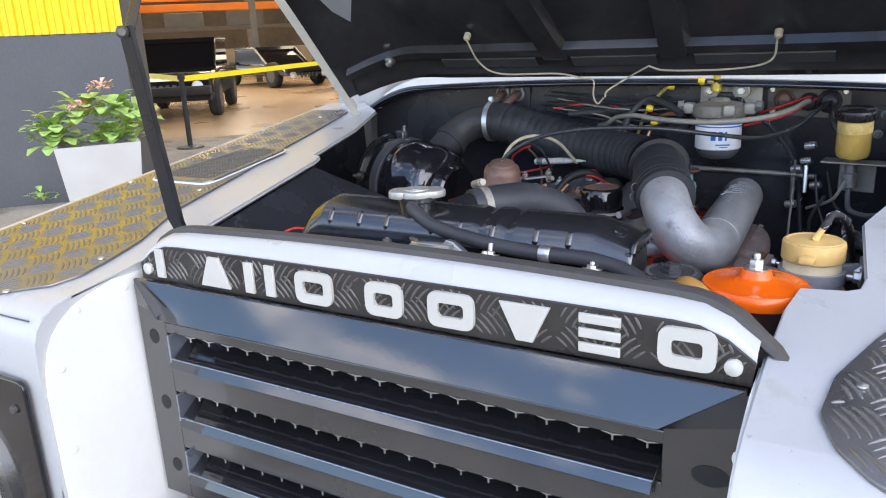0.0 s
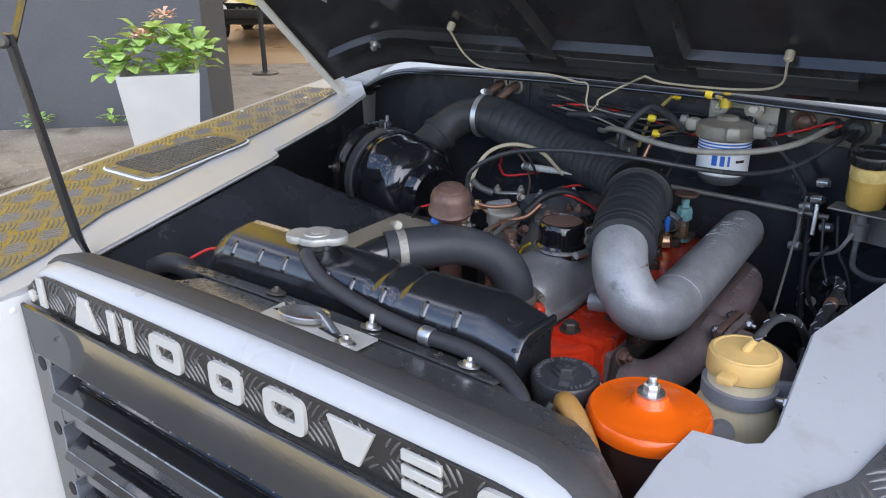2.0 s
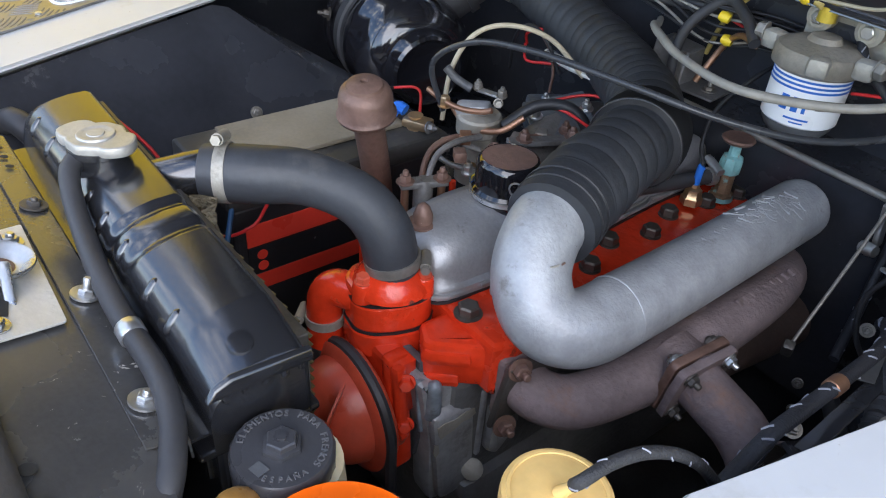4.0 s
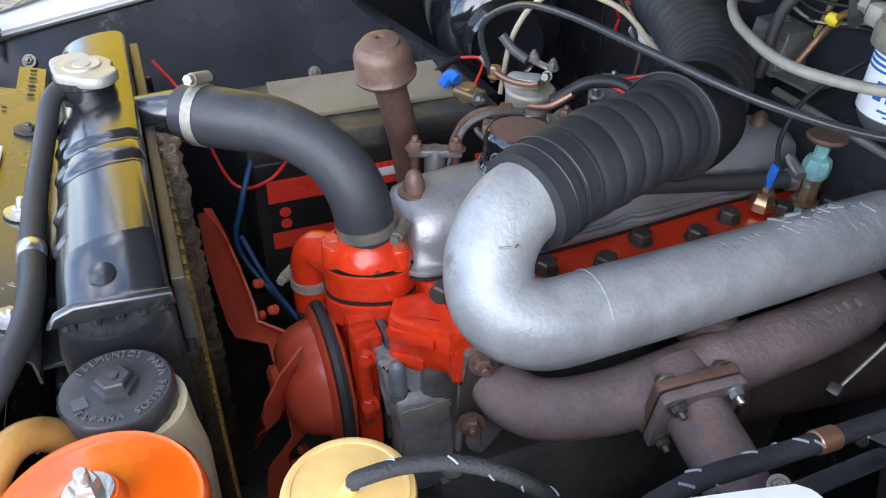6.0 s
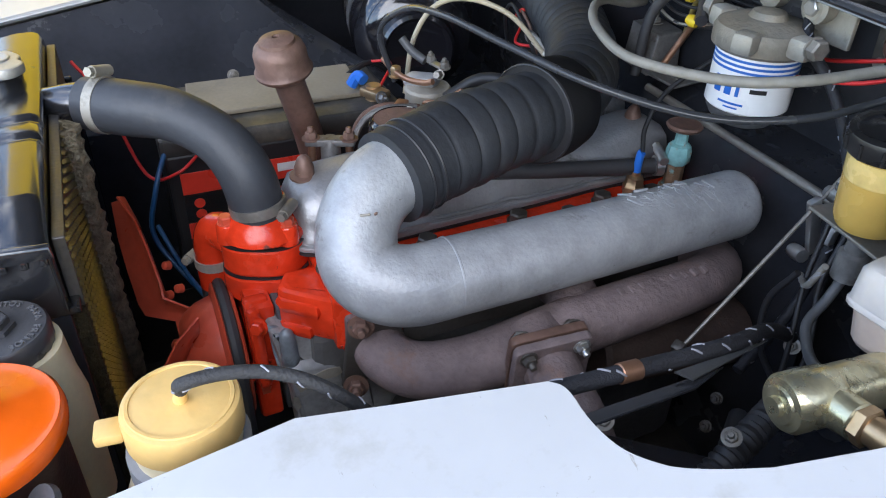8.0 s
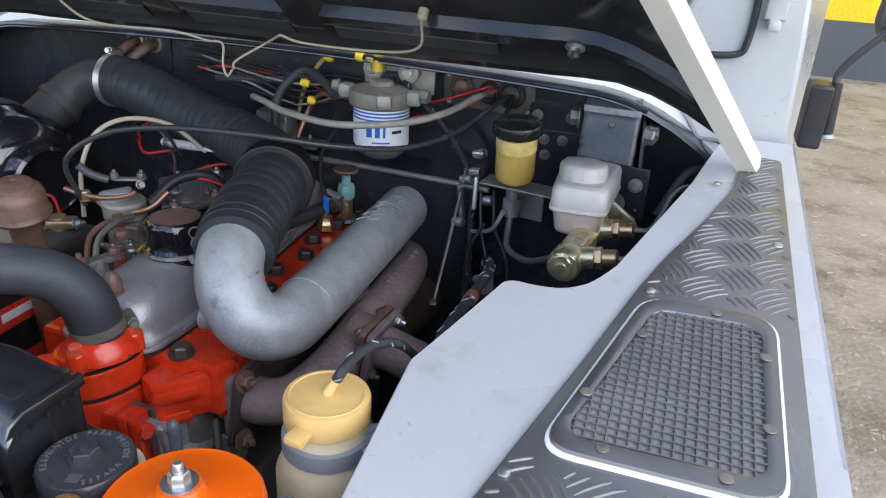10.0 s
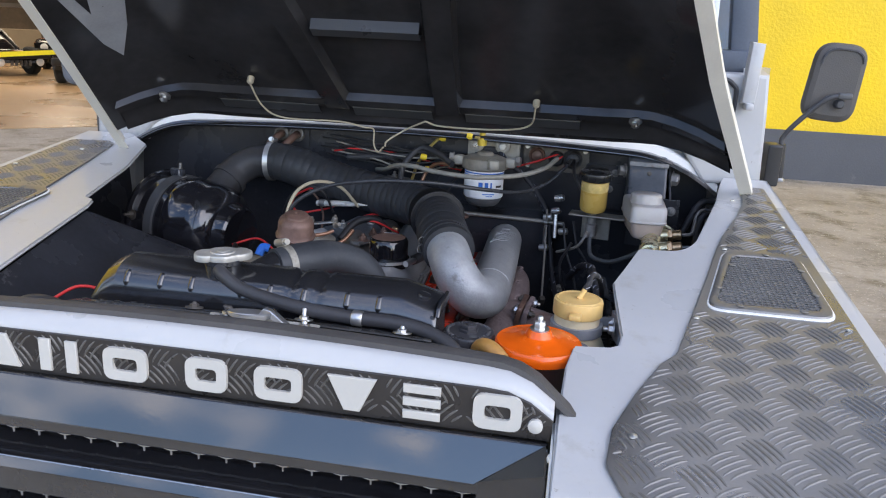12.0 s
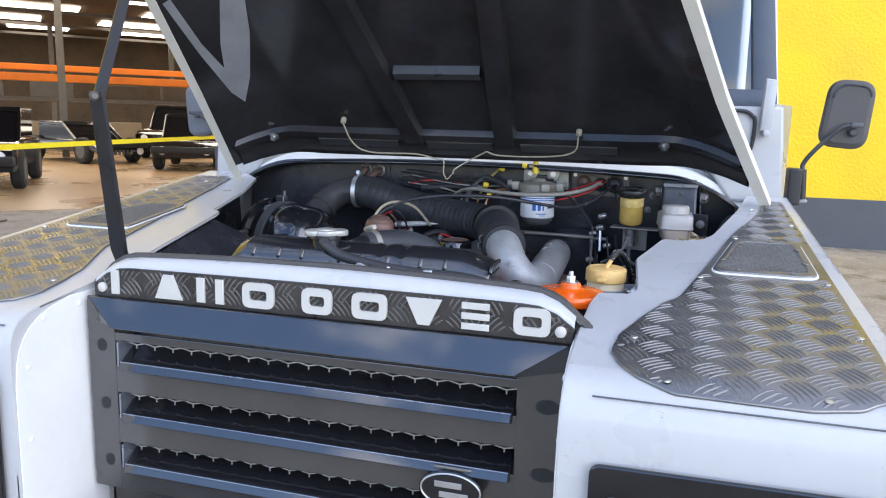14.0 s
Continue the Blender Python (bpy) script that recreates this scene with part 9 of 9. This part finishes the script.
def hall_car(p, turn, length, width, height, label, boxy):
    car = thing("parked_car", p, label, "car", "cars in the hall")
    m = pose(p[0], p[1], 0, 0, 0, turn)
    hb = (0.60 if boxy else 0.56) * height
    bmb = bmesh.new()
    side = [(-length / 2, 0.32), (-length / 2, hb - 0.05), (-length * 0.46, hb), (length * 0.15, hb + 0.03), (length * 0.44, hb - 0.04), (length / 2, hb - 0.14), (length / 2, 0.32)]
    prism([(x, -width / 2, z) for x, z in side], (0, width, 0), bmb, 0.06)
    bmesh.ops.transform(bmb, matrix=m, verts=bmb.verts)
    part("body", bmb, car_black, car, "glossy black body")
    tail = -length * 0.44 if boxy else -length * 0.30
    nose = length * (0.14 if boxy else 0.2)
    top = length * (0.05 if boxy else 0.04)
    cabin = bmesh.new()
    cs = [(tail, hb), (tail + 0.05, height - 0.06), (top, height - 0.04), (nose, hb + 0.02)]
    prism([(x, -width * 0.43, z) for x, z in cs], (0, width * 0.86, 0), cabin, 0.03)
    bmesh.ops.transform(cabin, matrix=m, verts=cabin.verts)
    part("cabin", cabin, gloss_black, car, "dark glazed cabin")
    rf = prism([(tail + 0.03, -width * 0.44, height - 0.06), (top + 0.04, -width * 0.44, height - 0.06), (top - 0.02, -width * 0.42, height + 0.02), (tail + 0.05, -width * 0.42, height + 0.03)], (0, width * 0.87, 0), None, 0.015)
    bmesh.ops.transform(rf, matrix=m, verts=rf.verts)
    part("roof", rf, car_black, car)
    for sy_ in (-0.43, 0.43):
        pil = tube([(top + 0.02, sy_ * width, height - 0.03), (nose + 0.03, sy_ * width, hb + 0.02)], 0.035, 8, 2)
        bmesh.ops.transform(pil, matrix=m, verts=pil.verts)
        part("windscreen_pillar", pil, car_black, car)
    gr = bmesh.new()
    for k in range(5):
        box((length / 2 + 0.012, (k - 2) * width * 0.075, hb - 0.27), (0.02, width * 0.045, 0.12), bev=0.005, bm=gr)
    bmesh.ops.transform(gr, matrix=m, verts=gr.verts)
    part("radiator_grille", gr, steel_grey, car)
    for sx_ in (-0.32, 0.32):
        for sy_ in (-0.5, 0.5):
            wh = lathe([(0.12, -0.10), (0.30, -0.10), (0.34, -0.06), (0.34, 0.06), (0.30, 0.10), (0.12, 0.10)], m @ V(sx_ * length, sy_ * width * 0.92, 0.34), m.to_3x3() @ V(0, 1, 0), 24)
            wh = part("wheel", wh, tyre_m, car)
            part("rim", lathe([(0.20, -0.105), (0.05, -0.09), (0.05, 0.09), (0.20, 0.105)], m @ V(sx_ * length, sy_ * width * 0.92, 0.34), m.to_3x3() @ V(0, 1, 0), 18), steel_grey, wh)
    for sy_ in (-0.33, 0.33):
        hl = lathe([(0.10, 0), (0.09, 0.03), (0.05, 0.05), (0, 0.055)], m @ V(length / 2, sy_ * width, hb - 0.25), m.to_3x3() @ V(1, 0, 0), 20)
        part("headlamp", hl, label_white, car)
    part("number_plate", box((0, 0, 0), (0.02, 0.5, 0.12), bev=0.005), label_white, car).data.transform(m @ pose(length / 2 + 0.02, 0, 0.48))
    bpr = box((length / 2 + 0.05, 0, 0.50), (0.12, width * 0.98, 0.16), bev=0.03)
    bmesh.ops.transform(bpr, matrix=m, verts=bpr.verts)
    part("bumper", bpr, black_plastic, car)
    return car


hall_car((-11.2, 9.85, 0), -52, 3.4, 1.50, 1.36, "black boxy four-wheel-drive car", True)
hall_car((-14.6, 16.2, 0), -18, 3.6, 1.5, 1.05, "black open sports car", False)
hall_car((-10.9, 15.9, 0), -64, 3.6, 1.5, 1.32, "dark hatchback reflecting yellow light", False)
hall_car((-14.2, 20.0, 0), -70, 3.9, 1.6, 1.55, "dark parked saloon car in the hall", False)


def stanchion(p):
    st = thing("stanchion", p, "black barrier post on a round base", "barrier post", "barrier posts")
    part("base", lathe([(0.17, 0), (0.17, 0.02), (0.05, 0.035)], p, seg=28), bolt_dark, st)
    part("post", lathe([(0.032, 0.02), (0.032, 0.86), (0.045, 0.865), (0.045, 0.93), (0.03, 0.94)], p, seg=16), tyre_m, st)
    return st


S = [(-7.2, 6.2, 0.0), (-8.5, 13.2, 0.0), (-17.0, 11.0, 0.0)]
for p in S:
    stanchion(p)
tape = thing("barrier_tape", (-7.8, 9.5, 0), "yellow barrier tape between posts", "barrier tape")
for a, b in ((S[0], S[1]), (S[0], S[2])):
    a, b = V(a) + V(0, 0, 0.87), V(b) + V(0, 0, 0.87)
    sd = V(0, 0, 0.035)
    bmt = prism([a - sd, b - sd, b + sd, a + sd], ((b - a).cross(V(0, 0, 1))).normalized() * 0.004)
    part("tape", bmt, tape_yellow, tape)
